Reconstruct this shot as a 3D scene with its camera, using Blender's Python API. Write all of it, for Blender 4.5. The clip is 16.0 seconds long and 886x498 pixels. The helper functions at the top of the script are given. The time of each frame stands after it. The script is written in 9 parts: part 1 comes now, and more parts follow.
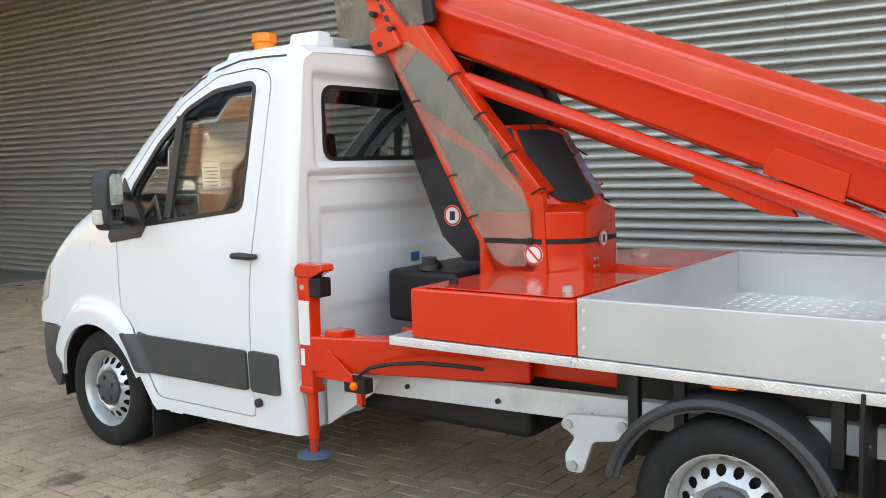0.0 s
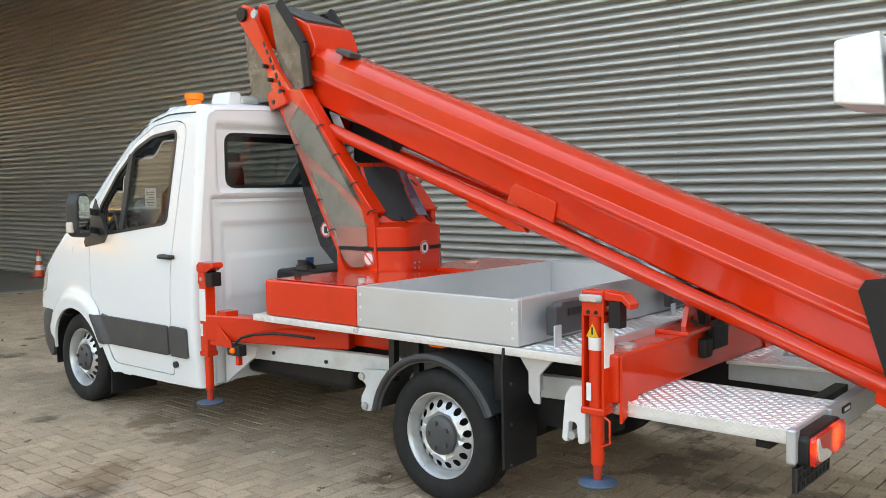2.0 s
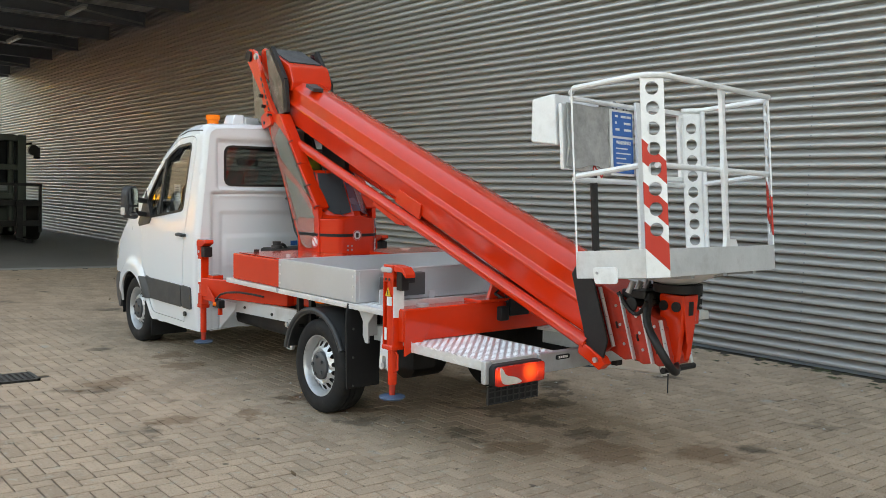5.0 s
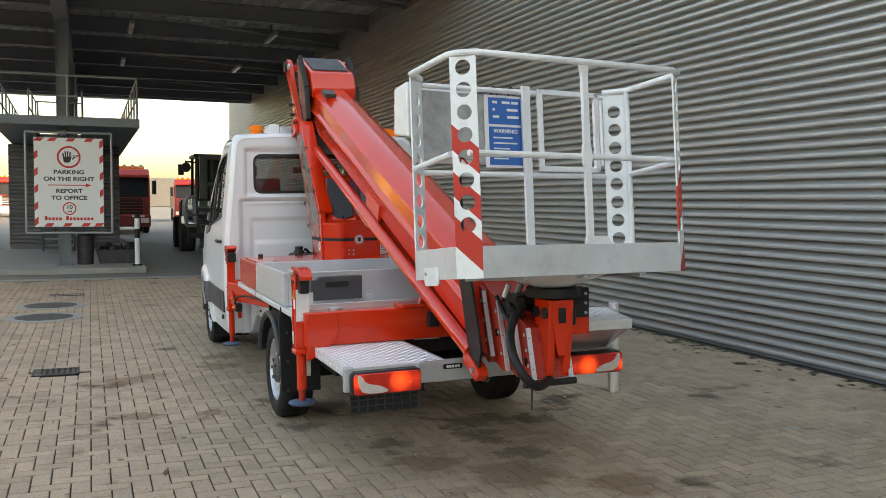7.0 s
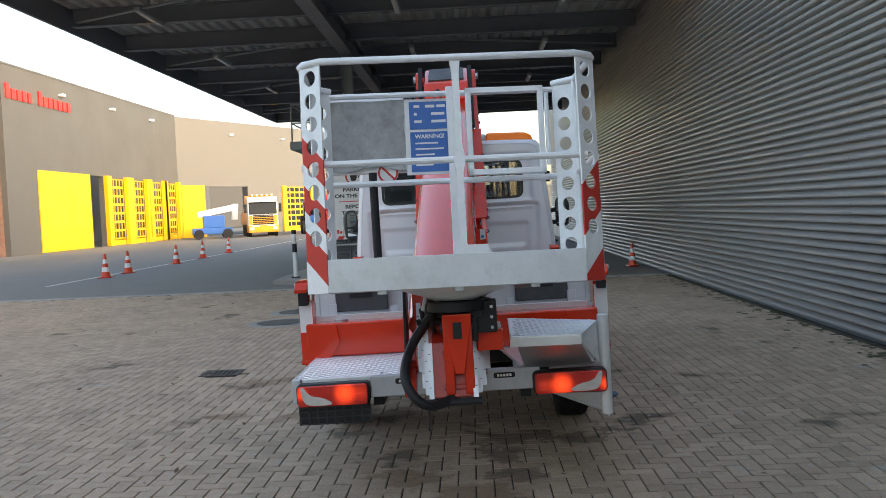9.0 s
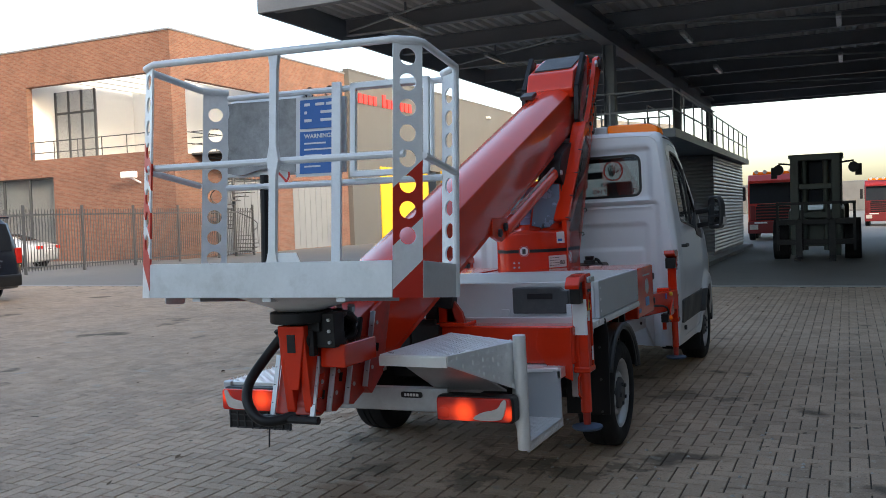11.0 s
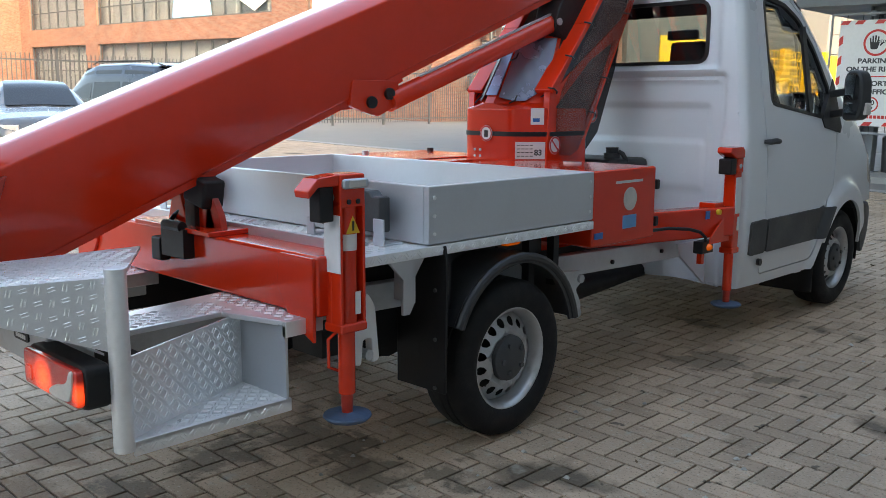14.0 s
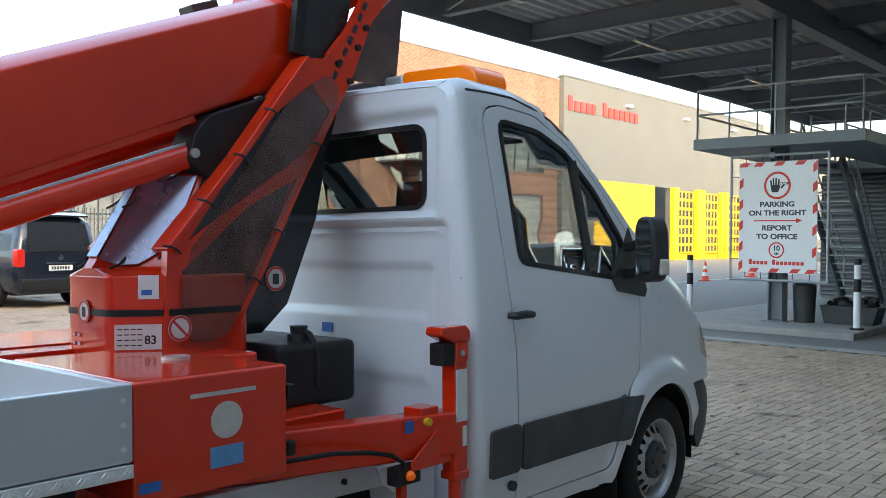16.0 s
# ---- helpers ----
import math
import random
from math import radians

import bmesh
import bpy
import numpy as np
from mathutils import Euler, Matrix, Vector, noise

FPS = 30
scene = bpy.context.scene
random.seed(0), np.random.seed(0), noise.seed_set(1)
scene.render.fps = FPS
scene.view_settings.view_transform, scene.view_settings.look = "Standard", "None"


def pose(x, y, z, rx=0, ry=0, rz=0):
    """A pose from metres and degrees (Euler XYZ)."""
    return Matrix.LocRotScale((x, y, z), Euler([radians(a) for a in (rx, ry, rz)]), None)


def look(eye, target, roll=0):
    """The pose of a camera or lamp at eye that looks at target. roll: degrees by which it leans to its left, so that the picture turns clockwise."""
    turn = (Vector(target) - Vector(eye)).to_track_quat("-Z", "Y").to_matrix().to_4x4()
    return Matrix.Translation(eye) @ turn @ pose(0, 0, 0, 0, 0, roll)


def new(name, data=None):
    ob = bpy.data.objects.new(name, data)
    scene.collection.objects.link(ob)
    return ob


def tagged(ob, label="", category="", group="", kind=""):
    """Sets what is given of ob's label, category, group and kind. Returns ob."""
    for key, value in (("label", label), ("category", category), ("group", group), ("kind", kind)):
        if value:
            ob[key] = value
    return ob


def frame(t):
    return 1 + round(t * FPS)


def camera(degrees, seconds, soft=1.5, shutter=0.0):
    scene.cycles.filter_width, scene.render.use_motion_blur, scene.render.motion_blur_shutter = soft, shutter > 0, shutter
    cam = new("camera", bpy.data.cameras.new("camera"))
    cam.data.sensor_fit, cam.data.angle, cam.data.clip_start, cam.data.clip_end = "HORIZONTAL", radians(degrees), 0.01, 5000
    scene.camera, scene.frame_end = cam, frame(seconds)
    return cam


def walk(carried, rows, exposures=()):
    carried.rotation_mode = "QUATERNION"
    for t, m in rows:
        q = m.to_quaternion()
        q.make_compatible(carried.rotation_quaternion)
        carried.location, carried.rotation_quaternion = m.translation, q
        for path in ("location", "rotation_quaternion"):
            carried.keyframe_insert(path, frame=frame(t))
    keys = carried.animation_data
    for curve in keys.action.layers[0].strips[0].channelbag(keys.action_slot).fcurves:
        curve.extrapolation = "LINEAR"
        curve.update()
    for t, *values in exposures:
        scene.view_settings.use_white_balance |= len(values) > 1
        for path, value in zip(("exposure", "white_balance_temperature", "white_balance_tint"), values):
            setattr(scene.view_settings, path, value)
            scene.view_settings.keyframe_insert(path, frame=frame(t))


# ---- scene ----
cam = camera(53.1, 16.0, soft=0.75)
PATH = [
    (0, (-3.993, -0.974, 1.559), (-2.372, 0.186, 1.399), -0.7),
    (0.5, (-4.057, -1.486, 1.581), (-2.478, -0.267, 1.448), -0.2),
    (1, (-4.117, -1.992, 1.563), (-2.574, -0.724, 1.457), -0.0),
    (1.5, (-4.246, -2.485, 1.565), (-2.711, -1.207, 1.455), -0.0),
    (2, (-4.38, -2.957, 1.572), (-2.858, -1.663, 1.46), -0.1),
    (2.5, (-4.549, -3.448, 1.594), (-3.053, -2.125, 1.485), -0.0),
    (3, (-4.697, -3.893, 1.617), (-3.215, -2.556, 1.495), 1.0),
    (3.5, (-4.724, -4.365, 1.608), (-3.284, -2.982, 1.479), 1.2),
    (4, (-4.741, -4.795, 1.621), (-3.331, -3.383, 1.483), 1.3),
    (4.5, (-4.641, -5.203, 1.641), (-3.305, -3.72, 1.511), 1.4),
    (5, (-4.312, -5.585, 1.621), (-3.056, -4.033, 1.502), 1.8),
    (7.3, (-1.852, -6.567, 1.591), (-1.221, -4.672, 1.49), -0.5),
    (7.5, (-1.629, -6.617, 1.589), (-1.075, -4.698, 1.494), -1.2),
    (8, (-1.038, -6.659, 1.585), (-0.702, -4.69, 1.494), -2.5),
    (8.5, (-0.442, -6.745, 1.592), (-0.31, -4.752, 1.507), -2.4),
    (8.7, (-0.211, -6.743, 1.595), (-0.156, -4.746, 1.505), -2.5),
    (10.8, (2.151, -5.933, 1.55), (1.375, -4.091, 1.481), -1.9),
    (11, (2.325, -5.804, 1.554), (1.492, -3.986, 1.482), -2.0),
    (11.5, (2.67, -5.389, 1.525), (1.684, -3.65, 1.452), -0.0),
    (12, (2.968, -4.927, 1.511), (1.836, -3.283, 1.379), 0.0),
    (12.5, (3.134, -4.466, 1.479), (1.891, -2.926, 1.195), 0.7),
    (13, (3.255, -3.947, 1.454), (1.933, -2.483, 1.122), 0.3),
    (13.5, (3.339, -3.442, 1.473), (1.97, -2.028, 1.118), 0.2),
    (14, (3.299, -2.895, 1.496), (1.933, -1.478, 1.142), 1.1),
    (14.5, (3.255, -2.347, 1.516), (1.908, -0.889, 1.275), 1.0),
    (15, (3.243, -1.824, 1.555), (1.938, -0.31, 1.481), 1.5),
    (15.5, (3.255, -1.276, 1.57), (1.966, 0.253, 1.533), 1.1),
    (16, (3.279, -0.744, 1.567), (1.951, 0.75, 1.536), 0.6),
]
walk(cam, [(t, look(eye, target, roll)) for t, eye, target, roll in PATH],
     [(0, 2.82, 9050, 10), (3.5, 2.76, 9300, 10), (5, 2.5, 9150, 10), (7.5, 2.3, 8600, 10), (8.5, 2.08, 7700, 10), (11, 1.86, 6800, 10), (11.5, 1.97, 6900, 10), (12.5, 2.3, 7800, 8), (13.5, 2.75, 7600, 10), (14, 2.82, 7300, 8), (15, 2.74, 6950, 5), (16, 2.76, 6800, 4)])

# ---- world and sun ----
SUN_EL, SUN_AZ = radians(20), radians(122)
world = bpy.data.worlds.new("sky")
scene.world = world
world.use_nodes = True
wn = world.node_tree.nodes
sky = wn.new("ShaderNodeTexSky")
sky.sky_type = "NISHITA"
sky.sun_disc = False
sky.sun_elevation, sky.sun_rotation = SUN_EL, SUN_AZ
sky.air_density, sky.dust_density, sky.ozone_density = 1.0, 3.0, 0.6
wn["Background"].inputs["Strength"].default_value = 0.15
world.node_tree.links.new(sky.outputs[0], wn["Background"].inputs["Color"])
sun = new("sun", bpy.data.lights.new("sun", "SUN"))
sun.data.energy, sun.data.angle, sun.data.color = 0.62, radians(0.6), (1.0, 0.95, 0.88)
sun_way = Vector((math.sin(SUN_AZ) * math.cos(SUN_EL), math.cos(SUN_AZ) * math.cos(SUN_EL), math.sin(SUN_EL)))
sun.matrix_world = look(sun_way * 60, (0, 0, 0))

# ---- materials ----
def nodes_of(name):
    m = bpy.data.materials.new(name)
    m.use_nodes = True
    nt = m.node_tree
    return m, nt, nt.nodes["Principled BSDF"]


def noise_node(nt, scale, detail=4, rough=0.6, stretch=None):
    n = nt.nodes.new("ShaderNodeTexNoise")
    n.inputs["Scale"].default_value, n.inputs["Detail"].default_value, n.inputs["Roughness"].default_value = scale, detail, rough
    src = nt.nodes.new("ShaderNodeNewGeometry").outputs["Position"]
    if stretch:
        mp = nt.nodes.new("ShaderNodeMapping")
        mp.inputs["Scale"].default_value = stretch
        nt.links.new(src, mp.inputs["Vector"])
        src = mp.outputs["Vector"]
    nt.links.new(src, n.inputs["Vector"])
    return n


def ramp(nt, src, stops):
    r = nt.nodes.new("ShaderNodeValToRGB")
    el = r.color_ramp.elements
    while len(el) < len(stops):
        el.new(0.5)
    for e, (p, c) in zip(el, stops):
        e.position, e.color = p, (*c, 1)
    nt.links.new(src, r.inputs[0])
    return r


def mul(c, k):
    return tuple(min(1, a * k) for a in c)


def surface(name, color, rough=0.5, metal=0.0, var=0.12, scale=3.0, fine=60.0, bump=0.15, coat=0.0, blotch=0.0, blotch_color=(0.12, 0.1, 0.08), stretch=None, spec=0.5, per_object=0.0, island=0.0, gloss_var=0.22):
    """A paint, metal, plastic or stone: broad and fine variation in colour and gloss, fine relief, and blotches, mostly
    of grime.
    """
    m, nt, b = nodes_of(name)
    big, small = noise_node(nt, scale, 5, 0.6, stretch), noise_node(nt, fine, 4, 0.6, stretch)
    mixn = nt.nodes.new("ShaderNodeMath")
    mixn.operation = "MULTIPLY_ADD"
    mixn.inputs[1].default_value = 0.35
    nt.links.new(small.outputs[0], mixn.inputs[0])
    nt.links.new(big.outputs[0], mixn.inputs[2])
    src = mixn.outputs[0]
    for k, on, out in ((per_object, "ShaderNodeObjectInfo", "Random"), (island, "ShaderNodeNewGeometry", "Random Per Island")):
        if k:
            inf = nt.nodes.new(on)
            ad = nt.nodes.new("ShaderNodeMath")
            ad.operation = "MULTIPLY_ADD"
            ad.inputs[1].default_value = k
            nt.links.new(inf.outputs[out], ad.inputs[0])
            nt.links.new(src, ad.inputs[2])
            sb = nt.nodes.new("ShaderNodeMath")
            sb.operation = "SUBTRACT"
            sb.inputs[1].default_value = k * 0.5
            nt.links.new(ad.outputs[0], sb.inputs[0])
            src = sb.outputs[0]
    cr = ramp(nt, src, ((0.42, mul(color, 1 - var)), (0.68, color), (0.95, mul(color, 1 + var))))
    col = cr.outputs[0]
    if blotch:
        d = noise_node(nt, scale * 0.8 + 1.3, 8, 0.7, stretch)
        dr = ramp(nt, d.outputs[0], ((0.52, (0, 0, 0)), (0.75, (blotch,) * 3)))
        mx = nt.nodes.new("ShaderNodeMix")
        mx.data_type = "RGBA"
        nt.links.new(dr.outputs[0], mx.inputs["Factor"])
        nt.links.new(col, mx.inputs["A"])
        mx.inputs["B"].default_value = (*blotch_color, 1)
        col = mx.outputs["Result"]
    nt.links.new(col, b.inputs["Base Color"])
    rr = ramp(nt, big.outputs[0], ((0.3, (max(0.02, rough * (1 - gloss_var)),) * 3), (0.75, (min(1, rough * (1 + gloss_var)),) * 3)))
    nt.links.new(rr.outputs[0], b.inputs["Roughness"])
    b.inputs["Metallic"].default_value = metal
    b.inputs["Coat Weight"].default_value = coat
    b.inputs["Coat Roughness"].default_value = 0.06
    b.inputs["Specular IOR Level"].default_value = spec
    if bump:
        bp = nt.nodes.new("ShaderNodeBump")
        bp.inputs["Strength"].default_value, bp.inputs["Distance"].default_value = bump, 0.004
        nt.links.new(small.outputs[0], bp.inputs["Height"])
        nt.links.new(bp.outputs[0], b.inputs["Normal"])
    return m


def glass(name, tint, rough=0.0, ior=1.45):
    m, nt, b = nodes_of(name)
    b.inputs["Base Color"].default_value = (*tint, 1)
    b.inputs["Roughness"].default_value = rough
    b.inputs["Transmission Weight"].default_value = 1.0
    b.inputs["IOR"].default_value = ior
    return m


def lamp_glow(name, color, strength, base=None):
    m, nt, b = nodes_of(name)
    b.inputs["Base Color"].default_value = (*(base or color), 1)
    b.inputs["Roughness"].default_value = 0.15
    b.inputs["Emission Color"].default_value = (*color, 1)
    b.inputs["Emission Strength"].default_value = strength
    return m


WHITE = surface("white_paint", (0.755, 0.785, 0.815), 0.28, var=0.006, scale=0.8, fine=9, bump=0.004, coat=0.5, gloss_var=0.04)
RED = surface("red_paint", (0.7, 0.034, 0.008), 0.15, var=0.08, scale=2.2, fine=7, bump=0.15, coat=0.3, spec=0.45, blotch=0.15, blotch_color=(0.5, 0.03, 0.006))
# worn, grimy paint, darkened further by shade put into its colour
RED_WORN_SHADED = surface("worn_shaded_red_paint", (0.45, 0.027, 0.012), 0.42, var=0.25, scale=6, fine=40, bump=0.25, coat=0.1, blotch=0.8, blotch_color=(0.09, 0.03, 0.022))
ALU = surface("aluminium_sheet", (0.59, 0.61, 0.63), 0.45, metal=0.55, var=0.05, scale=2, fine=80, bump=0.05, blotch=0.25, blotch_color=(0.47, 0.47, 0.46))
ALU_BRIGHT = surface("bright_tread_plate", (0.86, 0.87, 0.87), 0.34, metal=0.6, var=0.06, scale=4, fine=90, bump=0.05, blotch=0.25, blotch_color=(0.5, 0.49, 0.47))
BASKET = surface("basket_paint", (0.8, 0.81, 0.81), 0.42, metal=0.15, var=0.07, scale=6, fine=70, bump=0.1, blotch=0.45, blotch_color=(0.48, 0.48, 0.46))
TOE = surface("scuffed_toe_board", (0.63, 0.645, 0.65), 0.4, metal=0.3, var=0.1, scale=5, fine=60, bump=0.1, blotch=0.6, blotch_color=(0.4, 0.4, 0.385))
GALV = surface("galvanised_steel", (0.5, 0.52, 0.54), 0.45, metal=0.7, var=0.15, scale=8, fine=50, bump=0.1, blotch=0.4, blotch_color=(0.3, 0.29, 0.27))
FRAME_GREY = surface("grey_frame_paint", (0.55, 0.57, 0.58), 0.5, var=0.1, scale=3, fine=40, bump=0.1, blotch=0.5, blotch_color=(0.25, 0.23, 0.2))
PLASTIC = surface("dark_plastic", (0.026, 0.027, 0.029), 0.5, var=0.15, scale=4, fine=200, bump=0.25, blotch=0.35, blotch_color=(0.12, 0.11, 0.1))
TRIM_GREY = surface("grey_plastic_trim", (0.052, 0.054, 0.057), 0.55, var=0.1, scale=4, fine=220, bump=0.25, blotch=0.3, blotch_color=(0.16, 0.15, 0.13))
BLACK = surface("black_steel", (0.012, 0.012, 0.013), 0.5, var=0.2, scale=6, fine=90, bump=0.1, spec=0.35, blotch=0.4, blotch_color=(0.04, 0.035, 0.03))
SEAL = surface("black_rubber_seal", (0.012, 0.012, 0.013), 0.4, var=0.1, scale=6, fine=90, bump=0.05)
GUARD = surface("mudguard_plastic", (0.035, 0.037, 0.04), 0.45, var=0.12, scale=5, fine=150, bump=0.15, blotch=0.35, blotch_color=(0.08, 0.075, 0.065))
FLAP_BLACK = surface("black_mud_flap", (0.012, 0.012, 0.013), 0.55, var=0.2, scale=6, fine=90, bump=0.15, spec=0.3, blotch=0.3, blotch_color=(0.03, 0.028, 0.024))
RUBBER = surface("tyre_rubber", (0.014, 0.014, 0.015), 0.75, var=0.2, scale=9, fine=120, bump=0.3, spec=0.3, blotch=0.4, blotch_color=(0.045, 0.04, 0.034))
RIM = surface("silver_rim", (0.55, 0.56, 0.57), 0.35, metal=0.6, var=0.08, scale=12, fine=60, bump=0.05, blotch=0.5, blotch_color=(0.22, 0.19, 0.16))
CAP = surface("grey_hub_cap", (0.06, 0.063, 0.068), 0.5, var=0.12, scale=12, fine=90, bump=0.1, blotch=0.3)
# pale blotches paint the glints of crumpled film into the colour
MESH_GREY = surface("grey_guard_film", (0.13, 0.122, 0.098), 0.14, var=0.45, scale=5, fine=9, bump=1.0, blotch=0.75, blotch_color=(0.4, 0.37, 0.31))
FILM = surface("worn_clear_film", (0.2, 0.11, 0.09), 0.2, var=0.6, scale=4, fine=8, bump=1.0, blotch=0.6, blotch_color=(0.42, 0.17, 0.12))
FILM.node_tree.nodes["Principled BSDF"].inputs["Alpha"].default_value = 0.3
# darker copy of the guard film, the right side's shade in its colour
SHADED_PANE = surface("shaded_film_pane", (0.05, 0.05, 0.058), 0.18, var=0.3, scale=4, fine=8, bump=0.4, blotch=0.4, blotch_color=(0.12, 0.09, 0.08))
# its pale blotches are painted glints too
HAZE_FILM = surface("hazy_clear_film", (0.4, 0.37, 0.32), 0.16, var=0.4, scale=6, fine=9, bump=1.0, blotch=0.5, blotch_color=(0.6, 0.57, 0.52))
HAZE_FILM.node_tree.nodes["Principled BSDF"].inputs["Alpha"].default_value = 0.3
# brown base and streaks put the reflected red paint into the colour
GUARD_SHEET = surface("painted_reflection_sheet", (0.13, 0.1, 0.098), 0.2, metal=0.55, var=0.45, scale=3, fine=6, bump=0.2)
# blackish film; the sky it mirrors is put into its blue-grey base
TURRET_FILM = surface("sky_tinted_film", (0.25, 0.28, 0.38), 0.26, metal=0.6, var=0.04, scale=5, fine=5, bump=0.02)
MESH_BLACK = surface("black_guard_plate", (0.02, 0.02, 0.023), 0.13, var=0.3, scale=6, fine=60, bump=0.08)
SEAT = surface("dark_seat_fabric", (0.03, 0.03, 0.035), 0.9, var=0.25, scale=10, fine=250, bump=0.4)
CLOTH = surface("grey_canvas", (0.36, 0.36, 0.35), 0.9, var=0.3, scale=8, fine=45, bump=0.6, blotch=0.7, blotch_color=(0.17, 0.17, 0.16))
BLUE = surface("blue_label", (0.02, 0.13, 0.42), 0.4, var=0.05, scale=10, bump=0)
PAPER = surface("white_label", (0.75, 0.75, 0.74), 0.5, var=0.04, scale=20, bump=0)
INK = surface("dark_ink", (0.02, 0.02, 0.02), 0.6, var=0.02, bump=0)
RED_LABEL = surface("red_label", (0.6, 0.03, 0.025), 0.45, var=0.06, scale=15, bump=0)
YELLOW = surface("yellow_paint", (0.75, 0.42, 0.012), 0.45, var=0.05, scale=0.6, fine=8, bump=0.03, blotch=0.2, blotch_color=(0.6, 0.42, 0.05))
FOOT_BLUE = surface("blue_foot_plate", (0.06, 0.1, 0.17), 0.6, var=0.3, scale=12, fine=70, bump=0.3, blotch=0.6, blotch_color=(0.12, 0.1, 0.09))
GLASS = glass("window_glass", (0.66, 0.7, 0.7), ior=1.75)
MIRROR = surface("mirror_glass", (0.8, 0.82, 0.84), 0.03, metal=1.0, var=0.01, bump=0)
ORANGE_LENS = lamp_glow("orange_lens", (1.0, 0.16, 0.0), 0.03, (0.75, 0.14, 0.005))
BEACON = lamp_glow("orange_beacon", (1.0, 0.2, 0.0), 0.03, (0.8, 0.17, 0.006))
def bulb_lens(name, base, glow, bulbs):
    """A coloured lens with bulbs glowing behind it: (place, reach, strength) each."""
    m, nt, b = nodes_of(name)
    b.inputs["Base Color"].default_value = (*base, 1)
    b.inputs["Roughness"].default_value, b.inputs["Coat Weight"].default_value = 0.16, 0.6
    b.inputs["Emission Color"].default_value = (*glow, 1)
    pos = nt.nodes.new("ShaderNodeNewGeometry").outputs["Position"]
    total = None
    for place, reach, strength in bulbs:
        d = nt.nodes.new("ShaderNodeVectorMath")
        d.operation = "DISTANCE"
        nt.links.new(pos, d.inputs[0])
        d.inputs[1].default_value = place
        mr = nt.nodes.new("ShaderNodeMapRange")
        mr.interpolation_type = "SMOOTHSTEP"
        for k, v in (("From Min", 0.0), ("From Max", reach), ("To Min", strength), ("To Max", 0.0)):
            mr.inputs[k].default_value = v
        nt.links.new(d.outputs["Value"], mr.inputs["Value"])
        if total is None:
            total = mr.outputs[0]
        else:
            ad = nt.nodes.new("ShaderNodeMath")
            nt.links.new(total, ad.inputs[0])
            nt.links.new(mr.outputs[0], ad.inputs[1])
            total = ad.outputs[0]
    nt.links.new(total, b.inputs["Emission Strength"])
    w = nt.nodes.new("ShaderNodeTexWave")
    w.inputs["Scale"].default_value = 60
    nt.links.new(pos, w.inputs["Vector"])
    bp = nt.nodes.new("ShaderNodeBump")
    bp.inputs["Strength"].default_value, bp.inputs["Distance"].default_value = 0.25, 0.002
    nt.links.new(w.outputs[1], bp.inputs["Height"])
    nt.links.new(bp.outputs[0], b.inputs["Normal"])
    return m


RED_BULBS = bulb_lens("red_tail_lens", (0.62, 0.018, 0.01), (1.0, 0.07, 0.015), [((s * x, -1.86, 0.6), r, k) for s in (-1, 1) for x, r, k in ((0.6, 0.085, 0.42), (0.84, 0.05, 0.3), (0.51, 0.06, 0.08))])
RED_LENS = surface("red_lens", (0.6, 0.02, 0.012), 0.18, var=0.12, scale=16, fine=120, bump=0.15, coat=0.5)
CLEAR_LENS = surface("clear_lens", (0.6, 0.55, 0.5), 0.2, var=0.15, scale=16, fine=120, bump=0.15, coat=0.5)

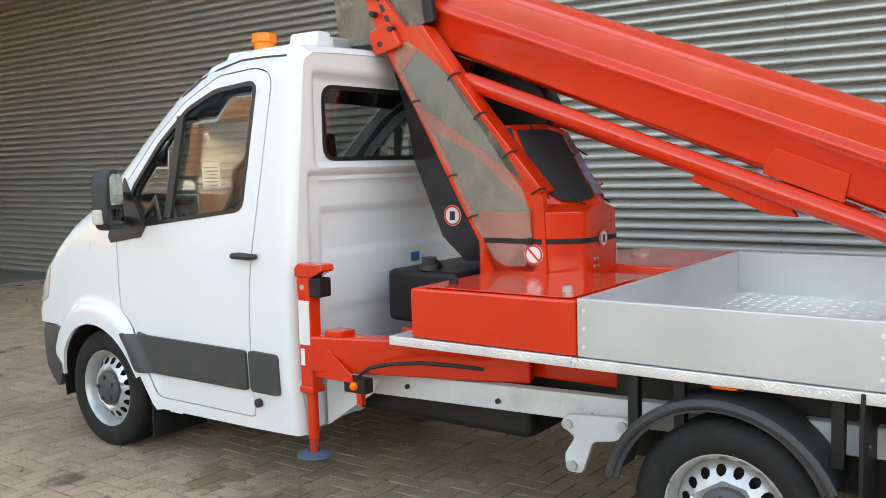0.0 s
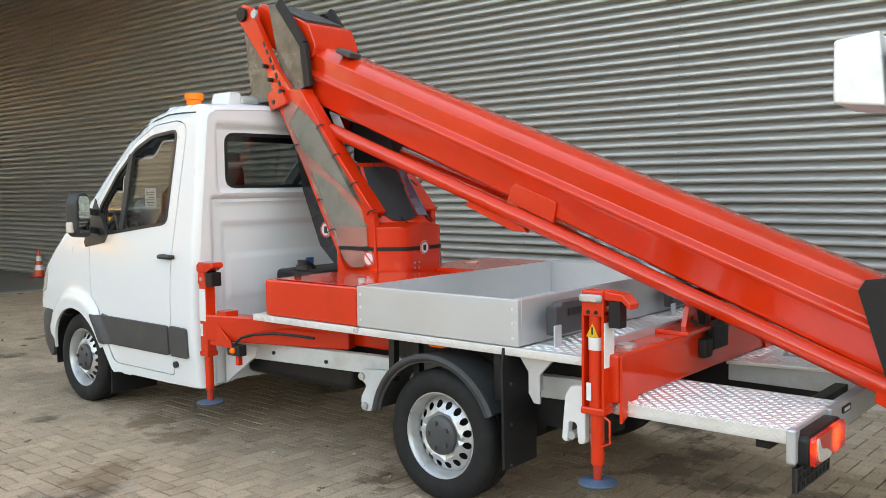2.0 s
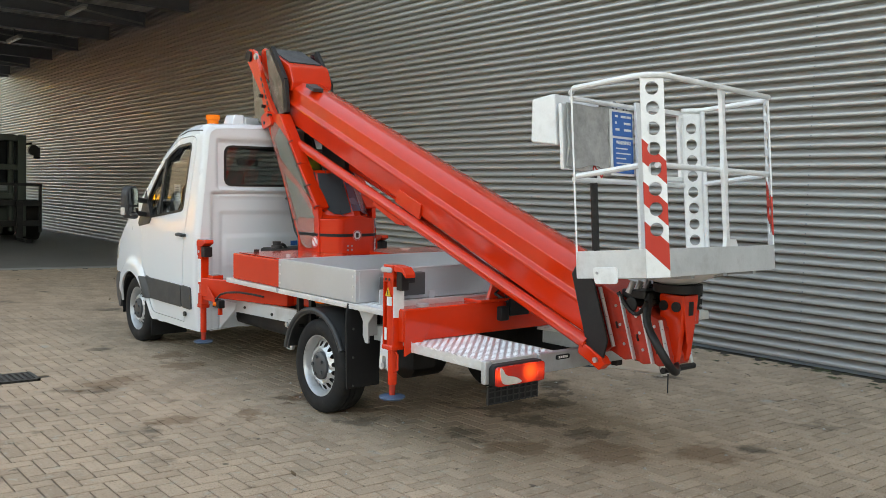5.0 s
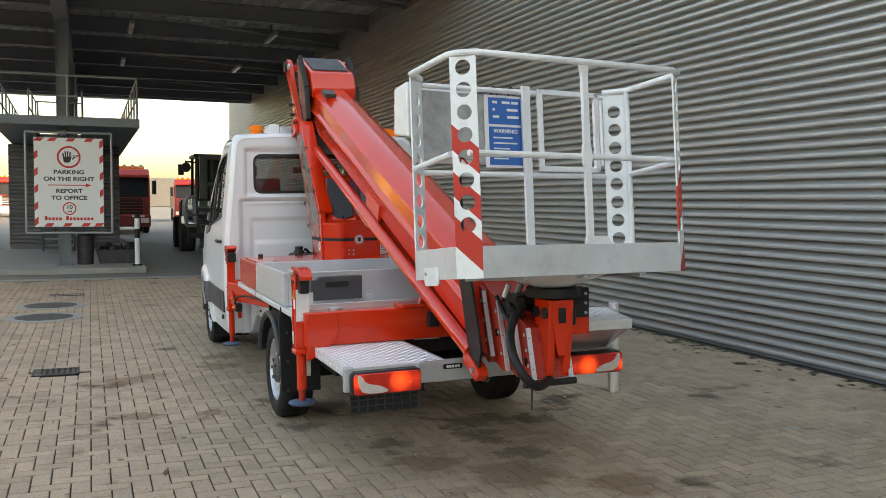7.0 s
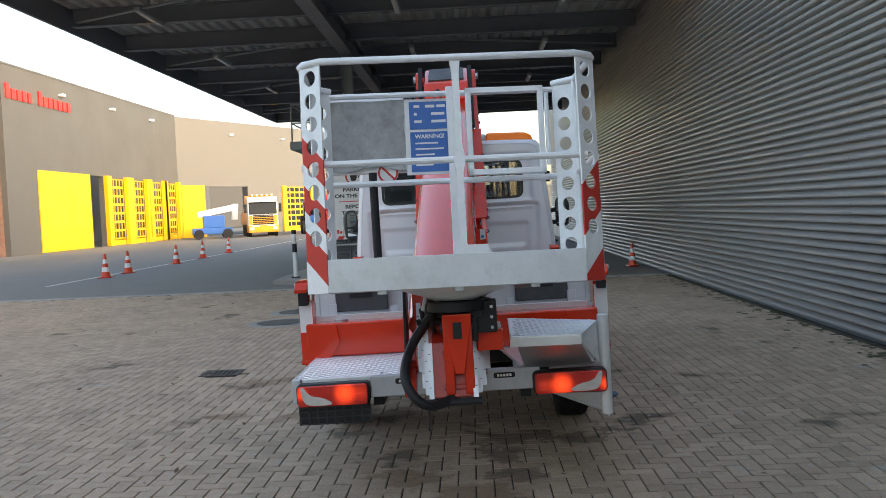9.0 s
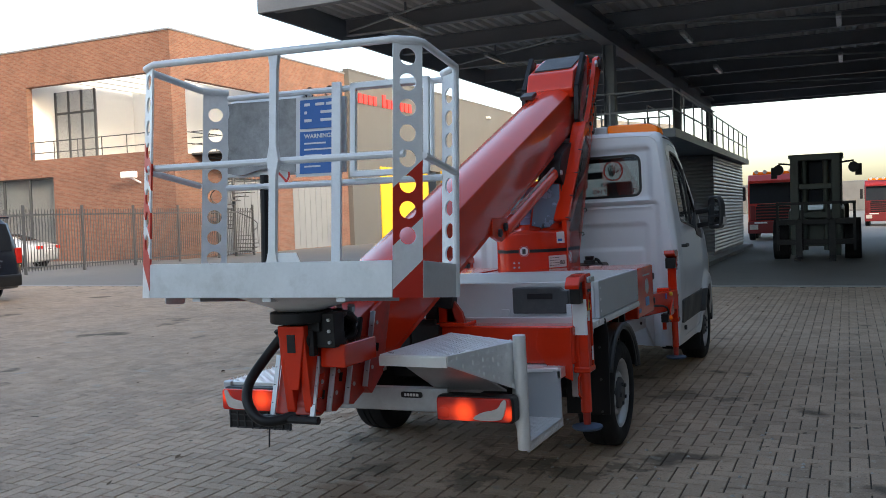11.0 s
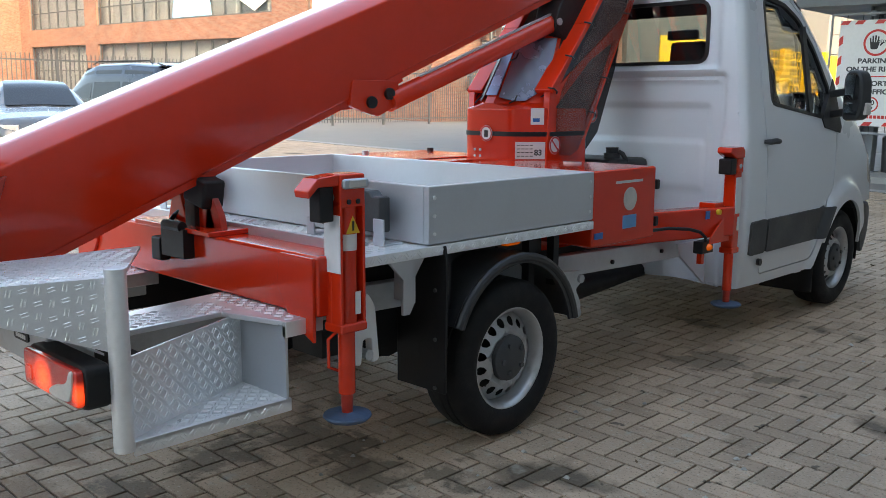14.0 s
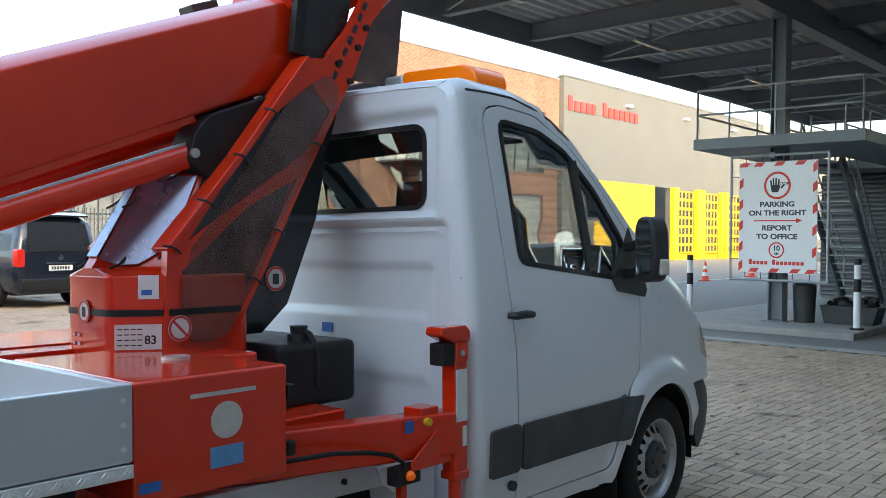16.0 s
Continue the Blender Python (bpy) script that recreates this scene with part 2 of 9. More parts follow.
# ---- mesh helpers ----
class Geo:
    """Vertices and faces of one mesh, gathered shape by shape."""
    def __init__(self):
        self.v, self.f = [], []

    def add(self, verts, faces):
        n = len(self.v)
        self.v += [tuple(p) for p in verts]
        self.f += [tuple(i + n for i in face) for face in faces]
        return self

    def box(self, x0, x1, y0, y1, z0, z1, m=None):
        vs = [Vector((x, y, z)) for z in (z0, z1) for y in (y0, y1) for x in (x0, x1)]
        if m is not None:
            vs = [m @ p for p in vs]
        return self.add(vs, ((0, 2, 3, 1), (4, 5, 7, 6), (0, 1, 5, 4), (2, 6, 7, 3), (0, 4, 6, 2), (1, 3, 7, 5)))

    def prism(self, poly, axis, a, b):
        """A polygon in the plane across the axis (x: y,z; y: x,z; z: x,y), drawn out from a to b."""
        def put(p, t):
            return {"x": (t, p[0], p[1]), "y": (p[0], t, p[1]), "z": (p[0], p[1], t)}[axis]
        n = len(poly)
        area = sum(poly[i][0] * poly[(i + 1) % n][1] - poly[(i + 1) % n][0] * poly[i][1] for i in range(n))
        if (area < 0) != (axis == "y"):
            poly = poly[::-1]
        if a > b:
            a, b = b, a
        vs = [put(p, a) for p in poly] + [put(p, b) for p in poly]
        fs = [tuple(range(n))[::-1], tuple(range(n, 2 * n))] + [(i, (i + 1) % n, n + (i + 1) % n, n + i) for i in range(n)]
        return self.add(vs, fs)

    def tube(self, pts, r, seg=10, caps=True):
        pts = [Vector(p) for p in pts]
        rs = r if isinstance(r, (list, tuple)) else [r] * len(pts)
        rings, side = [], None
        for i, p in enumerate(pts):
            d = (pts[min(i + 1, len(pts) - 1)] - pts[max(i - 1, 0)]).normalized()
            if side is None:
                side = d.orthogonal().normalized()
            side = (side - d * side.dot(d)).normalized()
            up = d.cross(side)
            rings.append([p + (side * math.cos(2 * math.pi * k / seg) + up * math.sin(2 * math.pi * k / seg)) * rs[i] for k in range(seg)])
        n = len(self.v)
        self.v += [tuple(q) for ring in rings for q in ring]
        for i in range(len(rings) - 1):
            for k in range(seg):
                a, b = n + i * seg + k, n + i * seg + (k + 1) % seg
                self.f.append((a, b, b + seg, a + seg))
        if caps:
            self.f.append(tuple(n + k for k in range(seg))[::-1])
            self.f.append(tuple(n + (len(rings) - 1) * seg + k for k in range(seg)))
        return self

    def bar(self, p, q, w, h, up=(0, 0, 1)):
        """A bar of section w (across) by h (up) from p to q."""
        p, q = Vector(p), Vector(q)
        d = (q - p).normalized()
        s = d.cross(Vector(up)).normalized() * w / 2
        u = s.cross(d).normalized() * h / 2
        vs = [e + a * s + b * u for e in (p, q) for a, b in ((-1, -1), (1, -1), (1, 1), (-1, 1))]
        return self.add(vs, ((0, 1, 2, 3), (7, 6, 5, 4), (0, 4, 5, 1), (1, 5, 6, 2), (2, 6, 7, 3), (3, 7, 4, 0)))

    def lathe(self, profile, m, seg=32):
        """A closed profile of (radius, along) turned round the local z axis of m."""
        n, k = len(self.v), len(profile)
        for i in range(seg):
            c, s = math.cos(2 * math.pi * i / seg), math.sin(2 * math.pi * i / seg)
            self.v += [tuple(m @ Vector((r * c, r * s, a))) for r, a in profile]
        for i in range(seg):
            for j in range(k):
                a, b = n + i * k + j, n + i * k + (j + 1) % k
                a2, b2 = n + ((i + 1) % seg) * k + j, n + ((i + 1) % seg) * k + (j + 1) % k
                self.f.append((a, a2, b2, b))
        return self

    def mapped(self, m):
        self.v = [tuple(m @ Vector(p)) for p in self.v]
        return self

    def mesh(self, name, material, sharp=35):
        me = bpy.data.meshes.new(name)
        me.from_pydata(self.v, [], self.f)
        me.materials.append(material)
        me.polygons.foreach_set("use_smooth", [True] * len(me.polygons))
        me.set_sharp_from_angle(angle=radians(sharp))
        me.update()
        return me


def part(name, geo, material, parent, label="", bevel=0.0, m=None, sharp=35):
    ob = new(name, geo.mesh(name, material, sharp) if isinstance(geo, Geo) else geo)
    ob.parent = parent
    if m is not None:
        ob.matrix_basis = m
    if bevel:
        b = ob.modifiers.new("bevel", "BEVEL")
        b.width, b.segments, b.limit_method, b.angle_limit = bevel, 2, "ANGLE", radians(40)
        b.harden_normals = True
    if label:
        tagged(ob, label)
    return ob


def thing(name, label, category, group="", kind="", m=None):
    ob = new(name)
    if m is not None:
        ob.matrix_basis = m
    return tagged(ob, label, category, group, kind)


def solid(name, geo, material, label, category, group="", kind="", bevel=0.0, m=None, sharp=35):
    return tagged(part(name, geo, material, None, "", bevel, m, sharp), label, category, group, kind)


def chaikin(poly, n=2, closed=True):
    for _ in range(n):
        out = []
        k = len(poly)
        for i in range(k if closed else k - 1):
            a, b = Vector(poly[i]), Vector(poly[(i + 1) % k])
            out += [tuple(a * 0.75 + b * 0.25), tuple(a * 0.25 + b * 0.75)]
        poly = out if closed else [poly[0]] + out + [poly[-1]]
    return poly


def rounded(poly, r, steps=4):
    """A polygon with its corners rounded by about r."""
    out, k = [], len(poly)
    for i in range(k):
        p, a, b = Vector(poly[i]), Vector(poly[i - 1]), Vector(poly[(i + 1) % k])
        da, db = a - p, b - p
        ra, rb = min(r, da.length * 0.45), min(r, db.length * 0.45)
        s, e = p + da.normalized() * ra, p + db.normalized() * rb
        for t in range(steps + 1):
            t /= steps
            out.append(tuple(s * (1 - t) ** 2 + p * 2 * t * (1 - t) + e * t * t))
    return out


def inside(p, poly):
    x, y, hit = p[0], p[1], False
    for i in range(len(poly)):
        (x0, y0), (x1, y1) = poly[i - 1], poly[i]
        if (y0 > y) != (y1 > y) and x < (x1 - x0) * (y - y0) / (y1 - y0) + x0:
            hit = not hit
    return hit


def panel(outline, holes, lift, step=0.08):
    """A sheet with holes: the flat outline is meshed, and each flat point lifted into space."""
    from mathutils.geometry import delaunay_2d_cdt
    pts, edges = [], []
    for loop in [outline] + holes:
        n = len(pts)
        fine = []
        for i in range(len(loop)):
            a, b = Vector(loop[i]), Vector(loop[(i + 1) % len(loop)])
            k = max(1, int((b - a).length / step))
            fine += [a.lerp(b, t / k) for t in range(k)]
        pts += fine
        edges += [(n + i, n + (i + 1) % len(fine)) for i in range(len(fine))]
    xs, ys = [p[0] for p in outline], [p[1] for p in outline]
    x = min(xs) + step * 0.5
    rim = list(pts)
    while x < max(xs):
        y = min(ys) + step * 0.5
        while y < max(ys):
            q = Vector((x, y))
            if inside(q, outline) and not any(inside(q, h) for h in holes) and min((q - e).length for e in rim) > step * 0.45:
                pts.append(q)
            y += step
        x += step
    vs, _, fs, _, _, _ = delaunay_2d_cdt(pts, edges, [], 0, 1e-5)
    keep = []
    for f in fs:
        c = sum((Vector(vs[i]) for i in f), Vector((0, 0))) / len(f)
        if inside(c, outline) and not any(inside(c, h) for h in holes):
            keep.append(tuple(f))
    g = Geo()
    g.add([lift(p[0], p[1]) for p in vs], keep)
    return g


def turned(geo, outward):
    """Turns the faces whose normals do not point outward(centre)."""
    out = []
    for f in geo.f:
        a, b, c = (Vector(geo.v[i]) for i in f[:3])
        mid = sum((Vector(geo.v[i]) for i in f), Vector()) / len(f)
        out.append(f if (b - a).cross(c - a).dot(outward(mid)) >= 0 else f[::-1])
    geo.f = out
    return geo


def thick(ob, d, crisp=True):
    s = ob.modifiers.new("thickness", "SOLIDIFY")
    s.thickness, s.offset = d, -1
    if crisp:
        e = ob.modifiers.new("crisp", "EDGE_SPLIT")
        e.split_angle = radians(50)
    return ob


def lettering(name, words, size, material, parent, m, label="", weight=0.022):
    """Words in the built-in font as a thin mesh, centred in the xy plane of m."""
    cu = bpy.data.curves.new(name, "FONT")
    cu.body, cu.size, cu.align_x, cu.align_y, cu.extrude = words, size, "CENTER", "CENTER", 0.0012
    cu.offset = size * weight
    tmp = bpy.data.objects.new(name, cu)
    me = bpy.data.meshes.new_from_object(tmp)
    bpy.data.objects.remove(tmp)
    me.materials.clear()
    me.materials.append(material)
    ob = new(name, me)
    ob.parent, ob.matrix_basis = parent, m
    if label:
        tagged(ob, label)
    return ob


def tread(u0, u1, v0, v1, put, pitch=0.03):
    """Raised twin bars of a tread plate over a rectangle; put(u, v, h) gives the place at height h."""
    g = Geo()
    i = 0
    v = v0 + pitch * 0.5
    while v < v1:
        u, j = u0 + pitch * 0.5, 0
        while u < u1:
            s = 1 if (i + j) % 2 else -1
            for o in (-0.0055, 0.0055):
                d, w = (0.0098, 0.0098 * s), (0.0019, -0.0019 * s)
                cu, cv = u + o * 0.75, v - o * 0.75 * s
                quad = [(cu - d[0] - w[0], cv - d[1] - w[1]), (cu + d[0] - w[0], cv + d[1] - w[1]), (cu + d[0] + w[0], cv + d[1] + w[1]), (cu - d[0] + w[0], cv - d[1] + w[1])]
                top = [(cu + (a - cu) * 0.6, cv + (b - cv) * 0.6) for a, b in quad]
                g.add([put(a, b, 0.0) for a, b in quad] + [put(a, b, 0.0022) for a, b in top], ((4, 5, 6, 7), (0, 1, 5, 4), (1, 2, 6, 5), (2, 3, 7, 6), (3, 0, 4, 7)))
            u += pitch
            j += 1
        v += pitch
        i += 1
    return g

# ---- the yard: ground, hall wall, canopy, cabin ----
PAVE = surface("concrete_pavers", (0.38, 0.284, 0.204), 0.85, spec=0.3, var=0.24, scale=0.9, fine=75, bump=0.9, blotch=0.45, blotch_color=(0.13, 0.095, 0.062), per_object=0.34, island=0.34)
def spotted(m, big, edge, color, scale, detail=5):
    """Dark spots with a shape of their own over a material's colour."""
    nt = m.node_tree
    b = nt.nodes["Principled BSDF"]
    was = b.inputs["Base Color"].links[0].from_socket
    n = noise_node(nt, scale, detail, 0.55)
    f = ramp(nt, n.outputs[0], ((big, (0, 0, 0)), (big + edge, (0.8, 0.8, 0.8))))
    mx = nt.nodes.new("ShaderNodeMix")
    mx.data_type = "RGBA"
    nt.links.new(f.outputs[0], mx.inputs["Factor"])
    nt.links.new(was, mx.inputs["A"])
    mx.inputs["B"].default_value = (*color, 1)
    nt.links.new(mx.outputs["Result"], b.inputs["Base Color"])


spotted(PAVE, 0.6, 0.12, (0.22, 0.165, 0.115), 5.0, 8)
spotted(PAVE, 0.6, 0.1, (0.4, 0.36, 0.29), 11.0, 6)
spotted(PAVE, 0.57, 0.1, (0.2, 0.155, 0.105), 85.0, 2)
spotted(PAVE, 0.6, 0.1, (0.5, 0.43, 0.34), 55.0, 3)
spotted(PAVE, 0.62, 0.06, (0.07, 0.056, 0.04), 1.1, 8)
spotted(PAVE, 0.69, 0.03, (0.06, 0.05, 0.036), 7.0, 3)
spotted(PAVE, 0.66, 0.05, (0.34, 0.32, 0.27), 2.3)
def stained(m, places, color):
    """Oil and water stains round given places of the floor, with ragged edges."""
    nt = m.node_tree
    b = nt.nodes["Principled BSDF"]
    was = b.inputs["Base Color"].links[0].from_socket
    n = noise_node(nt, 5.0, 6, 0.65)
    sc = nt.nodes.new("ShaderNodeVectorMath")
    sc.operation = "MULTIPLY_ADD"
    sc.inputs[1].default_value = (0.75, 0.75, 0.0)
    sc.inputs[2].default_value = (-0.375, -0.375, 0.0)
    nt.links.new(n.outputs["Color"], sc.inputs[0])
    ad = nt.nodes.new("ShaderNodeVectorMath")
    ad.operation = "ADD"
    nt.links.new(nt.nodes.new("ShaderNodeNewGeometry").outputs["Position"], ad.inputs[0])
    nt.links.new(sc.outputs[0], ad.inputs[1])
    total = None
    for x, y, r in places:
        d = nt.nodes.new("ShaderNodeVectorMath")
        d.operation = "DISTANCE"
        nt.links.new(ad.outputs[0], d.inputs[0])
        d.inputs[1].default_value = (x, y, 0)
        r *= 0.82
        mr = nt.nodes.new("ShaderNodeMapRange")
        for k, v in (("From Min", r * 0.6), ("From Max", r), ("To Min", 0.6), ("To Max", 0.0)):
            mr.inputs[k].default_value = v
        nt.links.new(d.outputs["Value"], mr.inputs["Value"])
        if total is None:
            total = mr.outputs[0]
        else:
            mxn = nt.nodes.new("ShaderNodeMath")
            mxn.operation = "MAXIMUM"
            nt.links.new(total, mxn.inputs[0])
            nt.links.new(mr.outputs[0], mxn.inputs[1])
            total = mxn.outputs[0]
    mx = nt.nodes.new("ShaderNodeMix")
    mx.data_type = "RGBA"
    nt.links.new(total, mx.inputs["Factor"])
    nt.links.new(was, mx.inputs["A"])
    mx.inputs["B"].default_value = (*color, 1)
    nt.links.new(mx.outputs["Result"], b.inputs["Base Color"])


stained(PAVE, ((1.0, 1.68, 0.3), (1.42, 1.65, 0.14), (0.57, -0.6, 0.2), (0.81, -0.72, 0.24), (-0.82, -0.36, 0.2), (-0.55, 0.15, 0.3), (-0.9, 0.55, 0.16), (-0.35, -1.06, 0.22), (0.33, -0.67, 0.28), (0.35, -1.5, 0.2), (0.22, -1.05, 0.26), (0.54, 2.4, 0.2), (1.05, -0.56, 0.16)), (0.062, 0.05, 0.036))
stained(PAVE, ((-1.01, 2.67, 0.3), (-1.75, 1.82, 0.22), (-1.95, 1.66, 0.26), (-1.07, 2.15, 0.26), (-0.82, 0.47, 0.24), (-1.88, 0.3, 0.2), (-1.35, 0.16, 0.16), (0.1, -1.9, 0.4), (0.6, -2.3, 0.3), (-0.3, -1.5, 0.3)), (0.17, 0.1, 0.055))
SAND = surface("joint_sand", (0.05, 0.041, 0.029), 0.95, var=0.4, scale=1.2, fine=60, bump=0.6, blotch=0.5, blotch_color=(0.04, 0.045, 0.025))
ASPHALT = surface("yard_asphalt", (0.17, 0.163, 0.15), 0.88, var=0.22, scale=0.25, fine=45, bump=0.4, blotch=0.4, blotch_color=(0.1, 0.095, 0.085))
CONCRETE = surface("grey_concrete", (0.3, 0.29, 0.27), 0.85, var=0.2, scale=1.5, fine=40, bump=0.35, blotch=0.5, blotch_color=(0.16, 0.15, 0.13))
CLADDING = surface("wall_cladding", (0.41, 0.402, 0.385), 0.36, metal=0.4, var=0.06, scale=0.4, fine=12, bump=0.03, blotch=0.2, blotch_color=(0.22, 0.2, 0.18), stretch=(1, 0.25, 1))
DARK_CLADDING = surface("dark_cladding", (0.15, 0.152, 0.155), 0.4, metal=0.35, var=0.1, scale=0.8, fine=20, bump=0.04)
STEEL = surface("grey_blue_steel", (0.16, 0.18, 0.2), 0.5, var=0.12, scale=1.5, fine=30, bump=0.06, blotch=0.3, blotch_color=(0.1, 0.09, 0.08))
DARK_STEEL = surface("dark_canopy_steel", (0.17, 0.178, 0.195), 0.55, var=0.15, scale=1.2, fine=20, bump=0.05)
DECK = surface("canopy_deck", (0.6, 0.59, 0.57), 0.5, metal=0.3, var=0.18, scale=0.7, fine=9, bump=0.04)
RAIL_PAINT = surface("grey_rail_paint", (0.33, 0.35, 0.36), 0.45, metal=0.3, var=0.1, scale=4, fine=50, bump=0.05)
LINE_PAINT = surface("worn_line_paint", (0.5, 0.49, 0.45), 0.8, var=0.25, scale=4, fine=50, bump=0.2, blotch=0.7, blotch_color=(0.18, 0.17, 0.15))
IRON = surface("cast_iron", (0.06, 0.055, 0.05), 0.7, var=0.3, scale=6, fine=60, bump=0.4, blotch=0.5, blotch_color=(0.12, 0.09, 0.06))

WALL_X = 4.33
solid("ground", Geo().box(-400, 400, -300, 500, -0.4, -0.03), ASPHALT, "worn grey asphalt of a works yard", "ground", kind="structure")
solid("yard_asphalt", Geo().box(-60, WALL_X + 0.3, 12.6, 140, -0.03, -0.004), ASPHALT, "smooth dark asphalt beyond the paved apron", "asphalt", kind="structure")
bed = solid("paved_ground", Geo().box(-60, WALL_X + 0.3, -40, 12.3, -0.03, -0.012), SAND, "herringbone concrete block paving with dark stains", "paving", kind="structure")
solid("kerb_band", Geo().box(-60, WALL_X - 0.02, 12.3, 12.6, -0.03, 0.002), CONCRETE, "flush pale concrete band across the yard", "kerb", kind="structure", bevel=0.004)

# hall wall with rounded horizontal ribs, set on a concrete plinth
def ribbed(y0, y1, z0, z1, pitch, depth):
    """Ribs that run along y, bulging towards -x."""
    prof, z = [], z0
    while z < z1 - 1e-6:
        for t, bulge in ((0.0, 0.0), (0.02, 0.04), (0.13, 0.93), (0.15, 0.99), (0.17, 1.0), (0.4, 1.0), (0.44, 0.985), (0.49, 0.94), (0.94, 0.1), (0.98, 0.0)):
            prof.append((-bulge * depth, z + (t - 0.15) * pitch))
        z += pitch
    n = len(prof)
    g = Geo()
    g.add([(x, y, zz) for y in (y0, y1) for x, zz in prof], [(i, i + n, i + n + 1, i + 1) for i in range(n - 1)])
    return turned(g, lambda c: Vector((-1, 0, 0)))

HALL_H = 11.2
hall = solid("wall_hall", Geo().box(WALL_X + 0.05, WALL_X + 40, -70, 39, -0.1, HALL_H), CLADDING, "tall industrial hall clad in brown-grey ribbed steel sheet", "hall wall", kind="structure")
RIB = 0.1
seams = [-70, -22.9, -16.9, -10.85, -4.85, 1.15, 7.15, 13.15, 19.15, 25.15, 31.15, 39]
for ya, yb in zip(seams[:-1], seams[1:]):
    part("cladding_panel", ribbed(ya + 0.002, yb - 0.002, 0.04, HALL_H, RIB, 0.08), CLADDING, hall, m=Matrix.Translation((WALL_X + 0.048, 0, 0)), sharp=50)
screws = Geo()
for ya in seams[2:7]:
    for dy in (0.04, 2.0, 4.0):
        for i in range(70):
            z = 0.04 + RIB * (i + 0.12)
            screws.box(WALL_X - 0.038, WALL_X - 0.031, ya + dy - 0.006, ya + dy + 0.006, z - 0.006, z + 0.006)
tagged(part("cladding_screws", screws, STEEL, hall, "small screw heads in rows"), kind="stuff")
part("base_flashing", Geo().box(WALL_X - 0.012, WALL_X + 0.03, -70, 39, 0.0, 0.045), STEEL, hall, "grey steel base flashing")

# canopy over the passage between hall and cabin
canopy = thing("canopy", "dark steel canopy roof on columns beside the hall", "canopy", kind="structure")
CX0, CX1, CY0, CY1, CZ = -8.25, WALL_X - 0.04, 8.9, 32.3, 5.75
deck = Geo()
n = 0
x = CX0 + 0.1
prof = []
while x < CX1:
    prof += [(x, CZ + 0.42), (x + 0.11, CZ + 0.42), (x + 0.15, CZ + 0.5), (x + 0.26, CZ + 0.5)]
    x += 0.3
k = len(prof)
deck.add([(px, y, pz) for y in (CY0 + 0.1, CY1 - 0.1) for px, pz in prof], [(i, i + 1, i + 1 + k, i + k) for i in range(k - 1)])
part("roof_deck", deck, DECK, canopy, "trapezoidal steel roof sheets", sharp=20)
part("roof_cover", Geo().box(CX0, CX1, CY0, CY1, CZ + 0.52, CZ + 0.6), DARK_STEEL, canopy)

def i_beam(g, p, q, w, h, t=0.02):
    p, q = Vector(p), Vector(q)
    g.bar(p, q, t, h - 2 * t)
    for s in (-1, 1):
        o = Vector((0, 0, s * (h - t) / 2))
        g.bar(p + o, q + o, w, t)
    return g

for y in np.linspace(CY0 + 0.3, CY1 - 0.3, 9):
    part("roof_beam", i_beam(Geo(), (CX0 + 0.15, y, CZ + 0.22), (CX1, y, CZ + 0.22), 0.2, 0.38), DARK_STEEL, canopy)
part("girder", i_beam(Geo(), (-2.72, CY0 + 0.2, CZ - 0.05), (-2.72, CY1 - 0.2, CZ - 0.05), 0.3, 0.5, 0.03), DARK_STEEL, canopy)
for a, b in (((CX0, CY0), (CX0, CY1)), ((CX0, CY0), (CX1, CY0)), ((CX0, CY1), (CX1, CY1))):
    part("fascia", Geo().bar((*a, CZ + 0.27), (*b, CZ + 0.27), 0.08, 0.62), DARK_STEEL, canopy, bevel=0.01)
    part("fascia_flashing", Geo().bar((*a, CZ + 0.6), (*b, CZ + 0.6), 0.12, 0.06), RAIL_PAINT, canopy)
for y in np.linspace(CY0 + 0.3, CY1 - 0.3, 9)[:-1:2]:
    for s in (0, 1):
        xa, xb = (-2.8, -8.0) if s else (-2.6, 4.2)
        part("tie_rod", Geo().tube(((xa, y, CZ + 0.12), (xb, y + 2.8, CZ + 0.12)), 0.025, 6), RAIL_PAINT, canopy)
TUBE_OFF = surface("unlit_tube_cover", (0.55, 0.55, 0.53), 0.3, var=0.04, bump=0)
for y in (11.3, 16.6, 22.4):
    for x in (-6.2, -1.2, 2.2):
        lum = thing("strip_light", "unlit white fluorescent strip light under the canopy", "lamp", "canopy lights")
        part("housing", Geo().box(x - 0.06, x + 0.06, y - 0.7, y + 0.7, CZ + 0.0, CZ + 0.05), RAIL_PAINT, lum)
        part("cover", Geo().box(x - 0.05, x + 0.05, y - 0.68, y + 0.68, CZ - 0.05, CZ + 0.0), TUBE_OFF, lum, bevel=0.012)
        part("bracket", Geo().box(x - 0.02, x + 0.02, y - 0.02, y + 0.02, CZ + 0.05, CZ + 0.42), DARK_STEEL, lum)
for y in (14.95, 24.0, 31.6):
    col = thing("canopy_column", "grey-blue steel column that carries the canopy", "column", "canopy columns")
    part("shaft", i_beam(Geo(), (0, 0, 0), (1, 0, 0), 0.26, 0.26, 0.02).mapped(Matrix.Translation((-2.72, y, 0.1)) @ Matrix.Rotation(radians(-90), 4, "Y") @ Matrix.Diagonal((CZ - 0.4, 1, 1, 1))), STEEL, col)
    part("base_plate", Geo().box(-2.92, -2.52, y - 0.2, y + 0.2, 0.1, 0.125), STEEL, col)

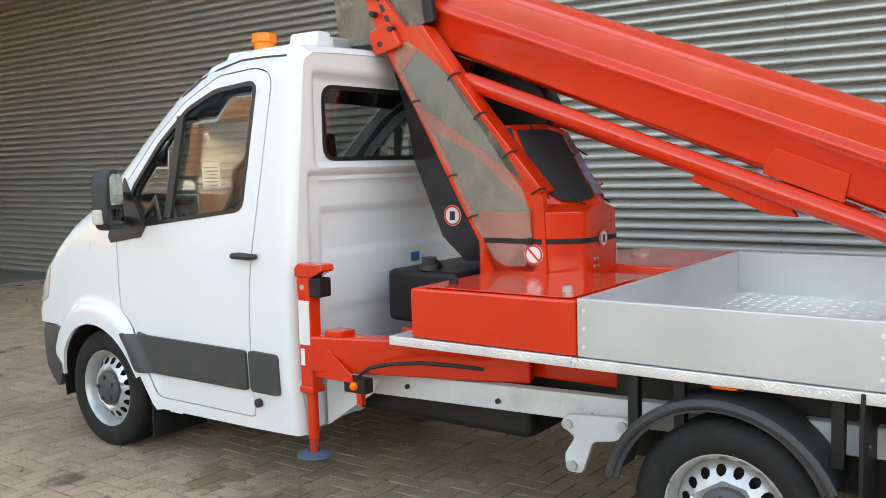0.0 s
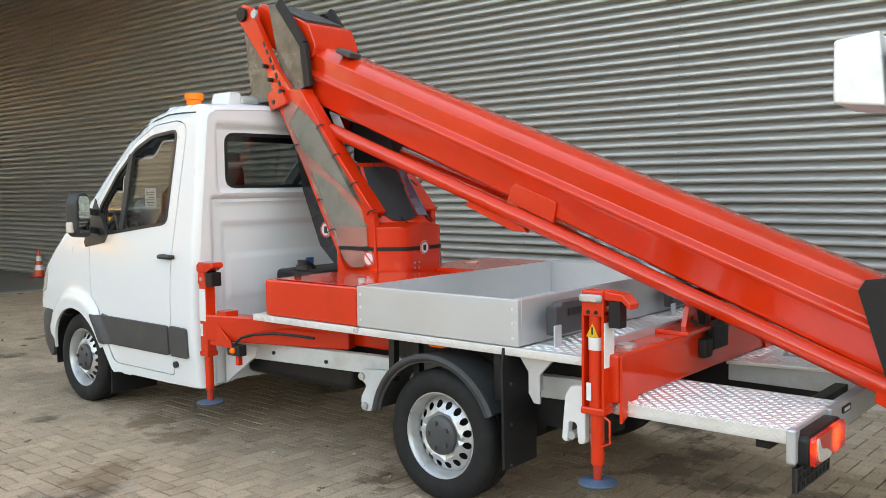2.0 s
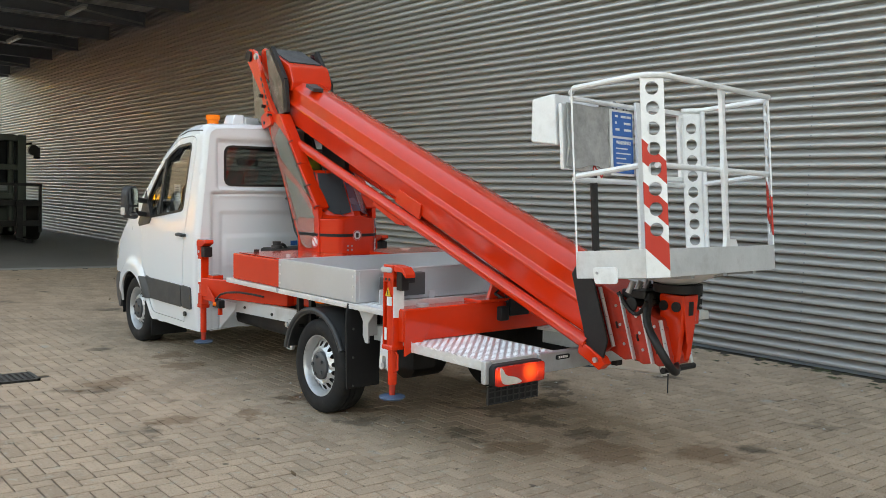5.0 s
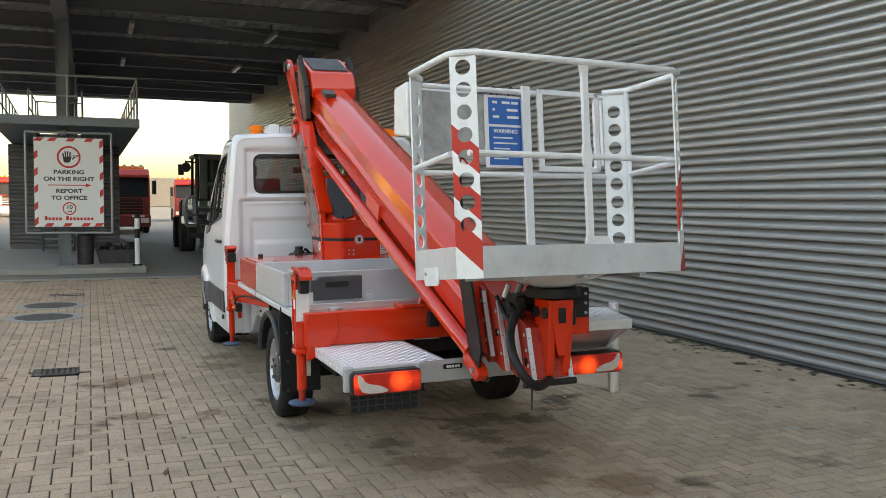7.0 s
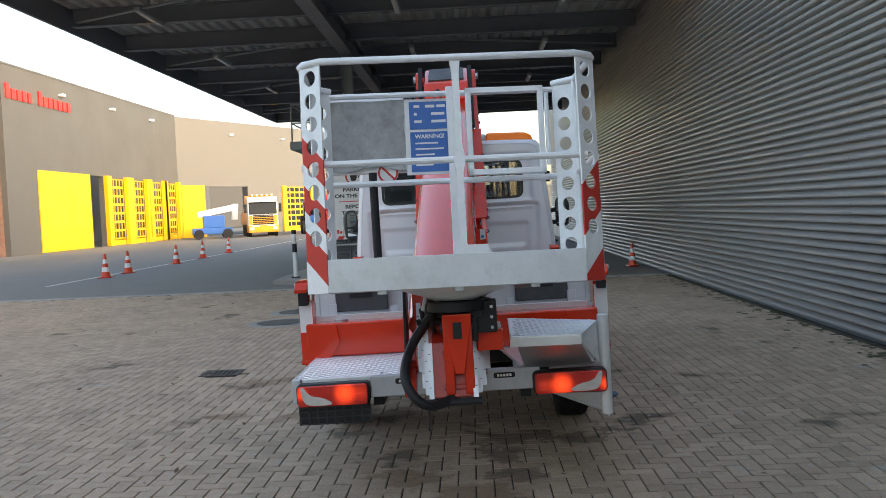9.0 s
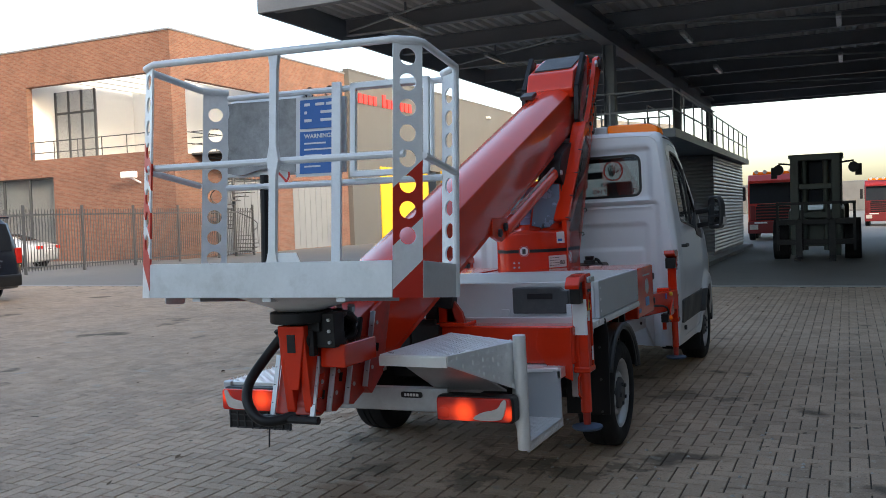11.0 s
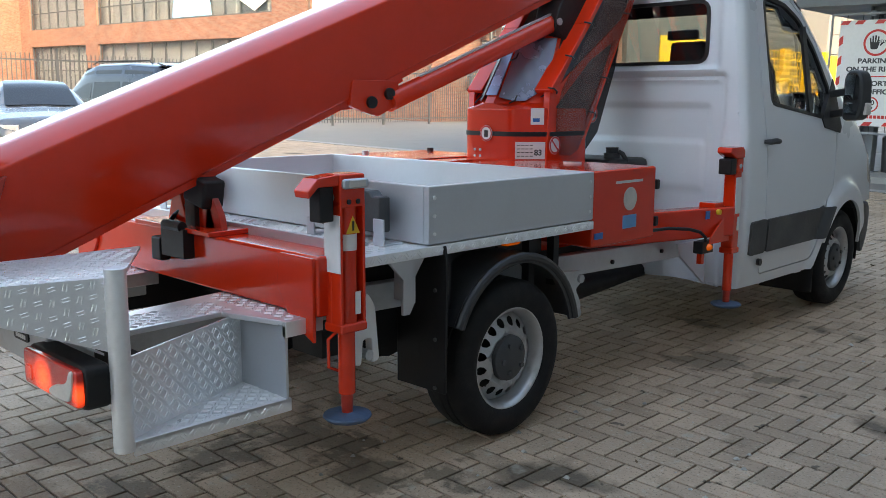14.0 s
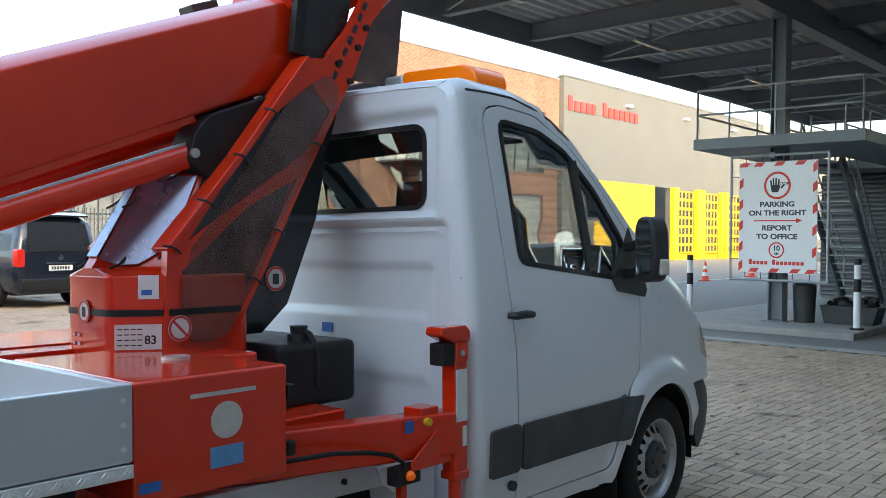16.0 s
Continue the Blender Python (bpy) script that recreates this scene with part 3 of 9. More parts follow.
# raised island with the cabin
solid("kerb_island", Geo().box(-4.55, -1.06, 13.75, 30.6, -0.02, 0.11), CONCRETE, "low concrete island with a steel edge", "kerb", kind="structure", bevel=0.02)
cabin = thing("cabin", "dark site cabin clad in ribbed sheet under a roof deck", "cabin")
CBX0, CBX1, CBY0, CBY1 = -4.36, -1.36, 22.0, 30.2
part("wall_core", Geo().box(CBX0 + 0.03, CBX1 - 0.03, CBY0 + 0.03, CBY1, 0.11, 3.15), DARK_CLADDING, cabin)
for face in ("front", "side", "far"):
    g = ribbed(0, CBX1 - CBX0 if face == "front" else CBY1 - CBY0, 0.2, 3.12, 0.11, 0.035)
    if face == "front":
        g.mapped(Matrix.Translation((CBX0, CBY0 + 0.03, 0)) @ Matrix(((0, 1, 0, 0), (1, 0, 0, 0), (0, 0, 1, 0), (0, 0, 0, 1))))
        turned(g, lambda c: Vector((0, -1, 0)))
    elif face == "side":
        g.mapped(Matrix.Translation((CBX1 - 0.03, CBY0, 0)) @ Matrix.Diagonal((-1, 1, 1, 1)))
        turned(g, lambda c: Vector((1, 0, 0)))
    else:
        g.mapped(Matrix.Translation((CBX0 + 0.03, CBY0, 0)))
    part("cladding", g, DARK_CLADDING, cabin, sharp=60)
SLX0, SLX1, SLY0 = -4.1, -1.14, 14.42
HX0, HX1, HY0, HY1 = -3.5, -2.38, 17.3, 20.4
deck_ = Geo().prism([(SLX0, SLY0), (SLX1, SLY0), (SLX1, HY0), (SLX0 - 0.07, HY0)], "z", 3.17, 3.36)
deck_.prism([(SLX0 - 0.07, HY0), (HX0, HY0), (HX0, HY1), (SLX0 - 0.14, HY1)], "z", 3.17, 3.36).box(HX1, SLX1, HY0, HY1, 3.17, 3.36)
deck_.prism([(SLX0 - 0.14, HY1), (SLX1, HY1), (SLX1, 30.4), (SLX0 - 0.36, 30.4)], "z", 3.17, 3.36)
slab = part("roof_deck", deck_, STEEL, cabin, "grey-blue steel roof deck with a stair opening")
for xa, xb, ya, yb in ((HX1 + 0.04, HX1 + 0.04, HY0, HY1), (HX0 - 0.04, HX0 - 0.04, HY0, HY1), (HX0 - 0.04, HX1 + 0.04, HY1 + 0.04, HY1 + 0.04)):
    for z in (3.8, 4.24):
        part("guard_rail", Geo().tube(((xa, ya, z), (xb, yb, z)), 0.02, 8), RAIL_PAINT, cabin)
    for t in (0, 0.5, 1):
        part("guard_post", Geo().tube(((xa + (xb - xa) * t, ya + (yb - ya) * t, 3.36), (xa + (xb - xa) * t, ya + (yb - ya) * t, 4.24)), 0.02, 8), RAIL_PAINT, cabin)
for w, xa, xb, ya, yb in (("a", SLX0 + 0.05, SLX1 - 0.05, SLY0 + 0.05, SLY0 + 0.05), ("b", SLX0 + 0.05, SLX0 - 0.3, SLY0 + 0.05, 30.3), ("c", SLX1 - 0.05, SLX1 - 0.05, SLY0 + 0.05, 30.3)):
    for z in (3.36 + 0.44, 3.36 + 0.88):
        part("hand_rail", Geo().tube(((xa, ya, z), (xb, yb, z)), 0.021, 8), RAIL_PAINT, cabin)
    cnt = 3 if w == "a" else 12
    for i in range(cnt):
        t = i / (cnt - 1)
        part("rail_post", Geo().tube(((xa + (xb - xa) * t, ya + (yb - ya) * t, 3.36), (xa + (xb - xa) * t, ya + (yb - ya) * t, 4.24)), 0.021, 8), RAIL_PAINT, cabin)

stair = thing("steel_stair", "steep grey steel stair with open treads", "stairs")
TOPS = (Vector((-3.36, 17.55, 3.2)), Vector((-2.5, 17.55, 3.2)))
FEET = (Vector((-3.42, 20.9, 0.12)), Vector((-2.62, 20.9, 0.12)))
for k in (0, 1):
    part("stringer", Geo().bar(TOPS[k], FEET[k], 0.06, 0.24), STEEL, stair, bevel=0.006)
    for dz in (0.5, 0.95):
        part("hand_rail", Geo().tube((TOPS[k].lerp(FEET[k], 0.06) + Vector((0, 0, dz)), FEET[k] + Vector((0, 0, dz))), 0.02, 8), RAIL_PAINT, stair)
    for t in (0.06, 0.36, 0.68, 0.97):
        p = TOPS[k].lerp(FEET[k], t)
        part("rail_post", Geo().tube((p, p + Vector((0, 0, 0.95))), 0.018, 8), RAIL_PAINT, stair)
for i in range(16):
    t = (i + 0.5) / 16.3
    p, q = TOPS[0].lerp(FEET[0], t), TOPS[1].lerp(FEET[1], t)
    part("tread", Geo().bar(p, q, 0.24, 0.03), RAIL_PAINT, stair)

# parking notice board on a tube frame
SIGN_INK = surface("grey_sign_print", (0.07, 0.07, 0.075), 0.6, var=0.05, bump=0)
board = thing("notice_board", "white parking notice with red striped border on a tube frame", "sign")
BY = 14.56
MB = Matrix.Translation((-2.605, BY, 1.94)) @ Matrix.Rotation(radians(-4.3), 4, "Z") @ Matrix.Rotation(radians(90), 4, "X")
part("panel", Geo().box(-0.7, 0.7, -0.965, 0.965, -0.012, 0.0), PAPER, board, "white printed panel", m=MB)
for i in range(18):
    s = i / 18
    per = 2 * (1.4 + 1.93)
    d = s * per
    if d < 1.4:
        c = (-0.7 + d, 0.925)
    elif d < 3.33:
        c = (0.66, 0.965 - (d - 1.4))
    elif d < 4.73:
        c = (0.7 - (d - 3.33), -0.925)
    else:
        c = (-0.66, -0.965 + (d - 4.73))
    horiz = abs(c[1]) > 0.9
    hw, hh = (0.075, 0.036) if horiz else (0.036, 0.075)
    cx, cy = max(-0.6, min(0.6, c[0])) if horiz else c[0], c[1] if horiz else max(-0.85, min(0.85, c[1]))
    sk = 0.03
    poly = [(cx - hw - (sk if horiz else 0), cy - hh - (0 if horiz else sk)), (cx + hw - (sk if horiz else 0), cy - hh + (0 if horiz else sk)), (cx + hw + (sk if horiz else 0), cy + hh + (0 if horiz else sk)), (cx - hw + (sk if horiz else 0), cy + hh - (0 if horiz else sk))]
    part("border_stripe", Geo().prism(poly, "z", 0.0, 0.003), RED_LABEL, board, m=MB)

def ring(r0, r1, seg=40, d=0.003):
    return Geo().lathe(((r0, 0), (r1, 0), (r1, d), (r0, d)), Matrix.Identity(4), seg)

part("stop_ring", ring(0.2, 0.24), RED_LABEL, board, m=MB @ Matrix.Translation((0, 0.55, 0)))
hand = Geo().prism(rounded([(-0.08, -0.13), (0.04, -0.13), (0.08, 0.0), (-0.1, 0.0)], 0.03), "z", 0, 0.003)
for fx, fa, fl in ((-0.085, 8, 0.1), (-0.045, 3, 0.135), (-0.005, -2, 0.14), (0.035, -8, 0.12), (0.085, -45, 0.09)):
    hand.box(-0.014, 0.014, 0, fl, 0, 0.003, Matrix.Translation((fx, -0.02 if fa > -40 else -0.06, 0)) @ Matrix.Rotation(radians(fa), 4, "Z"))
part("stop_symbol", hand, INK, board, m=MB @ Matrix.Translation((-0.02, 0.56, 0)))
lettering("word", "STOP", 0.07, INK, board, MB @ Matrix.Translation((0.12, 0.57, 0.003)))
for words, y in (("PARKING", 0.22), ("ON THE RIGHT", 0.07), ("REPORT", -0.19), ("TO OFFICE", -0.34)):
    lettering("word", words, 0.135, SIGN_INK, board, MB @ Matrix.Translation((0, y, 0.002)) @ Matrix.Diagonal((1.1, 0.9, 1, 1)), weight=0.04)
part("arrow", Geo().box(-0.42, 0.36, -0.07, -0.05, 0, 0.003).prism([(0.34, -0.105), (0.45, -0.06), (0.34, -0.015)], "z", 0, 0.003), RED_LABEL, board, m=MB)
part("limit_ring", ring(0.115, 0.14), RED_LABEL, board, m=MB @ Matrix.Translation((0, -0.57, 0)))
lettering("word", "10", 0.13, INK, board, MB @ Matrix.Translation((0, -0.54, 0.002)))
lettering("word", "KM", 0.06, INK, board, MB @ Matrix.Translation((0, -0.635, 0.002)))
for i in range(14):
    if i != 5:
        xa = -0.5 + i * 0.0715
        part("name_bar", Geo().box(xa, xa + 0.055, -0.825, -0.735 if i in (0, 6) else -0.765, 0, 0.003), RED_LABEL, board, m=MB)
fr = [(-0.87, 1.08), (0.87, 1.08), (0.87, -1.1), (-0.87, -1.1)]
for i in range(4):
    a, b = fr[i], fr[(i + 1) % 4]
    part("frame_tube", Geo().tube(((a[0], a[1], -0.03), (b[0], b[1], -0.03)), 0.024, 8), RAIL_PAINT, board, m=MB)
    for k in range(1, 6):
        t = k / 6
        p = (a[0] + (b[0] - a[0]) * t, a[1] + (b[1] - a[1]) * t, -0.03)
        q = (max(-0.7, min(0.7, p[0])), max(-0.965, min(0.965, p[1])), -0.006)
        part("lashing", Geo().tube((p, q), 0.006, 5), BLACK, board, m=MB)
for y in (-0.6, 0.6, 1.08):
    part("mount", Geo().box(-0.16, -0.06, y - 0.05, y + 0.05, -0.3, -0.02), STEEL, board, m=MB)

def bollard(x, y):
    b = thing("bollard", "white bollard with a black band on a black foot", "bollard", "bollards")
    g = Geo().tube(((x, y, 0.11), (x, y, 1.2)), 0.055, 14)
    part("post", g, PAPER, b)
    part("band", Geo().tube(((x, y, 0.72), (x, y, 0.93)), 0.058, 14), BLACK, b)
    part("top_band", Geo().tube(((x, y, 1.16), (x, y, 1.26)), 0.058, 14), BLACK, b)
    part("foot", Geo().tube(((x, y, 0.11), (x, y, 0.14)), 0.11, 14), BLACK, b)

bollard(-4.12, 14.4)
bollard(-1.22, 14.4)

def cone(x, y, h=0.72, z=0.0):
    c = thing("traffic_cone", "orange traffic cone with white bands", "traffic cone", "traffic cones", m=Matrix.Translation((x, y, z)))
    part("base", Geo().box(-h * 0.26, h * 0.26, -h * 0.26, h * 0.26, 0, 0.03), RED_LENS, c, bevel=0.01)
    lv = [0.0, 0.22, 0.42, 0.58, 0.76, 1.0]
    for i in range(5):
        z0, z1 = 0.03 + lv[i] * (h - 0.03), 0.03 + lv[i + 1] * (h - 0.03)
        r0, r1 = h * (0.19 - 0.15 * lv[i]), h * (0.19 - 0.15 * lv[i + 1])
        part("white_band" if i in (1, 3) else "body", Geo().tube(((0, 0, z0), (0, 0, z1)), [r0, r1], 16), PAPER if i in (1, 3) else CONE_ORANGE, c)

CONE_ORANGE = surface("cone_orange", (0.7, 0.07, 0.02), 0.5, var=0.1, scale=6, fine=50, bump=0.08)
for x, y in ((-10.8, 19.3), (-10.9, 21.3), (-10.95, 26.1), (-11.1, 29.9), (-11.3, 34.6)):
    cone(x, y)
cone(4.02, 15.0, 0.56)

bin_ = thing("rubbish_bin", "black plastic bin beside the column", "bin")
part("body", Geo().tube(((-2.3, 15.1, 0.11), (-2.3, 15.1, 0.75)), [0.17, 0.2], 16), PLASTIC, bin_)
part("lid", Geo().tube(((-2.3, 15.1, 0.75), (-2.3, 15.1, 0.8)), [0.21, 0.17], 16), PLASTIC, bin_)
tubb = thing("plant_trough", "dark plastic trough heaped with rubble", "trough")
part("trough", Geo().prism([(-2.0, 0.11), (-1.2, 0.11), (-1.12, 0.42), (-2.08, 0.42)], "y", 15.2, 15.7), PLASTIC, tubb, bevel=0.015)
heap = Geo()
for i in range(26):
    px, py = random.uniform(-1.98, -1.22), random.uniform(15.26, 15.64)
    heap.box(-0.07, 0.07, -0.05, 0.05, -0.04, 0.04, Matrix.Translation((px, py, random.uniform(0.4, 0.52))) @ Euler((random.random() * 3, random.random() * 3, random.random() * 3)).to_matrix().to_4x4())
part("rubble", heap, BLACK, tubb)

# line on the asphalt, drain, covers, stains
for y in np.arange(16.6, 60, 2.4):
    solid("yard_line", Geo().box(-11.35, -11.2, y, y + 2.3, -0.004, 0.0), LINE_PAINT, "worn white line on the asphalt", "road marking", "yard lines", kind="structure")
def cover(x, y, r):
    c = thing("manhole_cover", "round cast iron manhole cover in a concrete collar", "manhole cover", "manhole covers", kind="structure")
    part("collar", Geo().tube(((x, y, -0.02), (x, y, 0.004)), r + 0.14, 28), CONCRETE, c)
    part("lid", Geo().tube(((x, y, -0.02), (x, y, 0.008)), r, 28), IRON, c)
cover(-2.78, 6.45, 0.36)
cover(-2.75, 7.85, 0.36)
def gully(x, y, wx, wy):
    d = thing("drain_grate", "rusty iron drain grate set in the paving", "drain", "drain grates", kind="structure")
    part("rim", Geo().box(x - wx, x + wx, y - wy, y - wy + 0.03, -0.02, 0.006).box(x - wx, x + wx, y + wy - 0.03, y + wy, -0.02, 0.006).box(x - wx, x - wx + 0.03, y - wy, y + wy, -0.02, 0.006).box(x + wx - 0.03, x + wx, y - wy, y + wy, -0.02, 0.006), IRON, d)
    for i in range(7):
        px = x - wx + 0.03 + (2 * wx - 0.06) * (i + 0.5) / 7
        part("grate_bar", Geo().box(px - 0.012, px + 0.012, y - wy, y + wy, -0.02, 0.004), IRON, d)
gully(-2.5, 2.32, 0.2, 0.17)
gully(-2.55, 9.35, 0.26, 0.14)



# ---- the aerial platform truck ----
LEAN = Matrix.Rotation(radians(-1.1), 4, "Y")
truck = thing("aerial_platform_truck", "white cab truck with red telescopic boom, aluminium flatbed and work basket", "truck", m=LEAN)
UP = LEAN.inverted()

SIL = [(2.05, 2.185), (2.08, 2.215), (2.15, 2.23), (2.45, 2.225), (2.71, 2.17), (2.94, 2.055), (3.2, 1.85), (3.45, 1.635), (3.7, 1.455), (3.92, 1.35), (4.14, 1.2), (4.28, 1.05), (4.37, 0.86), (4.41, 0.7)]


def sil_z(y):
    return float(np.interp(y, [p[0] for p in SIL], [p[1] for p in SIL]))


def flank(y, z):
    """Half width of the cab at a place on its flank."""
    w = 0.985 if z < 1.25 else 0.985 - (z - 1.25) * 0.1
    if z < 0.55:
        w -= (0.55 - z) * 0.12
    if z < 1.25:
        w += 0.012 * math.sin((z - 0.5) / 0.75 * math.pi) if z > 0.5 else 0
    w -= 0.1 * max(0.0, (y - 3.3) / 1.2) ** 2
    r, d = (0.075 if y < 2.7 else 0.11), (sil_z(y) - z) * (0.8 if 2.8 < y < 4.2 else 1.0)
    d = max(0.0, d)
    if d < r:
        w -= (r - math.sqrt(max(0, r * r - (r - d) ** 2))) * 0.8
    r, d = 0.045, y - 2.05
    if d < r:
        w -= r - math.sqrt(max(0, r * r - (r - max(0, d)) ** 2))
    a = math.hypot(y - 3.665, z - 0.34)
    if a < 0.56 and z > 0.3:
        w += 0.036 * min(1, (0.56 - a) / 0.045)
    return w


arch = [(3.665 + 0.415 * math.cos(radians(a)), 0.34 + 0.415 * math.sin(radians(a))) for a in range(8, 164, 8)]
side_line = [(2.05, 0.33)] + SIL + [(4.14, 0.7), (4.13, 0.42)] + arch + [(3.235, 0.5), (3.14, 0.315), (2.4, 0.32)]
door_line = [(2.36, 0.385), (2.335, 1.08), (2.215, 2.05), (2.24, 2.1), (2.33, 2.125), (2.6, 2.105), (2.86, 1.99), (3.1, 1.81), (3.4, 1.52), (3.425, 1.25), (3.4, 0.86), (3.31, 0.78), (3.19, 0.6), (3.12, 0.385)]
door_line = rounded(door_line, 0.03, 2)


def shrunk(poly, d):
    c = Vector((sum(p[0] for p in poly) / len(poly), sum(p[1] for p in poly) / len(poly)))
    out = []
    for i in range(len(poly)):
        a, b = Vector(poly[i - 1]), Vector(poly[(i + 1) % len(poly)])
        t = (b - a).normalized()
        n = Vector((t.y, -t.x))
        p = Vector(poly[i])
        q = p + n * d
        out.append(tuple(q if inside(q, poly) == (d > 0) or d == 0 else p - n * d))
    return out


LINING = surface("dark_cab_lining", (0.06, 0.06, 0.062), 0.8, var=0.15, scale=5, fine=80, bump=0.2)
win_line = rounded([(2.33, 2.055), (2.62, 2.03), (2.83, 1.95), (3.06, 1.775), (3.29, 1.53), (3.31, 1.33), (2.405, 1.435)], 0.045, 3)
cab = part("cab_body", Geo().box(-0.9, 0.9, 2.15, 3.15, 0.34, 0.4), BLACK, truck, "black cab floor pan")
for s in (-1, 1):
    def lift(y, z, s=s):
        return (s * flank(y, z), y, z)
    out = lambda c, s=s: Vector((s, 0, 0.0))
    thick(part("side_panel", turned(panel(side_line, [shrunk(door_line, -0.004)], lift, 0.032), out), WHITE, cab, "white painted side panel", sharp=50), 0.02)
    door = thick(part("door", turned(panel(shrunk(door_line, 0.003), [win_line], lift, 0.04), out), WHITE, truck, "white cab door with black window seal", sharp=50), 0.035)
    pane = panel(shrunk(win_line, -0.006), [], lambda y, z, s=s: (s * (flank(y, z) - 0.018), y, z), 0.12)
    ob = thick(part("window", turned(pane, out), GLASS, door, "clear side window"), 0.004, False)
    ob.visible_shadow = False
    seal = panel(shrunk(win_line, -0.014), [shrunk(win_line, 0.009)], lambda y, z, s=s: (s * (flank(y, z) + 0.003), y, z), 0.05)
    thick(part("window_seal", turned(seal, out), SEAL, door, "black window seal", sharp=60), 0.02)
    part("window_bar", Geo().bar((s * flank(2.88, 1.9), 2.88, 1.915), (s * flank(2.97, 1.38), 2.97, 1.38), 0.02, 0.055, (0, 1, 0)), PLASTIC, door)
    tri = panel([(3.16, 1.33), (3.36, 1.60), (3.5, 1.27), (3.47, 1.235), (3.2, 1.275)], [], lambda y, z, s=s: (s * (flank(y, z) + 0.008), y, z), 0.06)
    thick(part("mirror_foot", turned(tri, out), PLASTIC, door), 0.03)
    for ya, yb in ((2.375, 3.2), (2.15, 2.352)):
        st = panel(rounded([(ya, 0.525), (ya, 0.73), (yb + (0.17 if yb > 3 else 0), 0.735), (yb + (0.1 if yb > 3 else 0), 0.63), (yb + (0.05 if yb > 3 else 0), 0.525)], 0.02, 2), [], lambda y, z, s=s: (s * (flank(y, z) + 0.016), y, z), 0.025)
        thick(part("trim_strip", turned(st, out), TRIM_GREY, door if yb > 3 else cab, "dark grey plastic rubbing strip"), 0.02)
    hz, hy = 1.205, 2.36
    part("handle", Geo().tube(((s * 0.99, hy - 0.08, hz), (s * 1.02, hy - 0.06, hz), (s * 1.028, hy, hz + 0.004), (s * 1.02, hy + 0.06, hz), (s * 0.99, hy + 0.09, hz)), [0.012, 0.017, 0.018, 0.016, 0.011], 8), PLASTIC, door, "black door handle")
    part("lock_barrel", Geo().tube(((s * 0.98, 2.31, 0.47), (s * 1.0, 2.31, 0.47)), 0.022, 12), PLASTIC, cab)
    # mirror on its arm
    tilt = Matrix.Translation((s * 1.165, 3.14, 0)) @ Matrix.Rotation(radians(-18 * s), 4, "Z")
    mir = part("mirror_housing", Geo().prism(rounded([(s * q[0], q[1]) for q in ((-0.07, 1.345), (-0.05, 1.32), (0.055, 1.33), (0.08, 1.4), (0.076, 1.58), (0.045, 1.645), (-0.04, 1.65), (-0.07, 1.6))], 0.03), "y", 0.0, 0.1), PLASTIC, truck, "black door mirror housing", bevel=0.02, m=tilt)
    part("mirror_glass", Geo().prism(rounded([(-0.05, 1.46), (0.055, 1.46), (0.052, 1.6), (0.03, 1.625), (-0.03, 1.625), (-0.05, 1.6)], 0.018), "y", -0.004, 0.003), MIRROR, mir, "mirror glass")
    part("wide_mirror_glass", Geo().prism(rounded([(-0.05, 1.36), (0.048, 1.36), (0.054, 1.44), (-0.05, 1.44)], 0.014), "y", -0.004, 0.003), MIRROR, mir)
    part("indicator", Geo().box(min(s * 0.06, s * 0.09), max(s * 0.06, s * 0.09), 0.03, 0.09, 1.36, 1.44), CLEAR_LENS, mir, "clear side indicator", bevel=0.012)
    for z in (1.505, 1.37):
        part("mirror_arm", Geo().bar((s * 0.965, 3.32, z - 0.01), (s * 1.13, 3.19, z + 0.01), 0.035, 0.05), PLASTIC, door, bevel=0.012)
    # lamps and bumper at the nose
    hl = panel(rounded([(4.24, 0.86), (4.36, 0.82), (4.325, 0.97), (4.26, 1.07), (4.2, 1.13), (4.19, 1.02)], 0.03, 2), [], lambda y, z, s=s: (s * (flank(y, z) + 0.008), y, z), 0.04)
    thick(part("headlamp", turned(hl, out), CLEAR_LENS, cab, "clear headlamp"), 0.03)
    lin = panel([(2.12, 0.42), (2.12, 2.1), (2.45, 2.14), (2.71, 2.08), (2.94, 1.96), (3.2, 1.74), (3.42, 1.52), (3.42, 0.5)], [shrunk(win_line, -0.03)], lambda y, z, s=s: (s * (flank(y, z) - 0.075), y, z), 0.09)
    thick(part("inner_trim", turned(lin, out), LINING, cab, "dark grey inner trim"), 0.01)
    part("mud_flap", Geo().prism([(s * 0.6, 0.56), (s * 0.975, 0.56), (s * 0.98, 0.14), (s * 0.6, 0.14)], "y", 3.185, 3.2), FLAP_BLACK, truck, "black front mud flap", bevel=0.008)
    part("wheel_arch_liner", Geo().add(*(lambda pts: ([(s * xx, p[0], p[1]) for xx in (0.62, 0.95) for p in pts], [(i, i + 1, i + 1 + len(pts), i + len(pts)) for i in range(len(pts) - 1)]))([(3.665 + 0.425 * math.cos(radians(a)), 0.34 + 0.425 * math.sin(radians(a))) for a in range(-10, 192, 12)])), BLACK, cab)

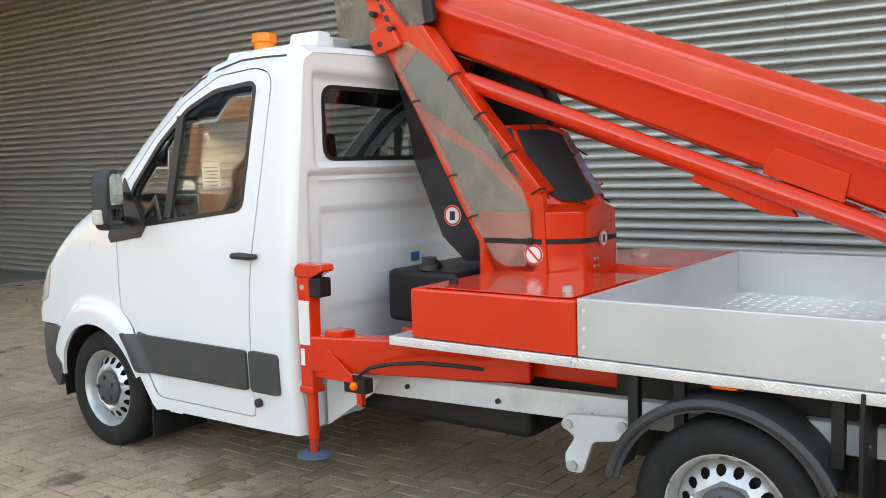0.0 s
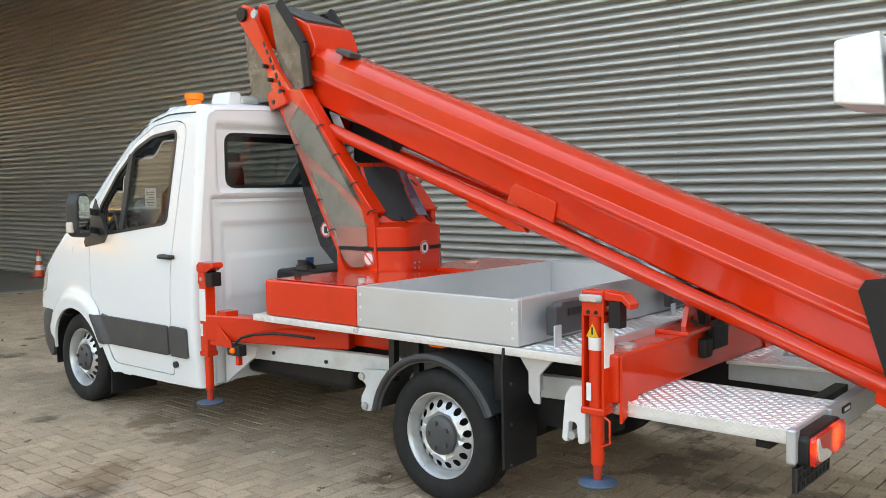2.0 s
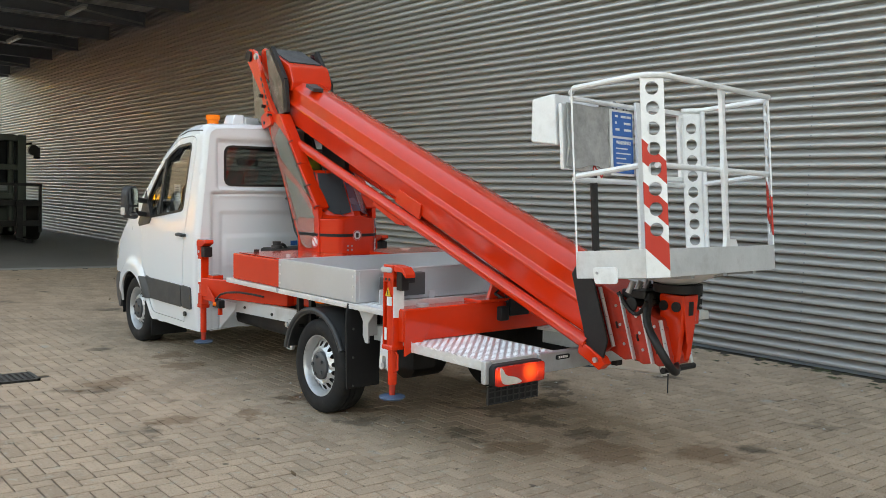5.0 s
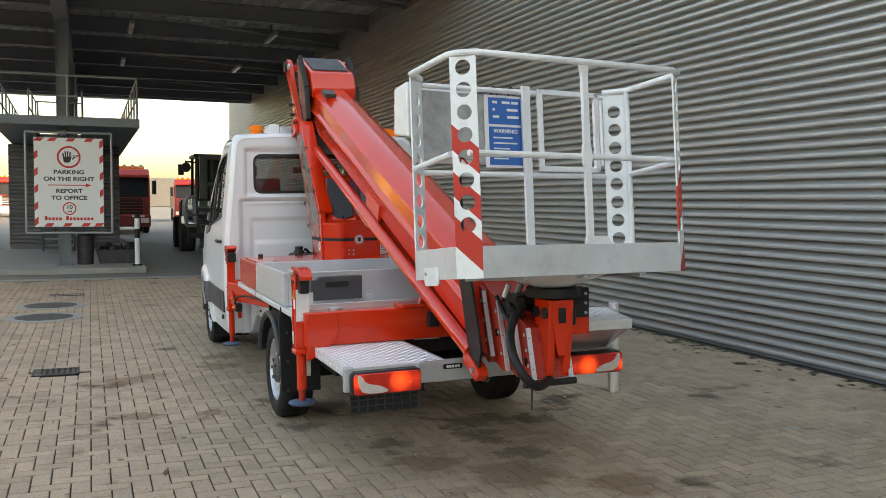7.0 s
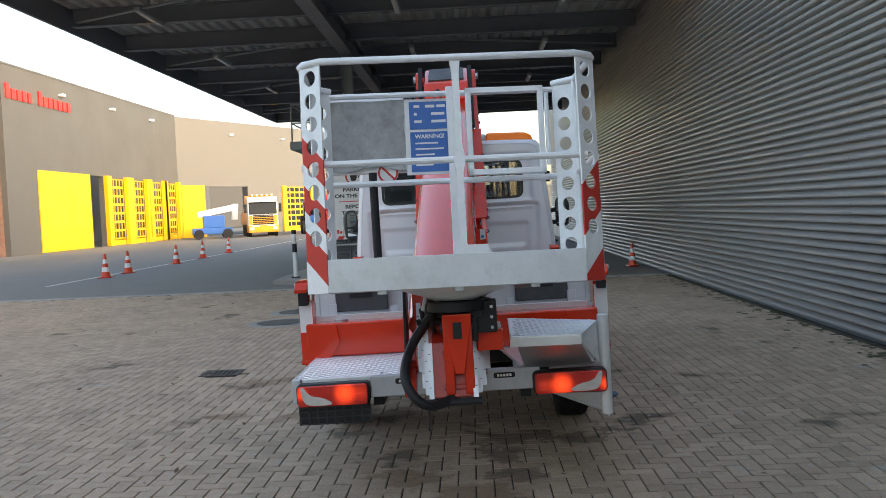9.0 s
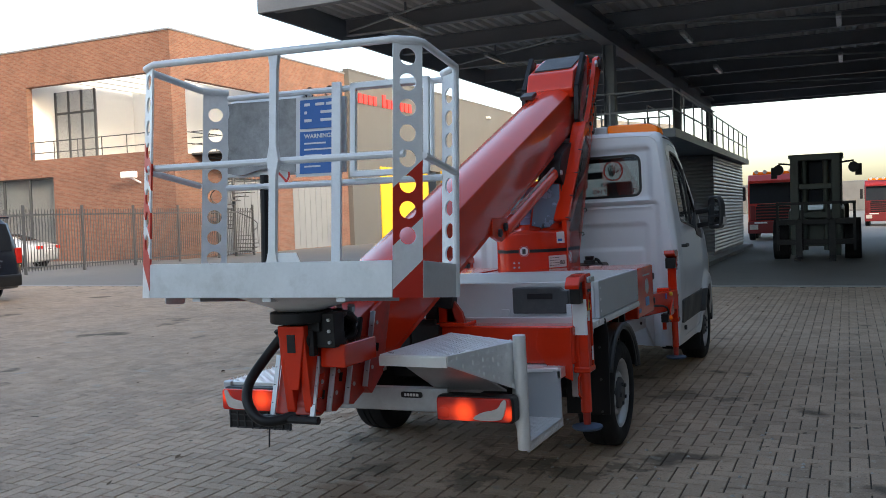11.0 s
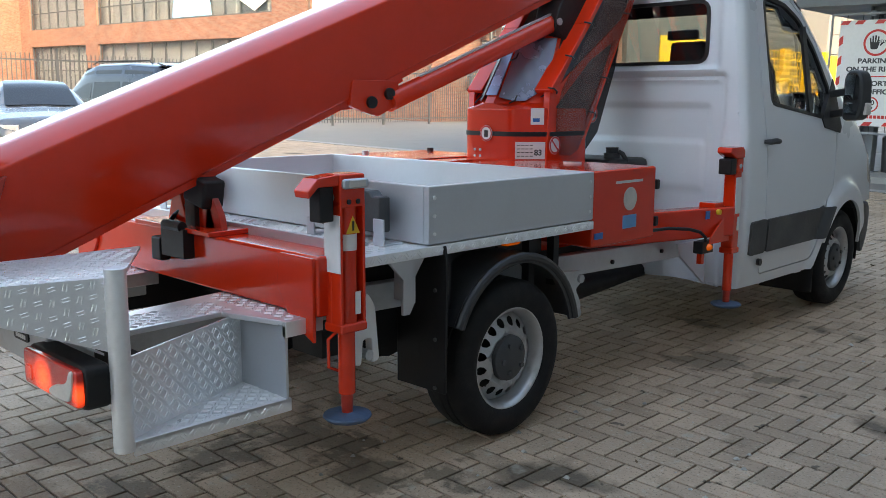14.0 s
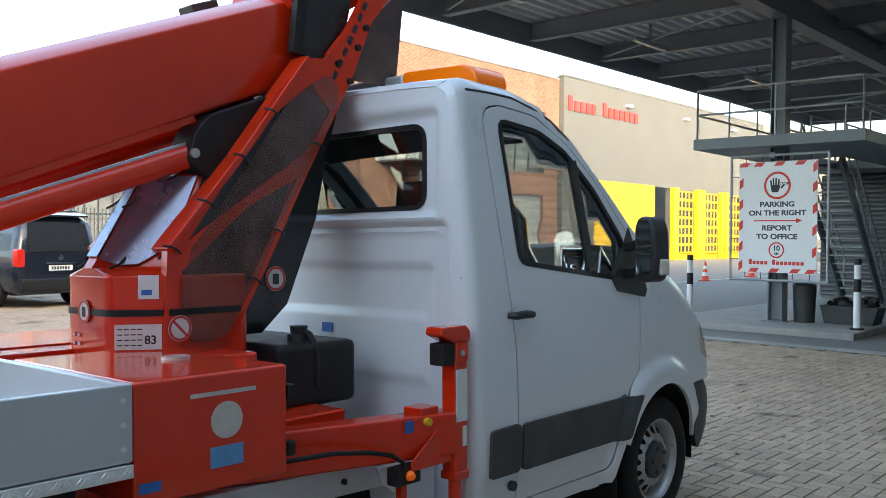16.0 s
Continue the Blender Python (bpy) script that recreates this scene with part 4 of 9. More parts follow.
bg, BUMP = Geo(), [(0.325, 4.12, 4.18), (0.36, 4.1, 4.32), (0.43, 4.09, 4.42), (0.52, 4.06, 4.48), (0.6, 4.01, 4.53), (0.655, 3.965, 4.535), (0.685, 3.925, 4.52), (0.695, 3.92, 4.47)]
for z, yr, yf in BUMP:
    edge = [(0.968, yr), (0.97, yr + (yf - yr) * 0.3), (0.95, yr + (yf - yr) * 0.55), (0.88, yr + (yf - yr) * 0.78), (0.74, yr + (yf - yr) * 0.93), (0.5, yf), (0.0, yf + 0.03)]
    bg.v += [(x, y, z) for x, y in edge] + [(-x, y, z) for x, y in edge[-2::-1]]
bg.f = [(i * 13 + k, i * 13 + k + 1, (i + 1) * 13 + k + 1, (i + 1) * 13 + k) for i in range(len(BUMP) - 1) for k in range(12)] + [tuple((len(BUMP) - 1) * 13 + k for k in range(13))]
thick(part("bumper", turned(bg, lambda c: Vector((c.x, c.y - 4.0, (c.z - 0.6) * 0.2))), TRIM_GREY, truck, "dark grey plastic front bumper", sharp=50), 0.03)


def skin(ts, crown, push, n=13):
    """A surface across the cab from flank to flank over stretches of its outline."""
    g = Geo()
    for y, z in ts:
        w = flank(y, z)
        for k in range(n):
            u = -1 + 2 * k / (n - 1)
            h = 1 - abs(u) ** 2.6
            g.v.append((u * w, y + push * h, z + crown * h))
    for i in range(len(ts) - 1):
        for k in range(n - 1):
            a = i * n + k
            g.f.append((a, a + 1, a + 1 + n, a + n))
    return g


def between(y0, y1, k=8):
    return [(y, sil_z(y)) for y in np.linspace(y0, y1, k)]


up_out = lambda c: Vector((0, 0.4, 1))
thick(part("roof", turned(skin([(2.05, 2.185), (2.065, 2.205), (2.08, 2.215), (2.15, 2.23)] + between(2.2, 2.93, 8), 0.022, 0.0), up_out), WHITE, cab, "white cab roof", sharp=60), 0.02)
thick(part("headliner", turned(skin([(y, z - 0.06) for y, z in between(2.12, 2.9, 6)], 0.02, 0.0), lambda c: Vector((0, 0, -1))), LINING, cab, "dark grey headliner"), 0.01)
ws = thick(part("windscreen", turned(skin(between(2.93, 3.68, 6), 0.045, 0.1), up_out), GLASS, truck, "wide clear windscreen"), 0.005)
ws.visible_shadow = False
thick(part("bonnet", turned(skin(between(3.68, 4.39, 9) + [(4.41, 0.7)], 0.06, 0.05), up_out), WHITE, cab, "short white bonnet", sharp=60), 0.02)


def back(x, z):
    """Depth of the pressed rear wall of the cab."""
    def sm(t):
        t = max(0.0, min(1.0, t))
        return t * t * (3 - 2 * t)
    a = abs(x)
    y = 2.055 + 0.035 * sm((0.85 - a) / 0.035) * sm((1.615 - z) / 0.02)
    y += 0.03 * sm((0.79 - a) / 0.025) * sm((z - 1.635) / 0.02) * sm((2.1 - z) / 0.025)
    y -= 0.014 * sm((0.8 - a) / 0.02) * sm((z - 1.555) / 0.008) * sm((1.575 - z) / 0.008)
    y += 0.016 * sm((0.74 - a) / 0.02) * sm((1.42 - z) / 0.014)
    y -= 0.012 * sm((0.7 - a) / 0.02) * sm((1.2 - z) / 0.012) * sm((z - 0.9) / 0.02)
    return (x, y, z)


edge_z = [0.34, 0.5, 0.7, 0.9, 1.25, 1.6, 2.0, 2.06, 2.1, 2.13, 2.155, 2.175, 2.183]
roof_u = np.linspace(-1, 1, 13)
rear_line = [(-flank(2.05, z) - 0.001, z) for z in edge_z] + [(u * flank(2.05, 2.185), 2.186 + 0.022 * (1 - abs(u) ** 2.6)) for u in roof_u] + [(flank(2.05, z) + 0.001, z) for z in edge_z[::-1]]
rw = rounded([(-0.69, 1.675), (-0.69, 2.03), (0.69, 2.03), (0.69, 1.675)], 0.07, 4)
thick(part("rear_wall", turned(panel(rear_line, [rw], back, 0.02), lambda c: Vector((0, -1, 0))), WHITE, cab, "white pressed rear wall of the cab", sharp=60), 0.02)
rp = thick(part("rear_window", turned(panel(shrunk(rw, -0.006), [], lambda x, z: (x, 2.098, z), 0.3), lambda c: Vector((0, -1, 0))), GLASS, cab, "clear rear window"), 0.004)
rp.visible_shadow = False
thick(part("rear_window_seal", turned(panel(shrunk(rw, -0.012), [shrunk(rw, 0.01)], lambda x, z: (x, 2.079, z), 0.06), lambda c: Vector((0, -1, 0))), SEAL, cab, "black rubber window seal", sharp=60), 0.02)
for s in (-1, 1):
    # lower corner apron behind the cab
    part("cab_apron", Geo().prism([(2.06, 0.34), (2.06, 0.62), (1.72, 0.62), (1.75, 0.55)], "x", s * 0.74, s * 0.76), WHITE, cab)
part("vent_label", Geo().box(0.0, 0.075, 2.088, 2.092, 1.095, 1.14), BLUE, cab, "small blue label")
# cab inside
part("dashboard", Geo().prism(rounded([(3.05, 0.9), (3.12, 1.22), (3.4, 1.3), (3.75, 1.36), (3.75, 0.8)], 0.06), "x", -0.88, 0.88), PLASTIC, cab, "dark plastic dashboard", bevel=0.02)
def cab_seat(x, w):
    st = part("cab_seat", Geo().box(x - w, x + w, 2.42, 2.9, 0.62, 0.82), SEAT, truck, "dark fabric cab seat", bevel=0.04)
    part("backrest", Geo().prism(rounded([(2.26, 0.8), (2.42, 0.8), (2.33, 1.42), (2.22, 1.42)], 0.04), "x", x - w, x + w), SEAT, st, bevel=0.03)
    for dx in ((0,) if w < 0.3 else (0.03,)):
        part("headrest", Geo().prism(rounded([(2.24, 1.56), (2.35, 1.54), (2.36, 1.8), (2.27, 1.82)], 0.04), "x", x + dx - 0.11, x + dx + 0.11).tube(((x + dx, 2.29, 1.4), (x + dx, 2.3, 1.58)), 0.012, 6), SEAT, st, bevel=0.03)
cab_seat(-0.52, 0.24)
cab_seat(0.42, 0.42)
MS = Matrix.Translation((-0.5, 3.02, 1.18)) @ Matrix.Rotation(radians(60), 4, "X")
part("steering_wheel", Geo().lathe([(0.2 + 0.016 * math.cos(a), 0.016 * math.sin(a)) for a in np.linspace(0, 2 * math.pi, 9)[:-1]], MS, 28).bar(MS @ Vector((-0.2, 0, 0)), MS @ Vector((0.2, 0, 0)), 0.05, 0.02).tube((MS @ Vector((0, 0, 0)), MS @ Vector((0, 0, -0.3))), 0.04, 10), PLASTIC, cab, "black steering wheel")
part("inner_mirror", Geo().box(-0.12, 0.12, 3.0, 3.04, 1.88, 1.95), PLASTIC, cab, bevel=0.012)
nt_ = part("window_notice", Geo().box(-0.9, -0.896, 2.62, 2.76, 1.5, 1.64), PAPER, truck, "white paper notice behind the door window")
nt_.matrix_basis = Matrix.Translation((-0.0, 0, 0.03))
for i in range(6):
    part("print_bar", Geo().box(-0.903, -0.9005, 2.64, 2.64 + (0.1 if i % 3 else 0.07), 1.52 + i * 0.018, 1.526 + i * 0.018), INK, nt_)
# roof beacon and light bar
bc = part("roof_beacon", Geo().prism(rounded([(-0.72, 2.205), (-0.43, 2.215), (-0.46, 2.262), (-0.68, 2.255)], 0.015), "y", 2.45, 2.75), WHITE, truck, "white beacon base", bevel=0.015)
part("beacon_lens", Geo().tube(((-0.575, 2.6, 2.255), (-0.575, 2.6, 2.3), (-0.575, 2.6, 2.302), (-0.575, 2.6, 2.35)), [0.055, 0.055, 0.068, 0.068], 20), BEACON, bc, "orange beacon lens", bevel=0.006)
lb = part("light_bar", Geo().box(-0.4, 0.37, 2.28, 2.48, 2.24, 2.325), ALU, truck, "grey roof light bar", bevel=0.02)
part("end_cap", Geo().prism(rounded([(-0.53, 2.238), (-0.4, 2.238), (-0.4, 2.345), (-0.5, 2.345)], 0.02), "y", 2.28, 2.48), WHITE, lb, "white end cap", bevel=0.015)
part("orange_lens", Geo().prism(rounded([(0.37, 2.23), (0.84, 2.213), (0.825, 2.285), (0.76, 2.318), (0.37, 2.332)], 0.03), "y", 2.27, 2.49), BEACON, lb, "orange light bar lens", bevel=0.015)
for x in (-0.2, 0.5):
    part("bar_foot", Geo().box(x - 0.04, x + 0.04, 2.34, 2.42, 2.2, 2.25), BLACK, lb)

# ---- wheels ----
def wheel_meshes():
    I = Matrix.Identity(4)
    tyre = Geo().lathe([(0.222, 0.0), (0.235, 0.012), (0.27, 0.022), (0.31, 0.018), (0.338, 0.0), (0.3475, -0.02), (0.3475, -0.06), (0.341, -0.062), (0.341, -0.07), (0.3485, -0.072), (0.3485, -0.105), (0.342, -0.107), (0.342, -0.115), (0.3475, -0.117), (0.3475, -0.16), (0.338, -0.195), (0.3, -0.215), (0.23, -0.2), (0.215, -0.18), (0.215, -0.02)], I, 56)
    holes = []
    for i in range(16):
        a = 2 * math.pi * i / 16
        c = Vector((math.cos(a), math.sin(a))) * 0.16
        t = Vector((-math.sin(a), math.cos(a)))
        r = Vector((math.cos(a), math.sin(a)))
        holes.append([tuple(c + t * 0.0195 * math.cos(b) + r * 0.0205 * math.sin(b)) for b in np.linspace(0, 2 * math.pi, 9)[:-1]])
    ringline = [(0.2 * math.cos(a), 0.2 * math.sin(a)) for a in np.linspace(0, 2 * math.pi, 49)[:-1]]
    def dish(x, y):
        r = math.hypot(x, y)
        return (x, y, float(np.interp(r, [0, 0.1, 0.112, 0.135, 0.15, 0.19, 0.2], [-0.025, -0.025, -0.008, -0.01, -0.03, -0.05, -0.07])))
    disc = turned(panel(ringline, holes, dish, 0.03), lambda c: Vector((0, 0, 1)))
    lip = Geo().lathe([(0.2, -0.07), (0.206, -0.012), (0.222, 0.004), (0.228, 0.004), (0.228, -0.004), (0.212, -0.02), (0.212, -0.19), (0.204, -0.19)], I, 56)
    cap = Geo().lathe([(0.0, -0.03), (0.104, -0.03), (0.1, 0.0), (0.085, 0.01), (0.03, 0.016), (0.0, 0.016)], I, 32)
    for i in range(5):
        a = 2 * math.pi * i / 5
        cap.tube((Matrix.Rotation(a, 4, "Z") @ Vector((0.066, 0, 0.0)), Matrix.Rotation(a, 4, "Z") @ Vector((0.066, 0, 0.024))), 0.013, 6)
    drum = Geo().tube(((0, 0, -0.19), (0, 0, -0.075)), 0.19, 28)
    return (tyre.mesh("tyre", RUBBER, 40), disc.mesh("rim_disc", RIM, 40), lip.mesh("rim_lip", RIM, 40), cap.mesh("hub_cap", CAP, 35), drum.mesh("brake_drum", BLACK))


T_TYRE, T_DISC, T_LIP, T_CAP, T_DRUM = wheel_meshes()
for s, y, z in ((-1, 0.0, 0.347), (1, 0.0, 0.347), (-1, 3.665, 0.34), (1, 3.665, 0.347)):
    m = UP @ Matrix.Translation((s * (0.93 if y == 0 else 0.945), y, z)) @ Matrix.Rotation(radians(90 * s), 4, "Y") @ Matrix.Rotation(y + s, 4, "Z")
    wheel = part("wheel_tyre", T_TYRE, None, truck, "black road tyre", m=m)
    part("rim_disc", T_DISC, None, wheel, "silver steel rim with oval holes")
    part("rim_lip", T_LIP, None, wheel)
    part("hub_cap", T_CAP, None, wheel, "dark grey hub cap")
    part("brake_drum", T_DRUM, None, wheel)
part("rear_axle", Geo().tube(((-0.75, 0, 0.345), (0.75, 0, 0.345)), 0.06, 12).tube(((-0.15, 0, 0.345), (0.15, 0, 0.345)), [0.17, 0.17], 16), BLACK, truck, "black rear axle")
part("front_axle", Geo().tube(((-0.75, 3.665, 0.345), (0.75, 3.665, 0.345)), 0.05, 10), BLACK, truck, "black front axle")

# ---- chassis ----
for s in (-1, 1):
    part("chassis_rail", Geo().bar((s * 0.72, 2.0, 0.585), (s * 0.72, -0.92, 0.675), 0.06, 0.11), FRAME_GREY, truck, "pale grey chassis rail", bevel=0.006)
    for y in (1.55, 1.05, 0.6):
        part("rail_bolt", Geo().tube(((s * 0.75, y, 0.6), (s * 0.762, y, 0.6)), 0.012, 8), BLACK, truck)
    part("inner_rail", Geo().box(s * 0.42 - 0.03, s * 0.42 + 0.03, -1.7, 2.2, 0.5, 0.66), BLACK, truck)
for y in (-1.6, -0.7, 0.5, 1.4):
    part("cross_member", Geo().box(-0.7, 0.7, y - 0.03, y + 0.03, 0.54, 0.62), BLACK, truck)
part("fuel_tank", Geo().box(-0.64, -0.15, 0.95, 2.0, 0.4, 0.56), BLACK, truck, "black plastic fuel tank", bevel=0.05)
part("exhaust", Geo().tube(((0.25, 2.6, 0.36), (0.3, 1.2, 0.34), (0.45, 0.9, 0.36)), [0.03, 0.08, 0.03], 12), BLACK, truck)
part("prop_shaft", Geo().tube(((0, 0.1, 0.38), (0, 2.4, 0.45)), 0.04, 10), BLACK, truck)
part("engine_pan", Geo().box(-0.5, 0.5, 2.9, 4.2, 0.25, 0.6), BLACK, truck, bevel=0.04)
part("spring", Geo().bar((-0.5, 0.65, 0.5), (-0.5, -0.65, 0.5), 0.07, 0.04).bar((0.5, 0.65, 0.5), (0.5, -0.65, 0.5), 0.07, 0.04), BLACK, truck)

for s in (-1, 1):
    # mudguard over the rear wheel
    pts = [(0.02 + 0.425 * math.cos(radians(a)), 0.36 + 0.435 * math.sin(radians(a))) for a in range(12, 160, 8)]
    pts[0] = (pts[0][0] + 0.0, 0.45)
    g = Geo()
    n = len(pts)
    ring_ = []
    for xx, dr in ((0.735, 0.0), (0.93, 0.0), (0.965, -0.012), (0.965, -0.045)):
        ring_ += [(s * xx, p[0] + dr * math.cos(math.atan2(p[1] - 0.36, p[0])), p[1] + dr * math.sin(math.atan2(p[1] - 0.36, p[0]))) for p in pts]
    g.add(ring_, [(k * n + i, k * n + i + 1, (k + 1) * n + i + 1, (k + 1) * n + i) for k in range(3) for i in range(n - 1)])
    thick(part("mudguard", turned(g, lambda c, s=s: Vector((c.x * 0.3, c.y, c.z - 0.36))), GUARD, truck, "dark grey plastic mudguard over the rear wheel"), 0.012)
    part("guard_lip", Geo().tube([(s * 0.962, p[0] * 0.985, 0.36 + (p[1] - 0.36) * 0.96) for p in pts], 0.02, 10), GUARD, truck, "rounded rim of the mudguard")
    part("rear_mud_flap", Geo().prism([(0.7, 0.88), (0.97, 0.88), (0.985, 0.8), (0.975, 0.28), (0.7, 0.28)] if s > 0 else [(-0.7, 0.88), (-0.97, 0.88), (-0.985, 0.8), (-0.975, 0.28), (-0.7, 0.28)], "y", -0.455, -0.44), FLAP_BLACK, truck, "black mud flap with bolts", bevel=0.004)
    for y in (0.18, 0.36, -0.36):
        part("flap_hanger", Geo().box(min(s * 0.86, s * 0.9), max(s * 0.86, s * 0.9), y - 0.02, y + 0.02, 0.6, 0.86), BLACK, truck)
    for z in (0.3, 0.5, 0.7):
        part("flap_bolt", Geo().tube(((s * 0.93, -0.46, z), (s * 0.93, -0.468, z)), 0.008, 8), TRIM_GREY, truck)
    # white swing bracket ahead of the wheel
    br = Geo().prism(rounded([(0.72, 0.56), (0.69, 0.61), (0.43, 0.63), (0.39, 0.58), (0.47, 0.53), (0.57, 0.51), (0.6, 0.42), (0.62, 0.37), (0.69, 0.37), (0.7, 0.44), (0.65, 0.52)], 0.02), "x", s * 0.78, s * 0.81)
    bk = part("swing_bracket", br, FRAME_GREY, truck, "pale grey steel swing bracket", bevel=0.005)
    for y, z in ((0.68, 0.57), (0.44, 0.595), (0.66, 0.4)):
        part("bolt", Geo().tube(((s * 0.8, y, z), (s * 0.825, y, z)), 0.022, 8), GALV, bk)
    # bracket under the rear deck
    part("deck_bracket", Geo().prism([(-0.7, 0.842), (-0.5, 0.842), (-0.56, 0.76), (-0.56, 0.66), (-0.585, 0.62), (-0.62, 0.62), (-0.62, 0.76)], "x", s * 0.9, s * 0.915).box(min(s * 0.8, s * 0.915), max(s * 0.8, s * 0.915), -0.565, -0.555, 0.66, 0.84), ALU, truck, "riveted aluminium deck bracket", bevel=0.003)
    sb_ = part("support_bracket", Geo().prism(rounded([(-0.73, 0.47), (-0.75, 0.68), (-0.78, 0.73), (-0.86, 0.74), (-0.86, 0.47), (-0.82, 0.46), (-0.81, 0.56), (-0.77, 0.56), (-0.765, 0.46)], 0.015), "x", s * 0.86, s * 0.9), PAPER, truck, "white cast bracket under the deck", bevel=0.006)
    part("bracket_pin", Geo().tube(((s * 0.85, -0.79, 0.5), (s * 0.91, -0.79, 0.5)), 0.02, 10), GALV, sb_)

# ---- flatbed ----
flat = part("bed_floor", Geo().box(-0.965, 0.965, -0.88, 0.56, 0.845, 0.885).box(-0.965, -0.1, 0.56, 1.48, 0.845, 0.885), ALU_BRIGHT, truck, "tread plate bed floor", bevel=0.003)
for s in (-1, 1):
    y1 = 1.48 if s < 0 else 0.56
    tagged(part("edge_tread", tread(-0.87, y1, 0.848, 0.884, lambda u, v, h, s=s: (s * (0.965 + h), u, v), 0.034), ALU_BRIGHT, flat), kind="stuff")
tagged(part("rear_tread", tread(-0.93, 0.93, -0.87, -0.55, lambda u, v, h: (u, v, 0.885 + h)), ALU_BRIGHT, flat), kind="stuff")
tagged(part("tray_tread", tread(-0.9, 0.9, -0.48, 0.5, lambda u, v, h: (u, v, 0.895 + h), 0.06), ALU_BRIGHT, flat), kind="stuff")
part("tray_floor", Geo().box(-0.93, 0.93, -0.5, 0.54, 0.885, 0.895), ALU_BRIGHT, flat)
for s in (-1, 1):
    bd = part("side_board", Geo().box(min(s * 0.93, s * 0.96), max(s * 0.93, s * 0.96), -0.53, 0.56, 0.89, 1.115), ALU, truck, "plain aluminium side board", bevel=0.005)
    for y in (-0.5, 0.53):
        for z in (0.93, 1.0, 1.07):
            part("rivet", Geo().tube(((s * 0.96, y, z), (s * 0.964, y, z)), 0.008, 8), ALU_BRIGHT, bd)
part("rear_board", Geo().box(-0.93, 0.93, -0.53, -0.5, 0.89, 1.115), ALU, truck, "plain aluminium rear board", bevel=0.005)
part("front_board", Geo().box(-0.93, 0.93, 0.53, 0.56, 0.89, 1.115), ALU, truck, "plain aluminium front board", bevel=0.005)
# red lockers beside the turret
lk = part("locker", Geo().box(-0.96, -0.12, 0.565, 1.36, 0.888, 1.105), RED, truck, "red steel locker beside the turret", bevel=0.012)
part("locker_lid", Geo().box(-0.93, -0.3, 0.6, 1.3, 1.107, 1.112), RED, lk, bevel=0.003)
for y in (1.24, 0.68):
    part("lid_catch", Geo().tube(((-0.8, y, 1.11), (-0.8, y, 1.135)), 0.022, 10), BLACK if y > 1 else GALV, lk)
lr = part("locker", Geo().box(0.12, 0.955, 0.565, 1.12, 0.75, 1.115), RED, truck, "red steel locker with labels", bevel=0.012)
part("round_label", Geo().tube(((0.955, 0.88, 0.965), (0.958, 0.88, 0.965)), 0.058, 24), CLEAR_LENS, lr, "faded round label")
part("blue_label", Geo().box(0.955, 0.958, 0.82, 0.94, 0.82, 0.885), surface("pale_blue_label", (0.12, 0.32, 0.6), 0.5, var=0.1, scale=20, bump=0), lr, "pale blue label")
part("blue_plate", Geo().box(0.955, 0.958, 0.58, 0.65, 0.79, 0.82), BLUE, lr)
part("worn_strip", Geo().box(0.955, 0.957, 0.75, 0.99, 1.045, 1.058), CLEAR_LENS, lr)
for z in (0.83, 1.02):
    part("hinge", Geo().box(0.9, 0.962, 1.12, 1.15, z - 0.025, z + 0.025), BLACK, lr, bevel=0.006)
part("filler_cap", Geo().tube(((0.55, 0.95, 1.115), (0.55, 0.95, 1.125)), 0.05, 18), CLEAR_LENS, lr)
part("centre_plinth", Geo().box(-0.42, 0.42, 0.57, 1.4, 0.66, 1.09).box(-0.42, 0.42, 1.4, 1.75, 0.66, 0.82), RED, truck, "red turret plinth", bevel=0.015)
part("subframe", Geo().box(-0.6, 0.6, -0.89, 1.7, 0.685, 0.842), RED, truck, "red steel subframe", bevel=0.01)
# tank and pump behind the cab
tk = part("oil_tank", Geo().box(-0.42, 0.42, 1.5, 1.93, 0.83, 1.1), BLACK, truck, "black plastic oil tank behind the cab", bevel=0.03)
for x in (-0.36, 0.3):
    part("filler", Geo().tube(((x, 1.7, 1.1), (x, 1.7, 1.13), (x, 1.7, 1.132), (x, 1.7, 1.165)), [0.05, 0.05, 0.035, 0.04], 14), PLASTIC, tk)
    part("filler_hose", Geo().tube([(x + 0.05 + 0.07 * math.sin(a), 1.7, 1.14 - 0.3 * (1 - math.cos(a)) * 0.5) for a in np.linspace(0, 2.6, 8)], 0.014, 8), BLACK, tk)
# folded bed chocks in brackets on the rear deck
for s in (-1, 1):
    ck = part("support_pad", Geo().prism([(s * 0.44, 0.93), (s * 0.8, 0.93), (s * 0.8, 1.07), (s * 0.76, 1.07), (s * 0.74, 1.09), (s * 0.44, 1.09)], "y", -0.64, -0.58), TRIM_GREY, truck, "dark grey plastic support pad in a bracket", bevel=0.008)
    part("pad_slot", Geo().box(s * 0.62 - 0.08, s * 0.62 + 0.08, -0.648, -0.572, 1.02, 1.055), BLACK, ck)
    part("pad_bracket", Geo().box(s * 0.82 - 0.03, s * 0.82 + 0.03, -0.665, -0.655, 0.885, 0.99).box(s * 0.82 - 0.03, s * 0.82 + 0.03, -0.655, -0.56, 0.885, 0.895), ALU, ck, bevel=0.004)
    part("pad_bracket", Geo().box(s * 0.4 - 0.025, s * 0.4 + 0.025, -0.665, -0.655, 0.885, 0.96).box(s * 0.4 - 0.025, s * 0.4 + 0.025, -0.655, -0.56, 0.885, 0.895), ALU, ck, bevel=0.004)

